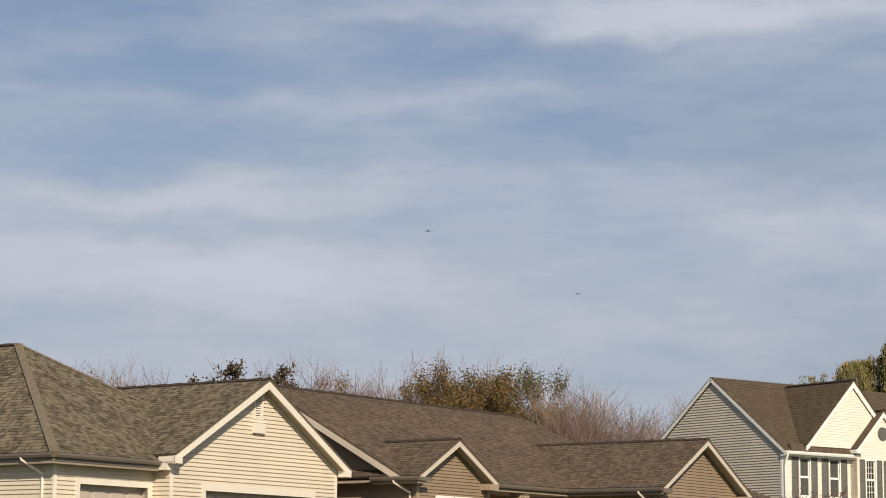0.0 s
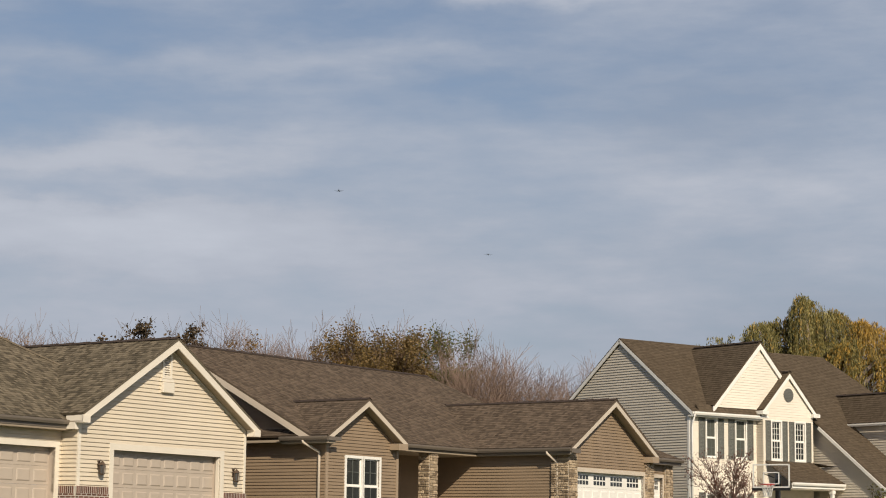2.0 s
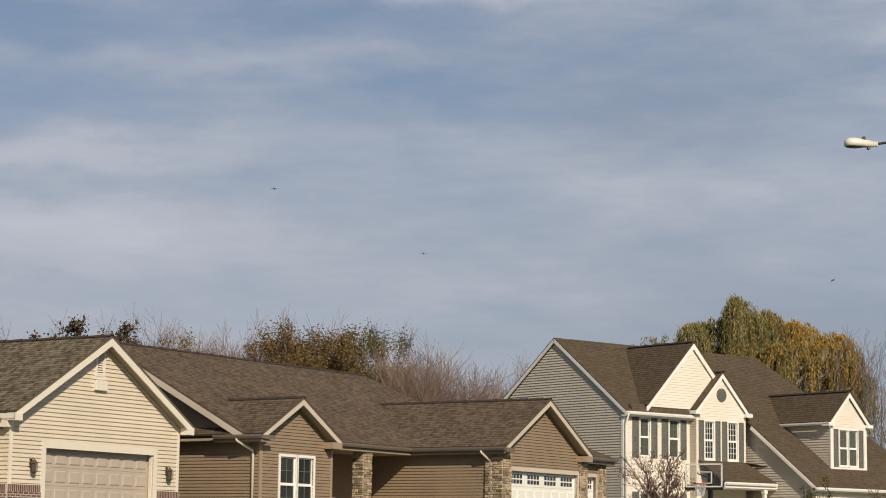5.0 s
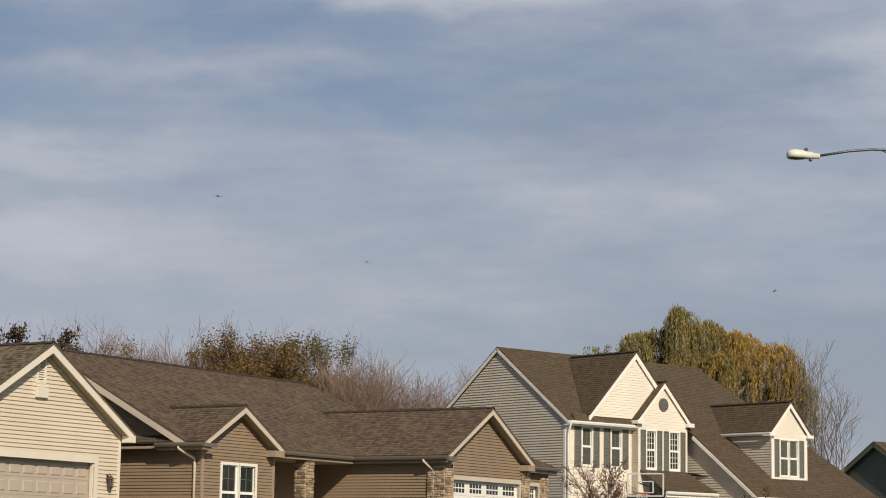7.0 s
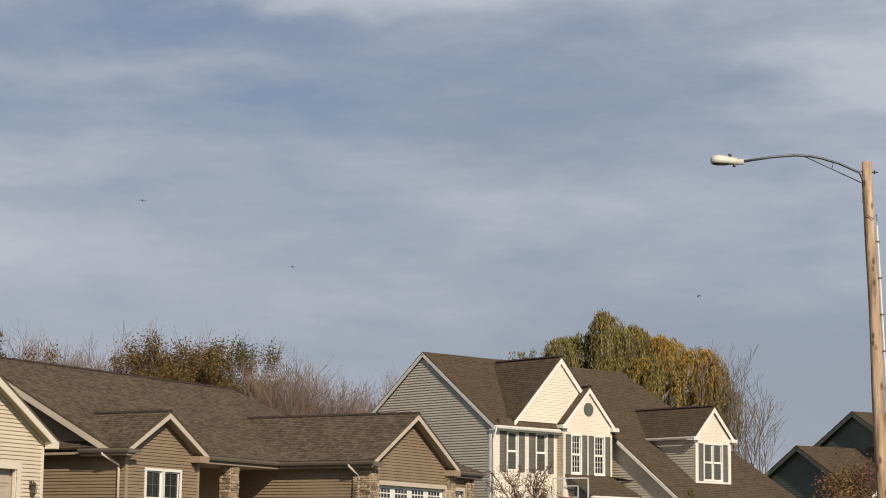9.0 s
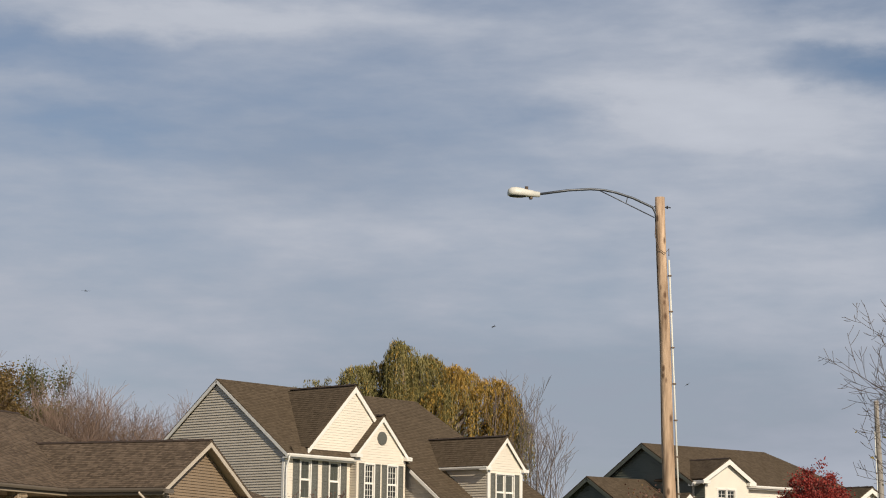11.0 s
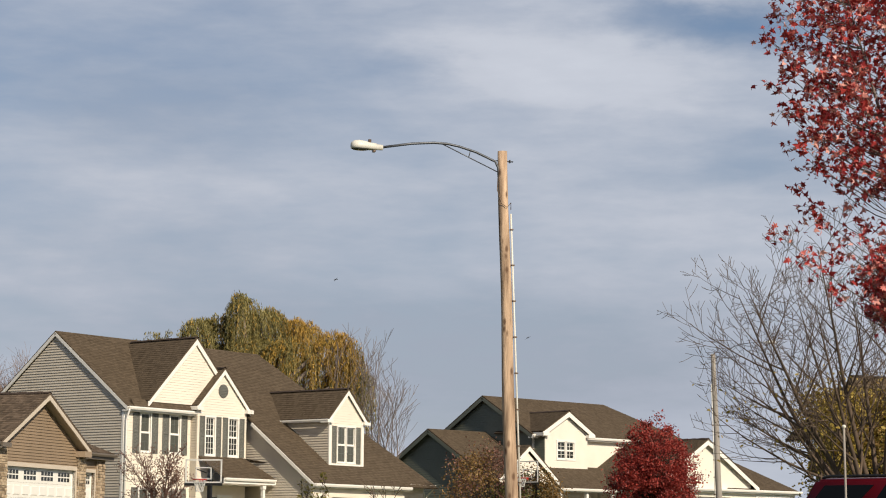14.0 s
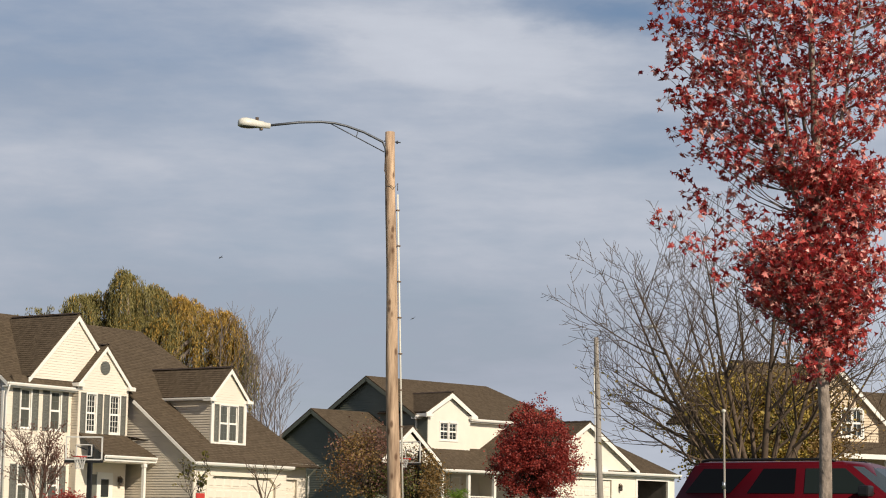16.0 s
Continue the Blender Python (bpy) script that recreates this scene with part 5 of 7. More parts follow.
for s in (-1, 1):
    bm = bmesh.new()
    box(bm, *sorted((ex + s * (eh - 0.55), ex + s * eh)), ey - 0.02, 0.1, ze - 0.12, ze + 0.06)
    part("eave_return", bm, WHITE, house_d)
# porch roof with posts and railing
roof_plane(house_d, [(-0.4, -2.6, 2.45), (9.2, -2.6, 2.45), (9.2, -0.3, 3.75), (-0.4, -0.3, 3.75)], SHINGLE_C, 0.07, (0, 1), "porch_roof")
bm = bmesh.new()
box(bm, -0.4, 9.2, -2.62, -2.56, 2.22, 2.40)
part("porch_fascia", bm, WHITE, house_d)
gutter(house_d, (-0.4, -2.63, 2.42), (9.2, -2.63, 2.42), WHITE, 0.14)
for x in (-0.25, 1.9, 4.05):
    bm = bmesh.new()
    box(bm, x - 0.09, x + 0.09, -2.5, -2.32, 0.0, 2.25)
    part("porch_post", bm, WHITE, house_d)
rail = new("porch_railing")
rail.parent = house_d
bm = bmesh.new()
box(bm, 2.0, 3.95, -2.45, -2.38, 0.92, 0.98)
box(bm, 2.0, 3.95, -2.45, -2.38, 0.18, 0.23)
part("rail", bm, WHITE, rail)
for k in range(14):
    bm = bmesh.new()
    box(bm, 2.06 + k * 0.138, 2.10 + k * 0.138, -2.43, -2.40, 0.2, 0.95)
    part("baluster", bm, WHITE, rail)
window(house_d, plane_at(0, 0.27, "front"), 3.35, 4.05, 0.75, 2.1, WHITE, (2, 2), 2, 0.10)
# steep small gable over the entry
gable_front(house_d, -3.1, 2.3, 2.85, 0.8, -2.9, -0.2, SHINGLE_C, WHITE, 0.24, ridge=False)
siding(house_d, plane_at(0, -2.7, "front"), [(-5.1, 2.6), (-1.1, 2.6), (-3.1, 4.3)], WHITE_VINYL, course=0.115, lap=0.009)
# garage wing
gx, gh, gy, gz_ = 8.51, 4.57, -5.8, 3.77 - GD
gable_front(house_d, gx, gh, gz_, sd, gy, 2.0, SHINGLE_C, WHITE, 0.26)
front_f = plane_at(0, gy + 0.3, "front")
siding(house_d, front_f, [(gx - 2.8, 0), (gx + 4.1, 0), (gx + 4.1, gz_ + 0.1), (gx, gz_ + sd * gh - 0.15), (gx - 2.8, gz_ + 0.85)], WHITE_VINYL, [(gx - 2.5, gx + 2.3, 0, 2.1)], course=0.115, lap=0.009)
garage_door(house_d, front_f, gx - 2.5, gx + 2.3, 2.1, WHITE_VINYL, 8, 4, deep=0.12)
bm = bmesh.new()
box(bm, gx - 4.5, 17.0, gy + 0.02, gy + 0.35, gz_ - 0.42, gz_ - 0.20)
part("fascia", bm, WHITE, house_d)
gutter(house_d, (gx - 4.5, gy, gz_ - 0.2), (17.0, gy, gz_ - 0.2), WHITE, 0.14)
roof_plane(house_d, [(gx + 2, gy + 0.1, gz_ - 0.22), (17.05, gy + 0.1, gz_ - 0.22), (14.6, gy + 4.3, gz_ + 2.0), (gx + 2, gy + 4.3, gz_ + 2.0)], SHINGLE_C, 0.07, (0, 1))
roof_plane(house_d, [(17.05, gy + 0.1, gz_ - 0.22), (17.05, gy + 8.0, gz_ - 0.22), (14.6, gy + 4.3, gz_ + 2.0)], SHINGLE_C, 0.07, (0, 1))
siding(house_d, front_f, [(gx + 4.1, 0), (16.8, 0), (16.8, gz_ - 0.3), (gx + 4.1, gz_ - 0.3)], WHITE_VINYL, [(13.2, 16.1, 0, 2.15)], course=0.115, lap=0.009)
boards(house_d, front_f, [(13.05, 13.2, 0, 2.15), (16.1, 16.25, 0, 2.15), (13.05, 16.25, 2.15, 2.3)], WHITE, "door_casing", 0.05)
# lining of the open bay; its dimness is painted as a dark wall colour
bm = bmesh.new()
box(bm, 13.2, 16.1, 3.0, 3.05, 0, 2.3, front_f)
box(bm, 13.15, 13.2, 0.1, 3.0, 0, 2.3, front_f)
box(bm, 16.1, 16.15, 0.1, 3.0, 0, 2.3, front_f)
box(bm, 13.15, 16.15, 0.1, 3.05, 2.3, 2.35, front_f)
part("garage_bay", bm, material("bay_shade_colour", (0.10, 0.09, 0.08), 0.9, vary=0.2), house_d, "open garage bay with shade put into its dark walls")
siding(house_d, plane_at(gx - 2.8, 0.3, "left"), [(0, 0), (-gy - 0.05, 0), (-gy - 0.05, gz_ + 0.8), (0, gz_ + 0.8)], WHITE_VINYL, course=0.135)
wall_lantern(house_d, front_f, gx + 3.0, 1.7)
# lower wing at the back corner
lw, ly, lz, lh = -4.27, 4.10, 6.78 - GD, 4.6
for s in (-1, 1):
    roof_plane(house_d, [(lw, ly + s * lh, lz - sd * lh), (0.4, ly + s * lh, lz - sd * lh), (0.4, ly, lz), (lw, ly, lz)], SHINGLE_C, 0.08, (0, 1))
    bm = bmesh.new()
    bar(bm, (lw + 0.02, ly + s * lh, lz - sd * lh - 0.07), (lw + 0.02, ly, lz - 0.07), 0.05, 0.2)
    part("rake_board", bm, SLATE, house_d)
siding(house_d, plane_at(lw + 0.3, ly + lh - 0.3, "left"), [(0, 0), (2 * lh - 0.6, 0), (2 * lh - 0.6, lz - sd * lh + 0.1), (lh - 0.3, lz - 0.15), (0, lz - sd * lh + 0.1)], SLATE, [(2.9, 3.7, 0.7, 2.1)], course=0.135)
window(house_d, plane_at(lw + 0.3, ly + lh - 0.3, "left"), 2.9, 3.7, 0.7, 2.1, SLATE, (1, 1), 2, 0.08)
siding(house_d, plane_at(lw + 0.3, ly - lh + 0.3, "front"), [(0, 0), (4.2, 0), (4.2, lz - sd * lh), (0, lz - sd * lh)], SLATE, course=0.135)
roof_plane(house_d, [(0, ly - lh - 0.02, lz - sd * lh + 0.2), (0.1, ly - lh, lz - sd * lh + 0.2), (0.1, ly, lz), (0, ly, lz)], SHINGLE_C, 0.05, (0, 1))

# ---------------------------------------------------------------- tan house behind the maple
house_e = thing("house", pose(50.25, 80.45, EYE + 0.8, 0, 0, 8), "tan house with a white-trimmed gable and a broad brown roof", "house", "houses on the street")
GE = 0.8
zp = 7.84 - GE
gable_front(house_e, 0, 3.0, zp - 0.85 * 3.0, 0.85, 0, 9, SHINGLE_C, WHITE, 0.26, SOFFIT)
TANWALL = material("tan_vinyl", (0.70, 0.575, 0.43), 0.6, vary=0.06, scale=0.8)
fe = plane_at(0, 0.35, "front")
siding(house_e, fe, [(-2.7, 0), (2.7, 0), (2.7, zp - 2.25), (0, zp - 0.2), (-2.7, zp - 2.25)], TANWALL, [(0.55, 1.75, zp - 3.3, zp - 2.1)], course=0.135)
for a, b in ((0.55, 1.12), (1.18, 1.75)):
    window(house_e, fe, a, b, zp - 3.3, zp - 2.1, WHITE, (2, 1), 2, 0.10)
roof_plane(house_e, [(-1.5, -1.6, 2.9), (6.5, -1.6, 2.9), (6.5, 0.3, 3.5), (-1.5, 0.3, 3.5)], SHINGLE_C, 0.07, (0, 1), "porch_roof")
bm = bmesh.new()
box(bm, -1.5, 6.5, -1.62, -1.55, 2.65, 2.86)
part("porch_fascia", bm, WHITE, house_e)
for x in (-1.3, 1.6, 4.5):
    bm = bmesh.new()
    box(bm, x, x + 0.18, -1.5, -1.32, 0, 2.66)
    part("porch_post", bm, WHITE, house_e)
roof_plane(house_e, [(2.2, 0.6, 3.4), (10, 0.6, 3.4), (10, 5, 6.2), (2.2, 5, 6.2)], SHINGLE_C, 0.07, (0, 1))
siding(house_e, plane_at(0, 1.0, "front"), [(3.2, 0), (10, 0), (10, 3.2), (3.2, 3.2)], TANWALL, course=0.135)
foundation(house_e, -0.4, 9.9, 1.2, 6.0)
foundation(house_e, -2.6, 2.6, 0.4, 1.2)
# broad hipped roof beside the gable
zh, yh, ry_ = 2.75, 0.3, 2.6
roof_plane(house_e, [(-4.8, yh, zh), (1.0, yh, zh), (1.0, ry_, 7.05), (-3.9, ry_, 7.05)], SHINGLE_C, 0.07, (0, 1))
roof_plane(house_e, [(-4.8, 2 * ry_ - yh, zh), (-4.8, yh, zh), (-3.9, ry_, 7.05)], SHINGLE_C, 0.07, (0, 1))
roof_plane(house_e, [(1.0, 2 * ry_ - yh, zh), (-4.8, 2 * ry_ - yh, zh), (-3.9, ry_, 7.05), (1.0, ry_, 7.05)], SHINGLE_C, 0.07, (0, 1))
ridge_cap(house_e, (-3.9, ry_, 7.05), (0.4, ry_, 7.05))
siding(house_e, plane_at(0, 0.7, "front"), [(-4.5, 0), (-2.7, 0), (-2.7, zh - 0.1), (-4.5, zh - 0.1)], TANWALL, course=0.135)
siding(house_e, plane_at(-4.5, 2 * ry_ - 0.7, "left"), [(0, 0), (2 * ry_ - 1.4, 0), (2 * ry_ - 1.4, zh - 0.1), (0, zh - 0.1)], TANWALL, course=0.135)
foundation(house_e, -4.4, -0.4, 0.8, 4.4)
gutter(house_e, (-4.8, yh, zh - 0.02), (-2.7, yh, zh - 0.02), WHITE, 0.13)

# ---------------------------------------------------------------- street lamps
def street_lamp(top, base_z, lamp_at, wood, radius, label, rise=0.0, arm=0.028, head_size=1.0):
    """A round pole that tapers and leans a little, with a curved bracket arm, its brace and a cobra-head lamp."""
    foot = Vector((top[0] + 0.25, top[1] - 0.05, base_z))
    t = thing("street_lamp", Matrix.Translation(foot), label, "street lamp", "street lamps")
    up = Vector(top) - foot
    bm = bmesh.new()
    pts = [up * (k / 14) + Vector((math.sin(k * 0.9) * 0.012, 0, 0)) for k in range(15)]
    tube(bm, pts, [radius * (1.42 - 0.42 * k / 14) for k in range(15)], 16)
    part("pole", bm, wood, t, smooth_label(wood))
    side = (Vector(lamp_at) - Vector(top))
    flat = Vector((side.x, side.y, 0))
    reach = flat.length
    flat.normalize()

    def at(f, dz):
        return up + flat * (reach * f) + Vector((0, 0, dz + rise * f))

    bm = bmesh.new()
    curve = [at(0.03, -0.60), at(0.035, -0.38), at(0.06, -0.24), at(0.22, -0.06), at(0.36, 0.04), at(0.46, 0.08), at(0.57, 0.08), at(0.75, 0.02), at(1.0, -0.12)]
    tube(bm, curve, arm, 8)
    part("bracket_arm", bm, ARM_STEEL, t)
    bm = bmesh.new()
    tube(bm, [at(0.045, -0.47), at(0.50, 0.07)], 0.012, 6)
    tube(bm, [at(0.28, -0.19), at(0.265, -0.03)], 0.010, 6)
    part("brace", bm, ARM_STEEL, t)
    bm = bmesh.new()
    tube(bm, [up + flat * 0.14 + Vector((0, 0, -0.22)), up - flat * 0.26 + Vector((0, 0, -0.22))], 0.014, 6)
    tube(bm, [up - flat * 0.17 + Vector((0, 0, -0.22)), up - flat * 0.19 + Vector((0, 0, -0.22))], 0.04, 8)
    part("through_bolt", bm, ARM_STEEL, t)
    # lamp head: rounded housing, dark lens below, photocell on top
    head = new("lamp_head")
    head.parent = t
    head.matrix_basis = Matrix.Translation(at(1.0, -0.14)) @ flat.to_track_quat("X", "Z").to_matrix().to_4x4() @ Matrix.Diagonal((head_size, head_size, head_size, 1))
    bm = bmesh.new()
    sect = [(-0.05, 0.050, 0.062), (0.09, 0.055, 0.068), (0.10, 0.085, 0.085), (0.27, 0.110, 0.098), (0.36, 0.140, 0.120), (0.50, 0.155, 0.135), (0.61, 0.135, 0.120), (0.67, 0.080, 0.080), (0.685, 0.030, 0.040)]
    rg = []
    for x, w, h in sect:
        rg.append([bm.verts.new((x, w * math.cos(a), max(-0.070, h * math.sin(a)) + 0.02)) for a in [2 * math.pi * k / 14 for k in range(14)]])
    for a, b in zip(rg, rg[1:]):
        for k in range(14):
            bm.faces.new((a[k], b[k], b[(k + 1) % 14], a[(k + 1) % 14])).smooth = True
    bm.faces.new(rg[0])
    bm.faces.new(rg[-1][::-1])
    part("housing", bm, LAMP_SHELL, head)
    bm = bmesh.new()
    bmesh.ops.create_uvsphere(bm, u_segments=14, v_segments=6, radius=1.0, matrix=Matrix.Translation((0.47, 0, -0.048)) @ Matrix.Diagonal((0.20, 0.13, 0.032, 1)))
    part("lens", bm, LENS, head)
    bm = bmesh.new()
    bmesh.ops.create_cone(bm, cap_ends=True, segments=10, radius1=0.035, radius2=0.04, depth=0.07, matrix=Matrix.Translation((0.25, 0, 0.145)))
    part("photocell", bm, DARK_METAL, head)
    bm = bmesh.new()
    box(bm, 0.12, 0.18, -0.05, 0.05, -0.10, -0.045)
    part("latch", soften(bm, 0.012), DARK_METAL, head)
    # cable and conduit on the pole
    across = Vector((-flat.y, flat.x, 0))
    if across.y > 0:
        across = -across
    bm = bmesh.new()
    tube(bm, [up * 0.84 - flat * 0.13 + across * 0.10, up * 0.45 - flat * 0.155 + across * 0.10, up * 0.0 - flat * 0.185 + across * 0.10], 0.022, 8)
    part("conduit", bm, LAMP_SHELL, t)
    for k in range(9):
        bm = bmesh.new()
        c = up * (0.80 - k * 0.09) - flat * (0.135 + 0.006 * k) + across * 0.10
        box(bm, c.x - 0.035, c.x + 0.035, c.y - 0.035, c.y + 0.035, c.z - 0.015, c.z + 0.015)
        part("strap", bm, DARK_METAL, t)
    bm = bmesh.new()
    tube(bm, [at(0.035, -0.5), up * 0.90 + flat * 0.16 + across * 0.04, up * 0.865 + flat * 0.10 + across * 0.12, up * 0.855 - flat * 0.02 + across * 0.16, up * 0.868 - flat * 0.13 + across * 0.12, up * 0.85 - flat * 0.13 + across * 0.10], 0.009, 5)
    part("cable", bm, DARK_METAL, t)
    return t


def smooth_label(mat):
    return "weathered round wooden pole" if mat is POLE_WOOD else "pale grey round pole"


street_lamp((15.45, 43.35, EYE + 8.92), 1.55, (12.55, 43.25, EYE + 8.72), POLE_WOOD, 0.108, "street lamp on a weathered wooden pole with curved arm")
street_lamp((38.67, 81.27, EYE + 8.46), 1.9, (40.7, 80.4, EYE + 8.95), POLE_GREY, 0.10, "street lamp on a grey pole farther along the street", 0.62, 0.016, 0.7)

# ---------------------------------------------------------------- trees
def tubes_mesh(name, lines, mat, parent, sides=4, label="", kind=""):
    """One mesh of many tapering branches; lines: (points, radii)."""
    verts, faces = [], []
    for pts, radii in lines:
        first = len(verts)
        for i, p in enumerate(pts):
            d = pts[min(i + 1, len(pts) - 1)] - pts[max(i - 1, 0)]
            s = d.cross(Vector((0.31, 0.87, 0.38)))
            if s.length < 1e-6:
                s = Vector((1, 0, 0))
            s.normalize()
            t = d.normalized().cross(s)
            for k in range(sides):
                a = 2 * math.pi * k / sides
                verts.append(p + (s * math.cos(a) + t * math.sin(a)) * radii[i])
        for i in range(len(pts) - 1):
            for k in range(sides):
                a, b = first + i * sides + k, first + i * sides + (k + 1) % sides
                faces.append((a, b, b + sides, a + sides))
    return mesh_from(name, verts, faces, mat, parent, label, kind, sides > 4)


def grow(rng, lines, tips, start, heading, length, radius, depth, forks, bend=0.25, lift=0.15, steps=4, thin=0.45, spread=0.75, least=0.004, ratio=(0.28, 0.52), twig_lift=None):
    """A limb that wanders and forks; every side branch is thinner and shorter than what bears it."""
    p, d = start.copy(), heading.normalized()
    pts, radii = [p.copy()], [radius]
    for i in range(steps):
        d = (d + Vector((rng.gauss(0, bend), rng.gauss(0, bend), rng.gauss(0, bend) * 0.6 + lift)) * (1.0 / steps * 1.6)).normalized()
        p = p + d * (length / steps)
        pts.append(p.copy())
        radii.append(max(least, radius * (1 - (1 - thin) * (i + 1) / steps)))
    lines.append((pts, radii))
    tips.append((pts[-1], d.copy(), depth))
    if depth <= 0:
        return
    n = forks[depth - 1]
    for k in range(n):
        f = 0.25 + 0.75 * (k + rng.random() * 0.8) / n
        i = min(int(f * steps), steps - 1)
        base = pts[i].lerp(pts[i + 1], f * steps - i)
        side = d.cross(Vector((rng.gauss(0, 1), rng.gauss(0, 1), rng.gauss(0, 1)))).normalized()
        hd = (d * (1 - spread * 0.45) + side * spread).normalized()
        grow(rng, lines, tips, base, hd, length * rng.uniform(*ratio) * (1.25 - 0.55 * f), max(least, radii[i] * 0.52), depth - 1, forks, bend, lift if twig_lift is None else twig_lift, max(2, steps - 1), thin, spread, least, ratio)


def fit_height(lines, tips, height):
    """Scales a grown tree so that nearly all of it stays under the given height."""
    zs = sorted(p.z for pts, radii in lines for p in pts)
    k = height * 1.03 / zs[-1]
    lines[:] = [([p * k for p in pts], radii) for pts, radii in lines]
    tips[:] = [(q * k, d, depth) for q, d, depth in tips]


def leaves_mesh(name, spots, mat, parent, size, rng, shape="oval", droop=0.35, label=""):
    """Leaves at the given spots, each a small folded blade of its own size and turn."""
    verts, faces = [], []
    if shape == "maple":
        outline = [(0, -0.5), (0.12, -0.29), (0.42, -0.38), (0.28, -0.08), (0.60, 0.18), (0.23, 0.14), (0.19, 0.32), (0, 0.68), (-0.19, 0.32), (-0.23, 0.14), (-0.60, 0.18), (-0.28, -0.08), (-0.42, -0.38), (-0.12, -0.29)]
    elif shape == "narrow":
        outline = [(0, -0.5), (0.10, 0.0), (0, 0.5), (-0.10, 0.0)]
    else:
        outline = [(0, -0.5), (0.28, -0.12), (0.22, 0.22), (0, 0.5), (-0.22, 0.22), (-0.28, -0.12)]
    for p in spots:
        s = size * rng.uniform(0.6, 1.2)
        a = Vector((rng.gauss(0, 1), rng.gauss(0, 1), rng.gauss(0, 0.7) - droop)).normalized()
        b = a.cross(Vector((rng.gauss(0, 1), rng.gauss(0, 1), rng.gauss(0, 1)))).normalized()
        n = a.cross(b)
        fold, curl = (rng.uniform(0.2, 1.1), rng.uniform(-0.9, 0.5)) if shape == "maple" else (rng.uniform(0.1, 0.55), 0.0)
        first = len(verts)
        for x, y in outline:
            verts.append(p + (b * x + a * y + n * (abs(x) * fold + y * y * curl)) * s)
        faces.append(tuple(range(first, first + len(outline))))
    return mesh_from(name, verts, faces, mat, parent, label, "stuff")


def on_ground(x, y):
    return Matrix.Translation((x, y, ground_z(x, y) - 0.03))


# bare thicket along the back of the lots: a few kinds, set in a row
def thicket_tree(seed, height, mat, stems, label, leaf=None, leaf_count=0, leaf_size=0.16, low=0.35, high=1.0, twigs=13):
    rng = random.Random(seed)
    t = thing("thicket_tree", Matrix(), label, "tree", "thicket behind the houses")
    lines, tips = [], []
    for s in range(stems):
        a = rng.uniform(0, 6.283)
        st = Vector((math.cos(a) * rng.uniform(0, 0.9), math.sin(a) * rng.uniform(0, 0.9), 0))
        hd = Vector((math.cos(a) * rng.uniform(0.02, 0.11), math.sin(a) * rng.uniform(0.02, 0.11), 1))
        h = height * rng.uniform(0.72, 1.0)
        grow(rng, lines, tips, st, hd, h, rng.uniform(0.026, 0.045), 2, (twigs, 22), 0.22, 0.10, 6, 0.22, 0.50 if twigs > 10 else 0.32, 0.006)
    fit_height(lines, tips, height)
    tubes_mesh("branchwork", lines, mat, t, 3, kind="stuff")
    if leaf:
        cand = [q for q, d, k in tips if height * low < q.z < height * high]
        sprays = [(rng.choice(cand), rng.uniform(0.10, 0.22) if leaf_count < 3000 else rng.uniform(0.12, 0.28)) for i in range(max(12, leaf_count // 75))]
        spots = []
        for i in range(leaf_count):
            q, r = rng.choice(sprays)
            spots.append(q + Vector((rng.gauss(0, r), rng.gauss(0, r), rng.gauss(0, r * 1.2) - 0.1)))
        leaves_mesh("foliage", spots, leaf, t, leaf_size, rng)
    return t


KINDS = [
    thicket_tree(11, 9.6, TWIG_PINK, 6, "tall leafless sapling with pinkish-grey upright twigs"),
    thicket_tree(12, 9.6, TWIG_PINK, 7, "tall leafless sapling with a few rusty leaves low down", RUST_LEAF, 700, 0.12, 0.76, 0.92),
    thicket_tree(13, 9.6, TWIG, 3, "sapling with clumps of dark dry leaves at the top", DARK_LEAF, 480, 0.17, 0.82, 0.98),
    thicket_tree(14, 9.6, TWIG_PINK, 5, "sapling thick with golden-brown autumn leaves", GOLDEN_BROWN, 15000, 0.115, 0.60, 0.94, 9),
    thicket_tree(15, 9.6, TWIG, 5, "sapling with dense olive-green foliage", DEEP_OLIVE, 19000, 0.115, 0.58, 0.96, 9),
    thicket_tree(16, 9.6, TWIG_PINK, 8, "low leafless brush of fine pinkish twigs"),
]
rng = random.Random(77)
row = []
x = -23.5
while x < 13.5:
    top = float(np.interp(x, (-23, -17, -15.7, -14.9, -13.8, -13.1, -11.7, -10.9, -9.9, -7.7, -4.3, -2.7, -1.4, -0.5, 1.3, 2.9, 4.2, 6.0, 7.4, 8.9, 10.3, 11.8, 13.5), (11.1, 11.2, 11.4, 10.5, 10.0, 10.8, 10.9, 11.3, 10.9, 11.0, 11.6, 11.4, 10.8, 11.4, 11.5, 11.1, 11.5, 11.2, 10.5, 10.2, 10.0, 9.7, 9.3)))
    if -12.2 < x < -7.4:
        kind = 2
    elif -0.4 < x < 2.6:
        kind = 3
    elif 3.0 <= x < 4.8:
        kind = 4
    elif x > 4.9:
        kind = rng.choice((5, 0, 0))
    else:
        kind = rng.choice((0, 1, 0, 1))
    row.append((kind, x, 105 + (rng.uniform(-2.5, -1.0) if kind == 3 else rng.uniform(-1.0, 2.5)), top))
    x += rng.uniform(0.55, 0.95) if kind in (3, 4) else rng.uniform(0.6, 1.1)
used = set()
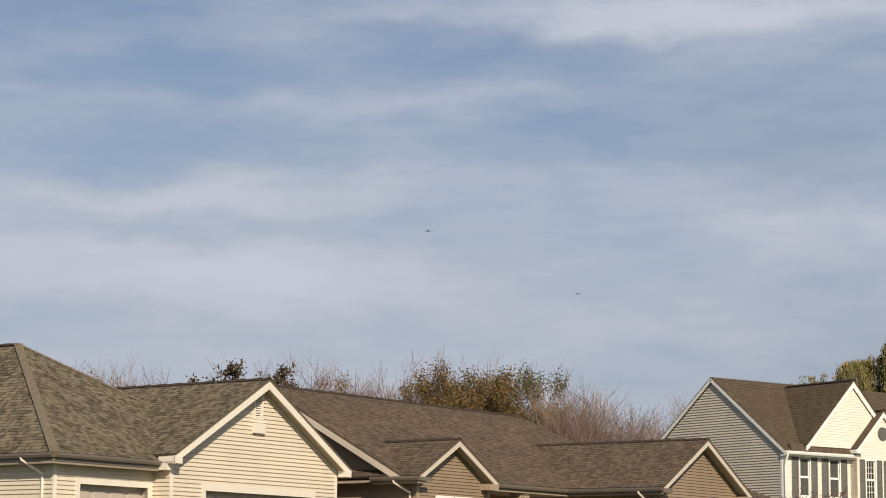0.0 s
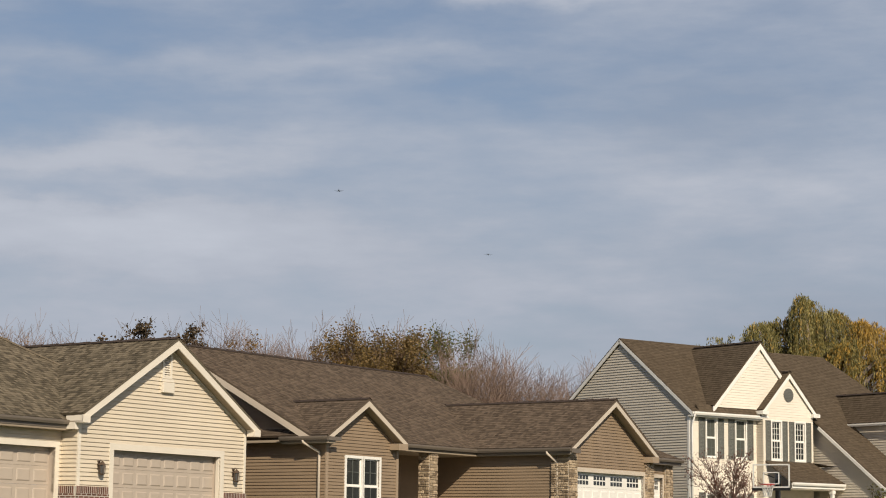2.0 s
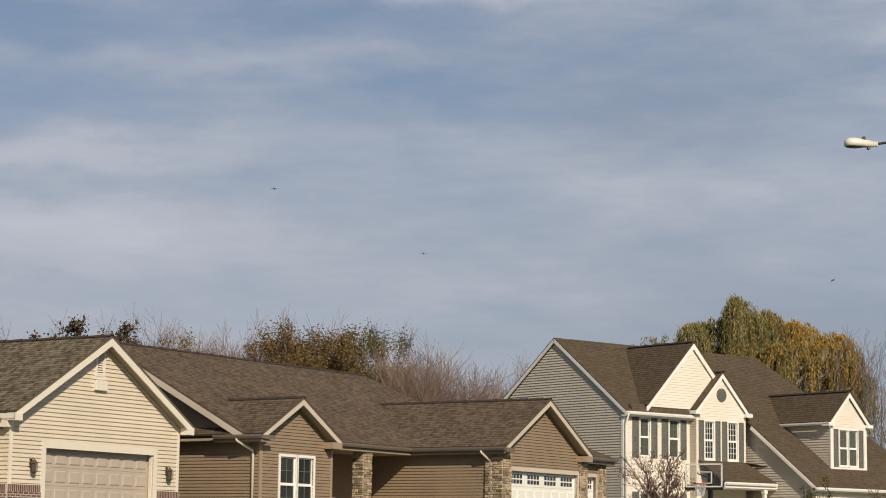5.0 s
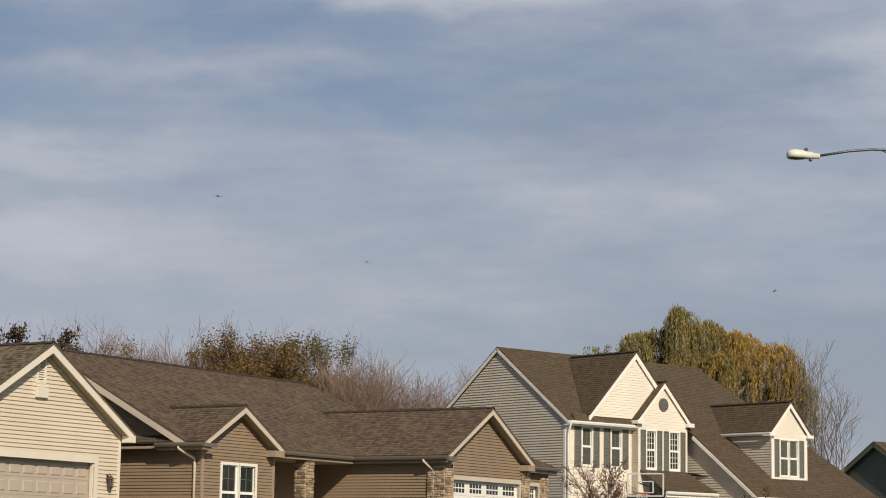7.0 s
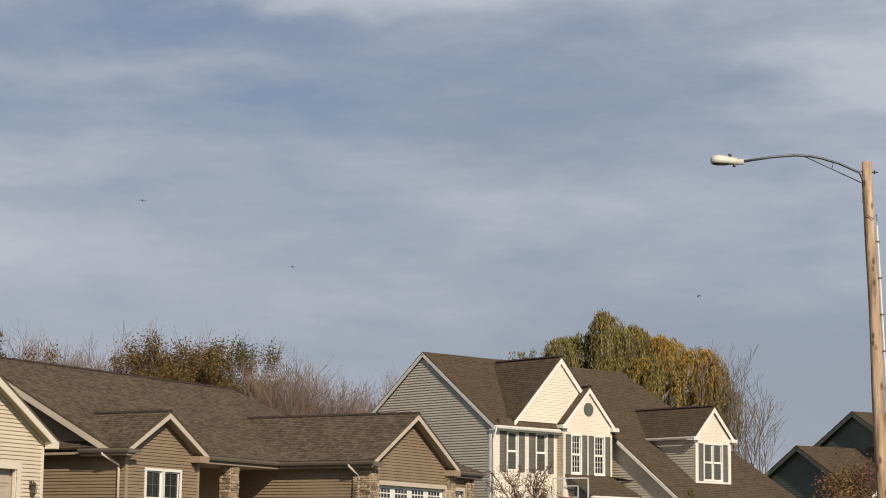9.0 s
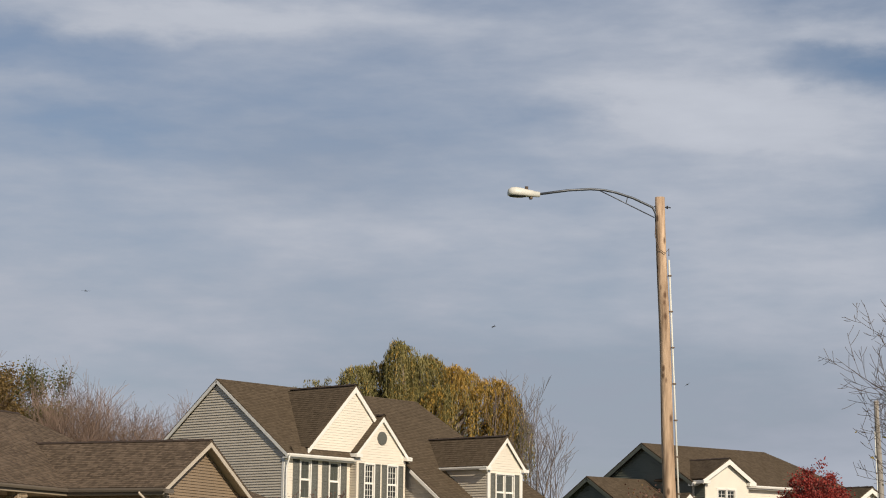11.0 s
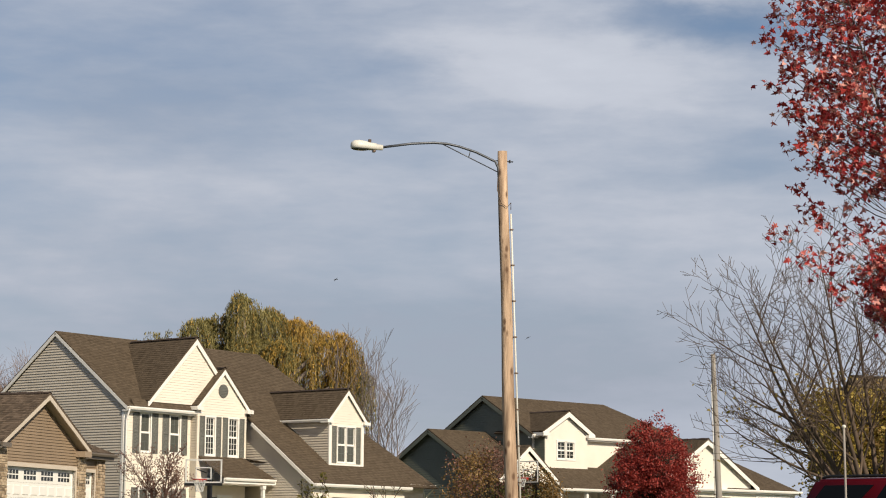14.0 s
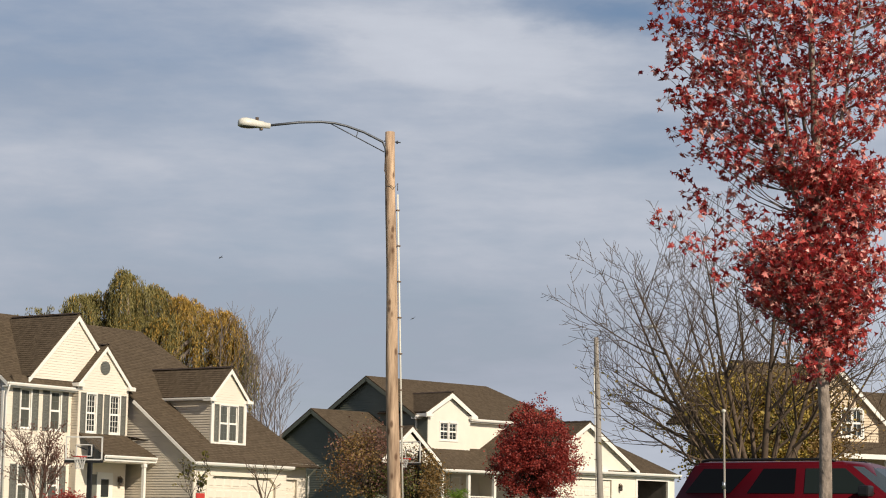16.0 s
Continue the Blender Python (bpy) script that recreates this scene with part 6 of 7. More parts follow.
for kind, x, y, top in row:
    base = ground_z(x, y) - 0.05
    s = (top + EYE - base) / 9.6 * rng.uniform(0.93, 1.05)
    m = Matrix.Translation((x, y, base)) @ pose(0, 0, 0, 0, 0, rng.uniform(0, 360))
    if kind in used:
        ob = copy_thing(KINDS[kind], m)
        ob.scale = (s, s, s)
    else:
        used.add(kind)
        KINDS[kind].matrix_basis = m @ Matrix.Diagonal((s, s, s, 1))


# weeping willow behind the two-storey house
def willow(x, y, label):
    rng = random.Random(21)
    base = ground_z(x, y) - 0.05
    t = thing("willow_tree", Matrix.Translation((x, y, base)), label, "tree")
    H = EYE - base
    # domes of the crown: sideways, top, reach, strands, turning gold
    lobes = [(-6.6, 10.7, 0.5, 26, 0), (-5.5, 10.95, 0.6, 40, 0), (-4.5, 11.05, 0.6, 50, 0), (-3.5, 11.7, 0.8, 90, 0), (-2.7, 12.05, 0.9, 120, 0), (-1.9, 12.1, 0.8, 110, 0),
             (-1.05, 13.2, 0.75, 150, 0), (-0.5, 12.6, 0.8, 110, 0), (0.4, 12.6, 0.9, 140, 0), (1.05, 12.75, 0.75, 130, 1), (2.3, 12.15, 0.8, 140, 2), (2.95, 12.0, 0.8, 130, 2),
             (3.7, 11.4, 0.9, 130, 2), (4.4, 11.1, 0.7, 110, 2), (4.9, 10.2, 0.6, 80, 1), (5.2, 9.3, 0.5, 60, 0), (-2.2, 10.9, 1.6, 150, 0), (-0.2, 11.2, 1.7, 170, 0),
             (1.6, 11.0, 1.7, 170, 1), (3.2, 10.3, 1.6, 160, 2), (4.4, 9.4, 1.2, 110, 1)]
    lines, tips = [], []
    trunk = [Vector((0, 0, 0)), Vector((0.1, 0, 2)), Vector((0.0, 0.1, 4.2)), Vector((0.2, 0, 6.0))]
    lines.append((trunk, [0.55, 0.45, 0.40, 0.3]))
    spots, hang = ([], []), []
    for lx, lz, r, count, gold in lobes:
        c = Vector((lx, rng.uniform(-1.8, 0.8), lz - 0.25 + H))
        lines.append(([trunk[2], trunk[2].lerp(c, 0.5) + Vector((0, 0, 0.9)), c - Vector((0, 0, 0.3))], [0.22, 0.13, 0.03]))
        for k in range(int(count * 0.8)):
            if k % 5 == 0:
                a0, push = rng.uniform(0, 6.283), rng.uniform(0.15, 1.0)
                long_ = rng.randint(8, 25)
                drop = rng.uniform(0.0, 0.5)
            a = a0 + rng.gauss(0, 0.24)
            out = Vector((math.cos(a), math.sin(a), 0))
            p = c + out * r * push * rng.uniform(0.15, 0.5) - Vector((0, 0, drop + push * push * 0.25))
            v = out * push * r * 0.95 + Vector((0, 0, 0.42 * (1 - drop)))
            turned = 1 if rng.random() < (0.10, 0.45, 0.90)[gold] else 0
            pts = [p.copy()]
            n = max(7, long_ + rng.randint(-4, 4))
            for i in range(n):
                v = v * 0.80 + Vector((rng.gauss(0, 0.06), rng.gauss(0, 0.06), -0.30)) * 0.45
                p = p + v.normalized() * 0.15
                pts.append(p.copy())
                for q in range(2):
                    spots[turned].append(p + Vector((rng.gauss(0, 0.05), rng.gauss(0, 0.05), rng.gauss(0, 0.06))))
            hang.append((pts[::4] + [pts[-1]], [0.005] * (len(pts[::4]) + 1)))
    tubes_mesh("trunk", lines, BARK, t, 8)
    tubes_mesh("twig_curtain", hang, WILLOW_GREEN, t, 3, kind="stuff")
    leaves_mesh("green_foliage", spots[0], WILLOW_GREEN, t, 0.23, rng, "narrow", 2.3)
    leaves_mesh("golden_foliage", spots[1], WILLOW_GOLD, t, 0.23, rng, "narrow", 2.3)
    return t


willow(23.9, 105.2, "weeping willow, green turning gold, hanging in long strands")


def bare_tree(x, y, height, seed, mat, label, stems=1, spread=0.6, forks=(7, 7, 6), trunk=0.16, first=0.22, lean=0.5, least=0.008, depth=3, sides=5, leafs=0, leaf_mat=None, leaf_size=0.1, leaf_low=0.2, name="bare_tree", group="", lift=0.14):
    rng = random.Random(seed)
    t = thing(name, on_ground(x, y), label, "tree", group)
    lines, tips = [], []
    h0 = height * first
    main = [Vector((0, 0, 0)), Vector((0.03, 0.02, h0 * 0.5)), Vector((0, 0, h0))]
    if first > 0.02:
        lines.append((main, [trunk * 1.25, trunk, trunk * 0.92]))
    for k in range(stems):
        a = 6.283 * (k + rng.uniform(0, 0.5)) / stems
        u = rng.uniform(0.1, 1.0) if stems > 9 else 0.0
        ln = lean * u if stems > 9 else lean
        hd = Vector((math.cos(a) * ln, math.sin(a) * ln, 1))
        grow(rng, lines, tips, Vector((0, 0, h0 * rng.uniform(0.75, 1.0))), hd, (height - h0) * rng.uniform(0.75, 1.0) if stems <= 9 else (height - h0) * (1.0 - 0.15 * u) * rng.uniform(0.9, 1.0), trunk * rng.uniform(0.5, 0.7), depth, forks, 0.17, lift, 6, 0.15, spread, least)
    fit_height(lines, tips, height)
    tubes_mesh("branchwork", lines, mat, t, sides, kind="stuff")
    if leafs:
        cand = [q for q, d, k in tips if q.z > height * leaf_low and k < depth]
        leaves_mesh("foliage", [rng.choice(cand) + Vector((rng.gauss(0, 0.12), rng.gauss(0, 0.12), rng.gauss(0, 0.12) - 0.05)) for i in range(leafs)], leaf_mat, t, leaf_size, rng)
    return t


# tall leafless trees past the two-storey house
for i, (x, y, h) in enumerate(((27.9, 102.0, 10.4), (29.3, 100.5, 9.9), (30.4, 101.5, 8.6))):
    bare_tree(x, y, h, 31 + i, TWIG_GREY, "slender leafless tree with upright grey twigs", 3, 0.42, (7, 9), 0.075, 0.3, 0.20, 0.008, 2, 4, group="leafless trees behind the houses")
# spreading leafless tree in front of the tan house
def spreading_tree(x, y, height, seed, label):
    """A short bole that breaks into wide limbs, which curve upwards and carry fine upswept twigs."""
    rng = random.Random(seed)
    t = thing("bare_tree", on_ground(x, y), label, "tree")
    away = Vector((x, y, 0)).normalized()
    left = Vector((-away.y, away.x, 0))
    lines, tips = [], []
    bole = height * 0.10
    lines.append(([Vector((0, 0, 0)), Vector((0.04, 0.02, bole * 0.6)), Vector((0, 0, bole * 1.4))], [0.24, 0.20, 0.15]))
    for lean, deep, share in ((0.88, 0.1, 1.0), (0.66, -0.35, 1.0), (0.50, 0.45, 1.0), (0.28, -0.2, 1.05), (0.10, 0.4, 1.05), (-0.06, -0.3, 1.05), (-0.24, 0.25, 1.0), (-0.45, -0.3, 0.95),
                              (-0.70, 0.3, 0.9), (1.2, -0.3, 0.66), (1.0, 0.5, 0.78), (-1.0, -0.1, 0.75), (1.5, 0.1, 0.50), (0.4, -0.6, 0.9)):
        start = Vector((0, 0, bole * rng.uniform(0.5, 1.3)))
        heading = left * lean + away * deep + Vector((0, 0, 1))
        grow(rng, lines, tips, start, heading, (height - bole) * share * math.sqrt(1 + 0.3 * lean * lean), 0.125 * rng.uniform(0.75, 1.0) * share, 3, (4, 6, 9), 0.13, 0.38, 7, 0.10, 0.74, 0.0062, (0.30, 0.50), 0.22)
    fit_height(lines, tips, height)
    tubes_mesh("branchwork", lines, TWIG, t, 5, kind="stuff")
    cand = [q for q, d, k in tips if 0.1 * height < q.z < 0.5 * height and k < 2]
    leaves_mesh("foliage", [rng.choice(cand) + Vector((rng.gauss(0, 0.1), rng.gauss(0, 0.1), -0.05)) for i in range(240)], GOLD_LEAF, t, 0.13, rng)
    return t


spreading_tree(29.95, 52.0, 10.8, 51, "spreading leafless tree with fine dark twigs and few yellow leaves")


def round_tree(name, x, y, z0, z1, radius, seed, mats, count, size, label, trunk=0.09, bark=BARK, clumps=60, squash=1.0, ragged=0.25, group="", clump=(0.16, 0.34), pear=0.0):
    """A rounded crown of many leaf clumps on limbs, with gaps and an uneven edge."""
    rng = random.Random(seed)
    t = thing(name, on_ground(x, y), label, "shrub" if name == "shrub" else "tree", group)
    g = ground_z(x, y) - 0.03
    a0, a1 = z0 - g, z1 - g
    c = Vector((0, 0, (a0 + a1) / 2))
    lines = [([Vector((0, 0, 0)), Vector((0.02, 0.01, a0)), c], [trunk, trunk * 0.85, trunk * 0.5])]
    groups = [[] for m in mats]
    for k in range(clumps):
        u, v, w = rng.gauss(0, 1), rng.gauss(0, 1), rng.gauss(0, 1)
        d = Vector((u, v, w)).normalized()
        f = rng.uniform(0.35, 1.0) ** 0.6 * rng.uniform(1 - ragged, 1.0 + ragged * 0.3)
        p = c + Vector((d.x * radius, d.y * radius, d.z * (a1 - a0) / 2)) * f
        slim = 1 - pear * (p.z - a0) / (a1 - a0)
        p.x, p.y = p.x * slim * (1 + pear * 0.35), p.y * slim * (1 + pear * 0.35)
        lines.append(([Vector((0, 0, a0 * 0.9 + 0.1)), c.lerp(p, 0.45) - Vector((0, 0, 0.1)), p], [trunk * 0.4, trunk * 0.18, 0.006]))
        m = rng.randrange(len(mats)) if rng.random() < 0.35 else (0 if len(mats) == 1 or p.x < 0.0 else len(mats) - 1)
        r = radius * rng.uniform(*clump)
        for i in range(count // clumps):
            groups[m].append(p + Vector((rng.gauss(0, r), rng.gauss(0, r), rng.gauss(0, r * 0.8))) * 0.62)
    tubes_mesh("branchwork", lines, bark, t, 5, kind="stuff")
    for m, sp in zip(mats, groups):
        if sp:
            leaves_mesh("foliage", sp, m, t, size, rng)
    return t


round_tree("red_tree", 42.4, 96.1, EYE + 1.1, EYE + 6.6, 2.7, 61, [DEEP_RED], 26000, 0.12, "small round tree with dense deep-red autumn leaves", 0.11, LIMB_DARK, 300, ragged=0.16, clump=(0.08, 0.15), pear=0.5)
round_tree("golden_tree", 38.15, 65.9, EYE - 0.2, EYE + 6.5, 3.05, 62, [GOLD_LEAF, OLIVE_LEAF, RUST_LEAF], 48000, 0.15, "rounded tree with thinning golden-brown leaves", 0.12, LIMB_DARK, 160)
round_tree("crabapple_tree", 32.3, 92.4, EYE + 1.2, EYE + 4.9, 2.2, 63, [RUST_LEAF, DULL_LEAF], 7000, 0.12, "small tree with thin rust-brown leaves", 0.07, LIMB_DARK, 60)
round_tree("green_shrub", 34.1, 91.6, EYE + 0.4, EYE + 3.9, 1.8, 64, [DEEP_OLIVE, RUST_LEAF], 7000, 0.12, "rounded olive-green shrub beside the slate house", 0.06, LIMB_DARK, 60)
bare_tree(14.62, 80.55, 3.8, 71, RED_TWIG, "small ornamental tree nearly bare, reddish twigs", 7, 0.5, (8, 9), 0.05, 0.16, 0.36, 0.008, 2, 4, 2400, DULL_LEAF, 0.08, 0.2, "ornamental_tree")
round_tree("burgundy_shrub", 15.3, 77.6, 1.5, EYE + 1.18, 1.15, 65, [DEEP_RED], 5200, 0.09, "low burgundy shrub in front of the house", 0.04, LIMB_DARK, 40)
round_tree("flowering_mum", 17.6, 78.2, 1.7, EYE + 0.98, 0.55, 66, [RUST_LEAF], 500, 0.09, "rust-coloured potted mums by the porch", 0.03, LIMB_DARK, 24)
bare_tree(20.75, 80.4, 2.75, 72, LIMB_DARK, "young tree with sparse dark leaves by the garage", 4, 0.5, (4, 5), 0.035, 0.3, 0.4, 0.008, 2, 4, 150, OLIVE_LEAF, 0.17, 0.45, "young_tree")
bare_tree(23.1, 78.7, 2.6, 73, TWIG, "young leafless tree before the garage door", 4, 0.5, (3, 3), 0.055, 0.35, 0.55, 0.010, 2, 5, 0, None, 0.1, 0.2, "young_tree")


# red maple close to the camera
def maple(x, y):
    rng = random.Random(81)
    base = ground_z(x, y) - 0.03
    t = thing("maple_tree", Matrix.Translation((x, y, base)), "young maple with a grey trunk and bright red autumn leaves", "tree")
    up = EYE - base
    away = Vector((x, y, 0)).normalized()
    left = Vector((-away.y, away.x, 0))
    trunk = []
    for k in range(13):
        f = k / 12
        trunk.append(left * (0.16 * f + 0.02 * math.sin(k * 1.7)) + away * 0.02 * math.cos(k * 2.1) + Vector((0, 0, f * (7.9 + up))))
    radii = [0.078 - 0.068 * (k / 12) for k in range(13)]
    bm = bmesh.new()
    tube(bm, trunk, radii, 12)
    part("trunk", bm, BARK, t)

    def envelope(z, toward_left):
        r = float(np.interp(z, (1.6, 1.75, 2.0, 2.3, 2.42, 2.75, 3.05, 3.2, 3.65, 3.84, 3.98, 4.15, 4.5, 4.8, 5.8, 6.6, 7.6), (0.14, 0.18, 0.22, 0.34, 0.70, 0.90, 0.80, 0.26, 0.26, 0.45, 1.35, 1.56, 1.64, 1.70, 1.76, 1.45, 0.5)))
        r2 = float(np.interp(z, (1.6, 1.9, 2.4, 2.8, 3.1, 3.4, 3.8, 4.15, 4.6, 5.5, 6.4, 7.6), (0.16, 0.32, 0.66, 0.74, 0.50, 0.75, 0.85, 0.50, 0.95, 1.3, 1.2, 0.4)))
        return r * toward_left + r2 * (1 - toward_left)

    def on_trunk(z):
        f = min(11.999, max(0.0, (z + up) / (7.9 + up) * 12))
        return trunk[int(f)].lerp(trunk[int(f) + 1], f - int(f))

    # leaders that part from the stem and climb beside it
    stems = [on_trunk(1.5 + 0.12 * k) for k in range(52)]
    lines, spots = [], []
    for z0, sway, deep, z1 in ((2.5, 0.62, 0.1, 6.6), (2.9, 0.95, -0.35, 6.2), (2.8, -0.38, 0.3, 6.8), (3.2, -0.55, -0.2, 6.2), (3.1, 0.3, 0.75, 6.4), (3.3, 0.1, -0.75, 6.4)):
        a, pts = on_trunk(z0), []
        for k in range(15):
            f = k / 14
            pts.append(a + (left * sway + away * deep) * f ** 0.85 + Vector((rng.gauss(0, 0.012), rng.gauss(0, 0.012), (z1 - z0) * f)))
        lines.append((pts, [0.030 - 0.025 * k / 14 for k in range(15)]))
        stems += pts[2:]
    # sprays of leaves, kept apart so that sky shows between them
    sprays, tries = [], 0
    while len(sprays) < 560 and tries < 14000:
        tries += 1
        z = rng.uniform(1.68, 7.4)
        a = rng.uniform(0, 6.283)
        reach = envelope(z, 0.5 + 0.5 * math.cos(a)) * math.sqrt(rng.uniform(0.02, 1.0))
        q = on_trunk(z) + (left * math.cos(a) + away * 0.72 * math.sin(a)) * reach
        gap = 0.165 if z < 3.9 else 0.30
        if all((q - o).length > gap for o, n in sprays):
            sprays.append((q, 23 if z < 3.9 else rng.randint(14, 36)))
    for sway, z in ((1.62, 3.33), (1.26, 3.48), (1.14, 3.34), (1.30, 3.63), (1.38, 3.02), (1.22, 2.94), (0.9, 3.64), (0.78, 3.26), (1.05, 3.12), (1.42, 3.82), (0.62, 3.42)):
        sprays.append((on_trunk(z) + left * sway - away * rng.uniform(-0.2, 0.3), 20))
    for q, count in sprays:
        best = min(stems, key=lambda o: (q - o).length + 2.0 * max(0.0, o.z - q.z + 0.62 * math.hypot(q.x - o.x, q.y - o.y)))
        bow = Vector((0, 0, -0.10 * (q - best).length))
        pts = [best.lerp(q, k / 5) + bow * math.sin(k / 5 * 3.14) + Vector((rng.gauss(0, 0.012), rng.gauss(0, 0.012), 0)) for k in range(6)]
        thick = 0.004 + 0.0035 * (q - best).length
        lines.append((pts, [max(0.0025, thick * (1 - 0.8 * k / 5)) for k in range(6)]))
        for m in range(count):
            base_ = pts[rng.choice((4, 4, 5, 5, 5))]
            e = base_ + Vector((rng.gauss(0, 0.075), rng.gauss(0, 0.075), rng.gauss(0, 0.055)))
            spots.append(e)
            if m % 3 == 0:
                lines.append(([base_, base_.lerp(e, 0.5) + Vector((0, 0, 0.01)), e], [0.0025, 0.002, 0.0015]))
    tubes_mesh("branchwork", lines, TWIG_GREY, t, 5, kind="stuff")
    leaves_mesh("foliage", spots, RED_LEAF, t, 0.076, rng, "maple", 0.5, "bright red lobed leaves")
    return t


maple(11.57, 18.71)

# ---------------------------------------------------------------- vehicles
CAR_RED = material("dark_red_paint", (0.115, 0.005, 0.011), 0.28, 0.1, vary=0.06, scale=2.0)
CAR_SILVER = material("grey_blue_paint", (0.40, 0.46, 0.50), 0.3, 0.2, vary=0.06, scale=2.0)
CAR_GLASS = glass_material("tinted_glass", (0.006, 0.007, 0.009), 0.05)
CAR_GLASS.node_tree.nodes["Principled BSDF"].inputs["Specular IOR Level"].default_value = 0.12
CAR_CLEAR = glass_material("clear_car_glass", (0.022, 0.030, 0.027), 0.05)
CAR_CLEAR.node_tree.nodes["Principled BSDF"].inputs["Specular IOR Level"].default_value = 0.2
TYRE = material("tyre_rubber", (0.018, 0.018, 0.019), 0.85, vary=0.2, scale=9.0, bump=0.2)
CHROME = material("bright_metal", (0.6, 0.6, 0.6), 0.2, 1.0, vary=0.05)
LAMP_RED = glass_material("red_lens", (0.35, 0.01, 0.01), 0.15)


def car(name, m, paint, label, length, width, belt, roof, hood, rear_top, front_top, rear_belt, front_belt, side_windows, rack=False):
    """A car: lower body with a rounded side profile, tapering cabin, glass set on it, wheels, lamps, mirrors."""
    c = thing(name, m, label, "car")
    L, W = length / 2, width / 2
    bm = bmesh.new()
    prof = [(-L, 0.38), (-L + 0.04, 0.30), (L - 0.15, 0.28), (L, 0.42), (L, hood - 0.22), (L - 0.10, hood - 0.06), (front_belt + 0.15, hood + 0.03), (front_belt, belt), (rear_belt, belt), (-L + 0.02, belt - 0.10), (-L - 0.01, 0.62)]
    a = [bm.verts.new((x, -W, z)) for x, z in prof]
    b = [bm.verts.new((x, W, z)) for x, z in prof]
    bm.faces.new(a)
    bm.faces.new(b[::-1])
    for i in range(len(prof)):
        j = (i + 1) % len(prof)
        bm.faces.new((a[j], a[i], b[i], b[j]))
    bmesh.ops.recalc_face_normals(bm, faces=bm.faces)
    bmesh.ops.bevel(bm, geom=list(bm.edges), offset=0.05, segments=3, affect="EDGES")
    for f in bm.faces:
        f.smooth = True
    part("body", bm, paint, c)
    wb, wr = W - 0.04, W - 0.15
    bm = bmesh.new()
    low = [(rear_belt, -wb), (front_belt, -wb), (front_belt + 0.04, 0), (front_belt, wb), (rear_belt, wb), (rear_belt - 0.04, 0)]
    high = [(rear_top, -wr), (front_top, -wr), (front_top + 0.06, 0), (front_top, wr), (rear_top, wr), (rear_top - 0.06, 0)]
    a = [bm.verts.new((x, y, belt - 0.03)) for x, y in low]
    b = [bm.verts.new((x, y, roof)) for x, y in high]
    for i in range(6):
        bm.faces.new((a[i], a[(i + 1) % 6], b[(i + 1) % 6], b[i]))
    mid = [bm.verts.new((x * 0.9 + (rear_top + front_top) * 0.05, y * 0.7, roof + 0.035)) for x, y in high]
    for i in range(6):
        bm.faces.new((b[i], b[(i + 1) % 6], mid[(i + 1) % 6], mid[i]))
    bm.faces.new(mid)
    bmesh.ops.bevel(bm, geom=[e for e in bm.edges], offset=0.035, segments=2, affect="EDGES")
    for f in bm.faces:
        f.smooth = True
    part("cabin", bm, paint, c)

    def on_side(x, z, s, out):
        f = (z - belt + 0.03) / (roof - belt + 0.03)
        return Vector((x, s * (wb + (wr - wb) * f + out), z))

    for s in (-1, 1):
        for pts, mat in side_windows:
            bm = bmesh.new()
            v = [bm.verts.new(on_side(x, z, s, 0.006)) for x, z in pts]
            w = [bm.verts.new(on_side(x, z, s, -0.03)) for x, z in pts]
            bm.faces.new(v if s < 0 else v[::-1])
            for i in range(len(v)):
                bm.faces.new((v[i], w[i], w[(i + 1) % len(v)], v[(i + 1) % len(v)]))
            bmesh.ops.recalc_face_normals(bm, faces=bm.faces)
            part("side_window", bm, mat, c)
        bm = bmesh.new()
        box(bm, front_belt - 0.42, front_belt - 0.24, *sorted((s * (W - 0.02), s * (W + 0.20))), belt + 0.0, belt + 0.17)
        part("mirror", soften(bm, 0.035), BLACK, c)
        if rack:
            bm = bmesh.new()
            tube(bm, [(rear_top + 0.1, s * (wr - 0.06), roof + 0.03), (rear_top + 0.2, s * (wr - 0.06), roof + 0.055), (front_top - 0.35, s * (wr - 0.06), roof + 0.055), (front_top - 0.2, s * (wr - 0.06), roof + 0.03)], 0.022, 8)
            part("roof_rail", bm, BLACK, c)
        for x in (-L + 0.95, L - 0.95):
            wheel = new("wheel")
            wheel.parent = c
            wheel.matrix_basis = pose(x, s * (W - 0.10), 0.35, 90, 0, 0)
            bm = bmesh.new()
            bmesh.ops.create_cone(bm, cap_ends=True, segments=28, radius1=0.35, radius2=0.35, depth=0.23)
            bmesh.ops.bevel(bm, geom=list(bm.edges), offset=0.03, segments=2, affect="EDGES")
            part("tyre", bm, TYRE, wheel)
            bm = bmesh.new()
            bmesh.ops.create_cone(bm, cap_ends=True, segments=20, radius1=0.21, radius2=0.21, depth=0.245)
            part("rim", bm, CHROME, wheel)
        bm = bmesh.new()
        box(bm, -L - 0.012, -L + 0.10, *sorted((s * (W - 0.18), s * (W - 0.012))), belt - 0.42, belt - 0.06)
        part("tail_light", soften(bm, 0.02), LAMP_RED, c)
        bm = bmesh.new()
        box(bm, L - 0.16, L + 0.02, *sorted((s * (W - 0.45), s * (W - 0.03))), hood - 0.30, hood - 0.12)
        part("headlight", soften(bm, 0.02), CAR_CLEAR, c)
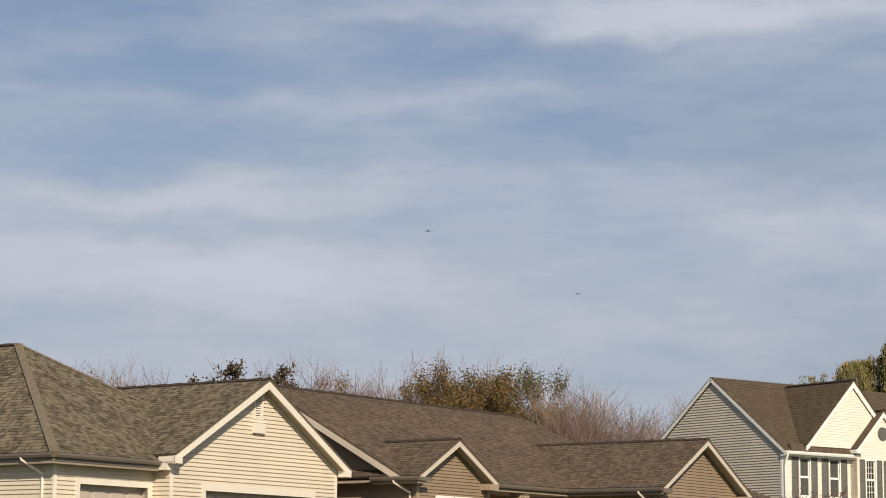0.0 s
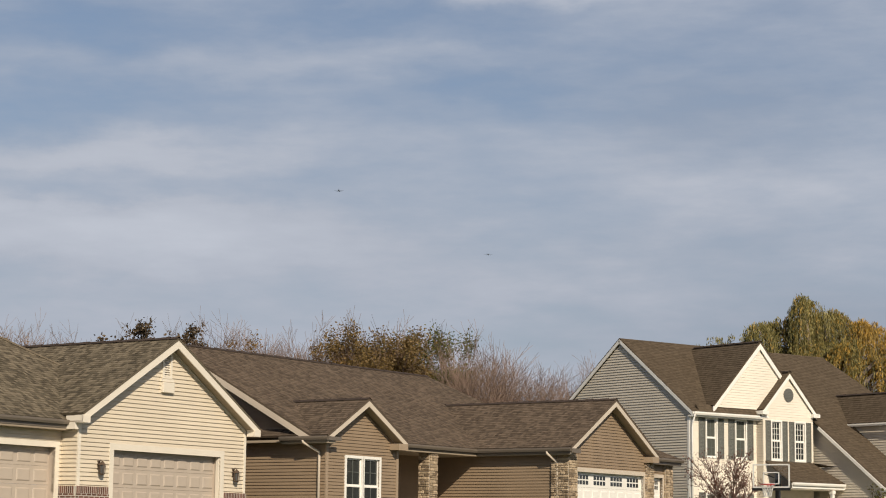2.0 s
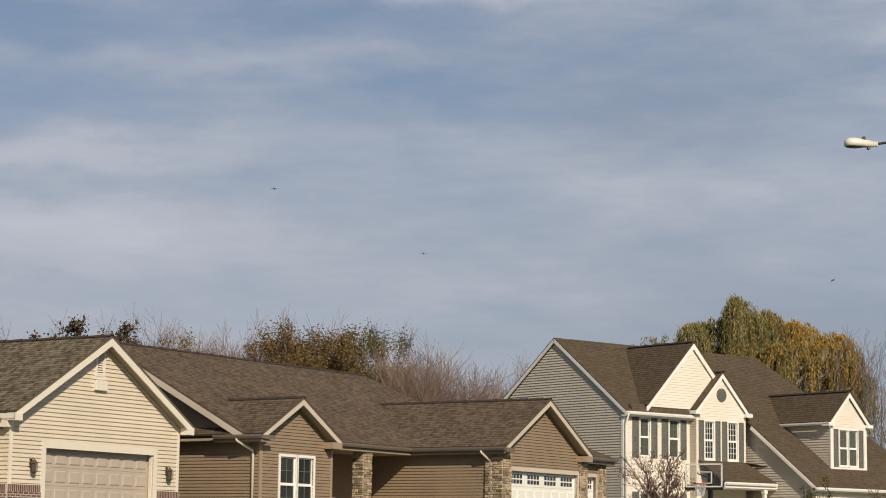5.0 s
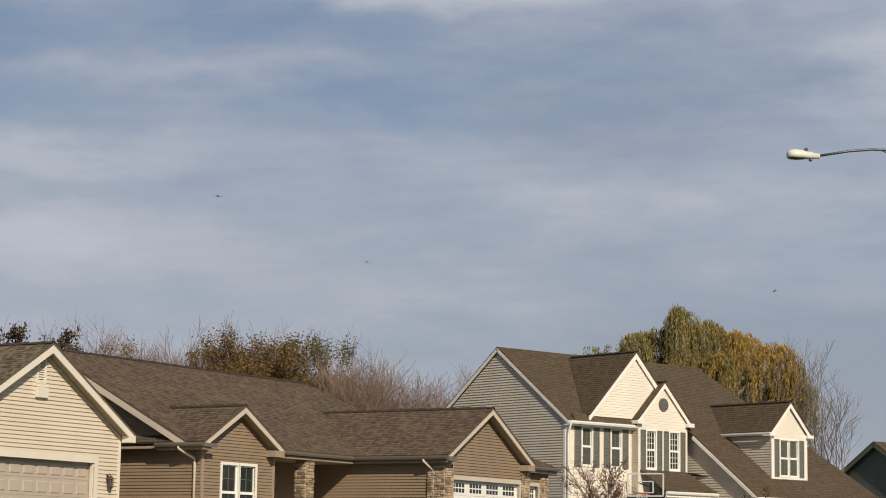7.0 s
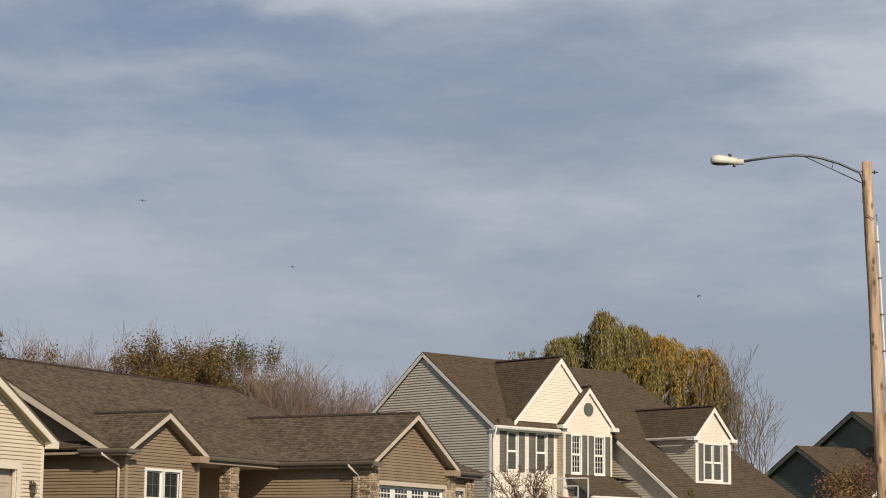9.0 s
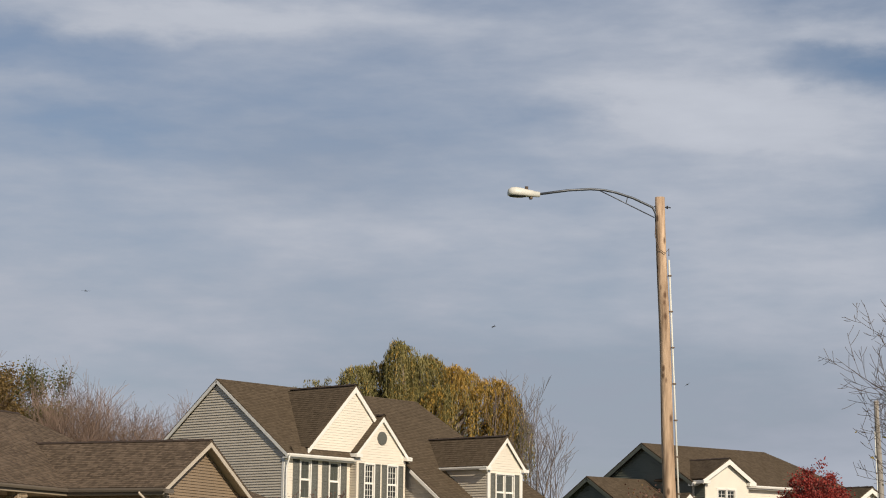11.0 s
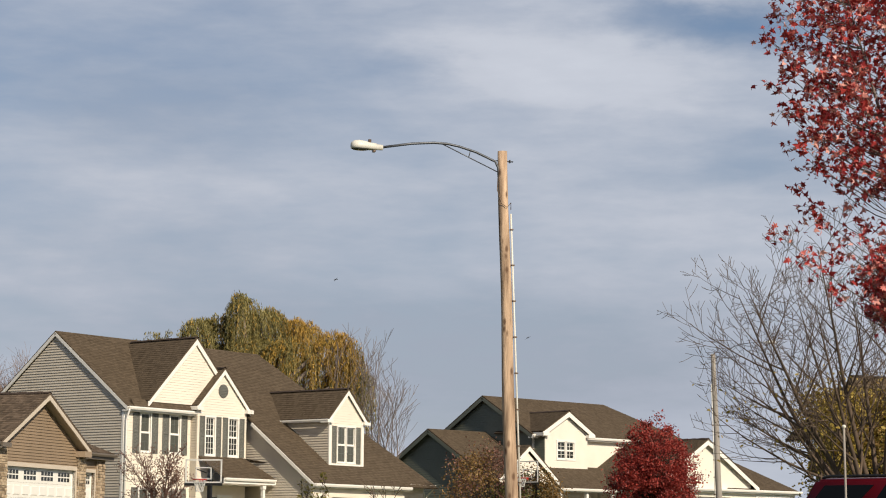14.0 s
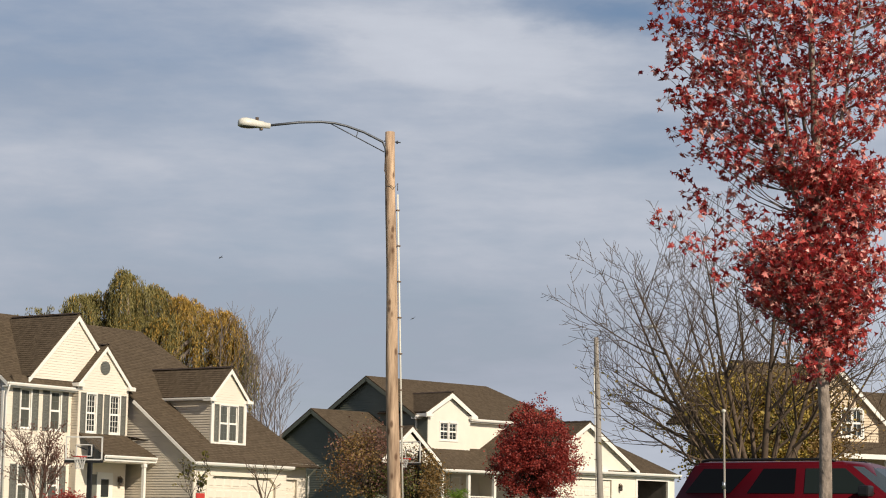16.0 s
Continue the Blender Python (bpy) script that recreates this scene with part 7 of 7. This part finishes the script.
    for x0, x1, mat, nm in ((front_belt, front_top, CAR_CLEAR, "windscreen"), (rear_belt, rear_top, CAR_GLASS, "rear_window")):
        bm = bmesh.new()
        sgn = 1 if x0 > 0 else -1
        rows = []
        for f in (0.10, 0.90):
            x = x0 + (x1 - x0) * f + sgn * 0.045
            y = wb + (wr - wb) * f - 0.09
            z = belt - 0.03 + (roof - belt + 0.03) * f
            rows.append([bm.verts.new((x - sgn * 0.035, -y, z)), bm.verts.new((x + sgn * 0.012, 0, z)), bm.verts.new((x - sgn * 0.035, y, z))])
        for i in (0, 1):
            bm.faces.new((rows[0][i], rows[0][i + 1], rows[1][i + 1], rows[1][i]))
        bmesh.ops.recalc_face_normals(bm, faces=bm.faces)
        part(nm, bm, mat, c)
    bm = bmesh.new()
    box(bm, -L - 0.07, -L + 0.08, -W + 0.05, W - 0.05, 0.42, 0.60)
    part("rear_bumper", soften(bm, 0.03), BLACK, c)
    bm = bmesh.new()
    box(bm, L - 0.08, L + 0.07, -W + 0.05, W - 0.05, 0.38, 0.56)
    part("front_bumper", soften(bm, 0.03), BLACK, c)
    return c


SUV_HEAD = math.degrees(math.atan2(-0.49, 0.87))
car("suv", Matrix.Translation((16.93, 27.40, ground_z(17.07, 27.32) - 0.03)) @ pose(0, 0, 0, 0, 0, SUV_HEAD - 27) @ Matrix.Diagonal((0.96, 0.96, 0.955, 1)), CAR_RED, "dark red sport utility vehicle with tinted rear glass", 4.75, 1.80, 1.17, 1.70, 1.08, -1.95, 0.66, -2.27, 1.42,
    [([(-2.08, 1.22), (-1.28, 1.22), (-0.92, 1.61), (-1.78, 1.61)], CAR_GLASS),
     ([(-0.98, 1.22), (-0.16, 1.22), (-0.16, 1.61), (-0.72, 1.61)], CAR_GLASS),
     ([(0.0, 1.22), (1.18, 1.22), (0.66, 1.61), (0.0, 1.61)], CAR_CLEAR)], True)
car("sedan", Matrix.Translation((25.4, 55.6, ground_z(25.4, 55.6) - 0.02)) @ pose(0, 0, 0, 0, 0, 68), CAR_SILVER, "grey-blue four-door sedan parked in the street", 4.5, 1.75, 0.95, 1.40, 0.92, -0.95, 0.35, -1.65, 1.15,
    [([(-1.05, 1.0), (-0.30, 1.0), (-0.30, 1.33), (-0.75, 1.33)], CAR_GLASS),
     ([(-0.20, 1.0), (0.80, 1.0), (0.25, 1.33), (-0.20, 1.33)], CAR_CLEAR)])


# ---------------------------------------------------------------- basketball hoops
RIM_RED = material("red_rim", (0.50, 0.03, 0.02), 0.45, 0.2, vary=0.08)
NET = material("white_net", (0.70, 0.70, 0.68), 0.9, vary=0.05)


def clear_board():
    m = bpy.data.materials.new("clear_acrylic")
    m.use_nodes = True
    n, l = m.node_tree.nodes, m.node_tree.links
    tr = n.new("ShaderNodeBsdfTransparent")
    tr.inputs["Color"].default_value = (0.985, 0.99, 0.99, 1)
    gl = node(n, "ShaderNodeBsdfGlossy", Roughness=0.08)
    ms = n.new("ShaderNodeMixShader")
    ms.inputs[0].default_value = 0.02
    l.new(tr.outputs[0], ms.inputs[1])
    l.new(gl.outputs[0], ms.inputs[2])
    l.new(ms.outputs[0], n["Material Output"].inputs["Surface"])
    return m


CLEAR = clear_board()


def hoop(x, y, board_z, facing, label, w=1.30, h=0.80):
    """A basketball goal: pole, two arms, framed clear board with its target square, rim, net."""
    g = ground_z(x, y) - 0.03
    t = thing("basketball_hoop", Matrix.Translation((x, y, g)) @ pose(0, 0, 0, 0, 0, facing), label, "basketball hoop", "basketball hoops")
    z = board_z - g
    bm = bmesh.new()
    box(bm, -0.07, 0.07, 0.62, 0.76, 0, z + 0.10)
    part("pole", bm, BLACK, t)
    bm = bmesh.new()
    for dz in (-0.22, 0.10):
        bar(bm, (-0.12, 0.66, z + dz - 0.12), (-0.30, 0.03, z + dz), 0.025, 0.03)
        bar(bm, (0.12, 0.66, z + dz - 0.12), (0.30, 0.03, z + dz), 0.025, 0.03)
    part("arms", bm, BLACK, t)
    board = new("backboard")
    board.parent = t
    bm = bmesh.new()
    box(bm, -w / 2 + 0.03, w / 2 - 0.03, -0.008, 0.008, z - h / 2 + 0.03, z + h / 2 - 0.03)
    part("panel", bm, CLEAR, board)
    bm = bmesh.new()
    for r in ((-w / 2, w / 2, z + h / 2 - 0.045, z + h / 2), (-w / 2, w / 2, z - h / 2, z - h / 2 + 0.045), (-w / 2, -w / 2 + 0.045, z - h / 2, z + h / 2), (w / 2 - 0.045, w / 2, z - h / 2, z + h / 2)):
        box(bm, r[0], r[1], -0.02, 0.02, r[2], r[3])
    part("board_frame", bm, NET, board)
    bm = bmesh.new()
    for r in (
              (-0.28, 0.28, z + 0.10, z + 0.13), (-0.28, 0.28, z - 0.28, z - 0.25), (-0.28, -0.25, z - 0.28, z + 0.13), (0.25, 0.28, z - 0.28, z + 0.13)):
        box(bm, r[0], r[1], -0.02, 0.02, r[2], r[3])
    part("target_square", bm, NET, board)
    bm = bmesh.new()
    box(bm, -w / 2 - 0.02, w / 2 + 0.02, -0.03, 0.03, z - h / 2 - 0.09, z - h / 2 - 0.005)
    part("board_pad", bm, BLACK, board)
    bm = bmesh.new()
    zr = z - 0.30
    ring = [Vector((0.23 * math.cos(a), -0.40 + 0.23 * math.sin(a), zr)) for a in [6.2832 * k / 24 for k in range(25)]]
    tube(bm, ring, 0.016, 6, False)
    box(bm, -0.08, 0.08, -0.18, -0.02, zr - 0.06, zr + 0.03)
    part("rim", bm, RIM_RED, t)
    bm = bmesh.new()
    for k in range(12):
        a, b = 6.2832 * k / 12, 6.2832 * (k + 1) / 12
        for s in (1, -1):
            p0 = Vector((0.22 * math.cos(a), -0.40 + 0.22 * math.sin(a), zr))
            q = a + s * 0.5
            p1 = Vector((0.16 * math.cos(q), -0.40 + 0.16 * math.sin(q), zr - 0.22))
            p2 = Vector((0.12 * math.cos(a), -0.40 + 0.12 * math.sin(a), zr - 0.42))
            tube(bm, [p0, p1, p2], 0.008, 4, False)
    part("net", bm, NET, t)
    return t


hoop(14.10, 69.65, EYE + 2.58, -30, "basketball hoop with a clear backboard on a black pole")
hoop(33.65, 90.8, EYE + 3.61, -62, "basketball hoop with a clear backboard on a black pole", 1.30, 1.0)

# ---------------------------------------------------------------- small things
mark = thing("marker_post", on_ground(13.55, 24.5), "thin galvanised post with a round knob on top", "post")
bm = bmesh.new()
hh = EYE + 1.66 - ground_z(13.55, 24.5)
tube(bm, [(0, 0, 0), (0.01, 0, hh * 0.5), (0.0, 0, hh)], 0.016, 8)
part("rod", bm, POLE_GREY, mark)
bm = bmesh.new()
bmesh.ops.create_uvsphere(bm, u_segments=12, v_segments=8, radius=0.028, matrix=Matrix.Translation((0, 0, hh + 0.02)))
part("knob", bm, LAMP_SHELL, mark)
bm = bmesh.new()
tube(bm, [(0, 0, hh * 0.56), (0, 0, hh * 0.60)], 0.024, 8)
part("clamp", bm, GALV, mark)

flag = thing("yard_banner", on_ground(20.46, 78.4), "small black and red yard banner with a white ring", "banner")
bm = bmesh.new()
tube(bm, [(-0.18, 0, 0), (-0.18, 0, 1.32), (0.18, 0, 1.32)], 0.012, 6)
part("stand", bm, BLACK, flag)
bm = bmesh.new()
box(bm, -0.17, 0.17, -0.006, 0.006, 0.63, 1.07)
part("black_cloth", bm, BLACK, flag)
bm = bmesh.new()
box(bm, -0.17, 0.17, -0.006, 0.006, 1.072, 1.30)
part("red_cloth", bm, RIM_RED, flag)
bm = bmesh.new()
tube(bm, [(0.10 * math.cos(a), -0.012, 0.85 + 0.12 * math.sin(a)) for a in [0.5 + 5.3 * k / 16 for k in range(17)]], 0.022, 5)
part("white_ring", bm, NET, flag)
planter = thing("planter_box", on_ground(19.9, 78.6), "long black planter box beside the garage", "planter")
bm = bmesh.new()
box(bm, -0.40, 0.40, -0.18, 0.18, 0, 0.92)
part("box", soften(bm, 0.02), BLACK, planter)
bm = bmesh.new()
box(bm, -0.36, 0.36, -0.14, 0.14, 0.90, 0.935)
part("soil", bm, LIMB_DARK, planter)


def potted_fern(at, label):
    """A clay pot with arching fronds, every frond a midrib with leaflets."""
    t = thing("potted_fern", at, label, "plant")
    bm = bmesh.new()
    tube(bm, [(0, 0, 0), (0, 0, 0.22), (0, 0, 0.24), (0, 0, 0.30)], [0.13, 0.18, 0.21, 0.21], 16)
    part("pot", bm, material("orange_clay", (0.45, 0.16, 0.05), 0.8, vary=0.15, scale=4.0), t)
    rng = random.Random(91)
    spots = []
    lines = []
    for k in range(46):
        a, r, h = rng.uniform(0, 6.283), rng.uniform(0.25, 0.62), rng.uniform(0.25, 0.62)
        d = Vector((math.cos(a), math.sin(a), 0))
        pts = [d * (r * f) + Vector((0, 0, 0.3 + h * math.sin(f * 2.3))) for f in (0, 0.25, 0.5, 0.75, 1.0)]
        lines.append((pts, [0.006, 0.005, 0.004, 0.003, 0.002]))
        for i in range(26):
            f = rng.uniform(0.15, 1.0)
            spots.append(d * (r * f) + Vector((rng.gauss(0, 0.025), rng.gauss(0, 0.025), 0.3 + h * math.sin(f * 2.3))))
    tubes_mesh("stems", lines, FERN_GREEN, t, 3, kind="stuff")
    leaves_mesh("fronds", spots, FERN_GREEN, t, 0.11, rng, "narrow", 0.2)
    return t


FERN_GREEN = leaf_material("fern_green", (0.10, 0.20, 0.02), (0.28, 0.42, 0.06))
potted_fern(house_d.matrix_basis @ Matrix.Translation((0.95, -2.45, 0.03)) @ Matrix.Diagonal((1.35, 1.35, 1.5, 1)), "bright green fern in an orange pot on the porch")


def aeroplane(at, heading, bank, label, size=1.0):
    """A twin-engined propeller aeroplane, far off."""
    p = thing("aeroplane", Matrix.Translation(at) @ pose(0, 0, 0, bank, 0, heading) @ Matrix.Diagonal((size, size, size, 1)), label, "aeroplane", "aeroplanes")
    bm = bmesh.new()
    tube(bm, [(-3.6, 0, 0.25), (-2.4, 0, 0.1), (0, 0, 0), (2.2, 0, 0), (3.3, 0, -0.1), (3.8, 0, -0.15)], [0.12, 0.35, 0.62, 0.62, 0.38, 0.08], 12)
    part("fuselage", bm, PLANE_GREY, p)
    bm = bmesh.new()
    for s in (-1, 1):
        v = [bm.verts.new(q) for q in ((0.9, s * 0.3, -0.15), (0.5, s * 5.2, 0.12), (-0.25, s * 5.2, 0.12), (-0.8, s * 0.3, -0.15), (0.9, s * 0.3, -0.30), (0.5, s * 5.2, 0.06), (-0.25, s * 5.2, 0.06), (-0.8, s * 0.3, -0.30))]
        for f in ((0, 1, 2, 3), (7, 6, 5, 4), (0, 4, 5, 1), (2, 6, 7, 3), (1, 5, 6, 2)):
            bm.faces.new([v[i] for i in f])
    part("wing", bm, PLANE_GREY, p)
    bm = bmesh.new()
    box(bm, -3.7, -2.9, -1.6, 1.6, 0.22, 0.30)
    box(bm, -3.8, -3.0, -0.05, 0.05, 0.25, 1.5)
    part("tail", bm, PLANE_GREY, p)
    for s in (-1, 1):
        bm = bmesh.new()
        tube(bm, [(-0.9, s * 1.7, -0.1), (0.2, s * 1.7, -0.05), (1.5, s * 1.7, -0.05), (1.8, s * 1.7, -0.05)], [0.1, 0.3, 0.3, 0.1], 10)
        part("engine", bm, PLANE_GREY, p)
    return p


PLANE_GREY = material("grey_aircraft_paint", (0.10, 0.11, 0.13), 0.5, vary=0.1)
aeroplane((-19.6, 2099.9, 365.1), 78, 0, "distant grey propeller aeroplane in the sky")
aeroplane((153.6, 2395.1, 343.7), 80, 0, "distant grey propeller aeroplane in the sky")
aeroplane((878.8, 3284.5, 442.6), 200, 25, "distant grey propeller aeroplane in the sky")
aeroplane((1042.9, 2812.9, 307.5), 230, 30, "distant grey propeller aeroplane in the sky")
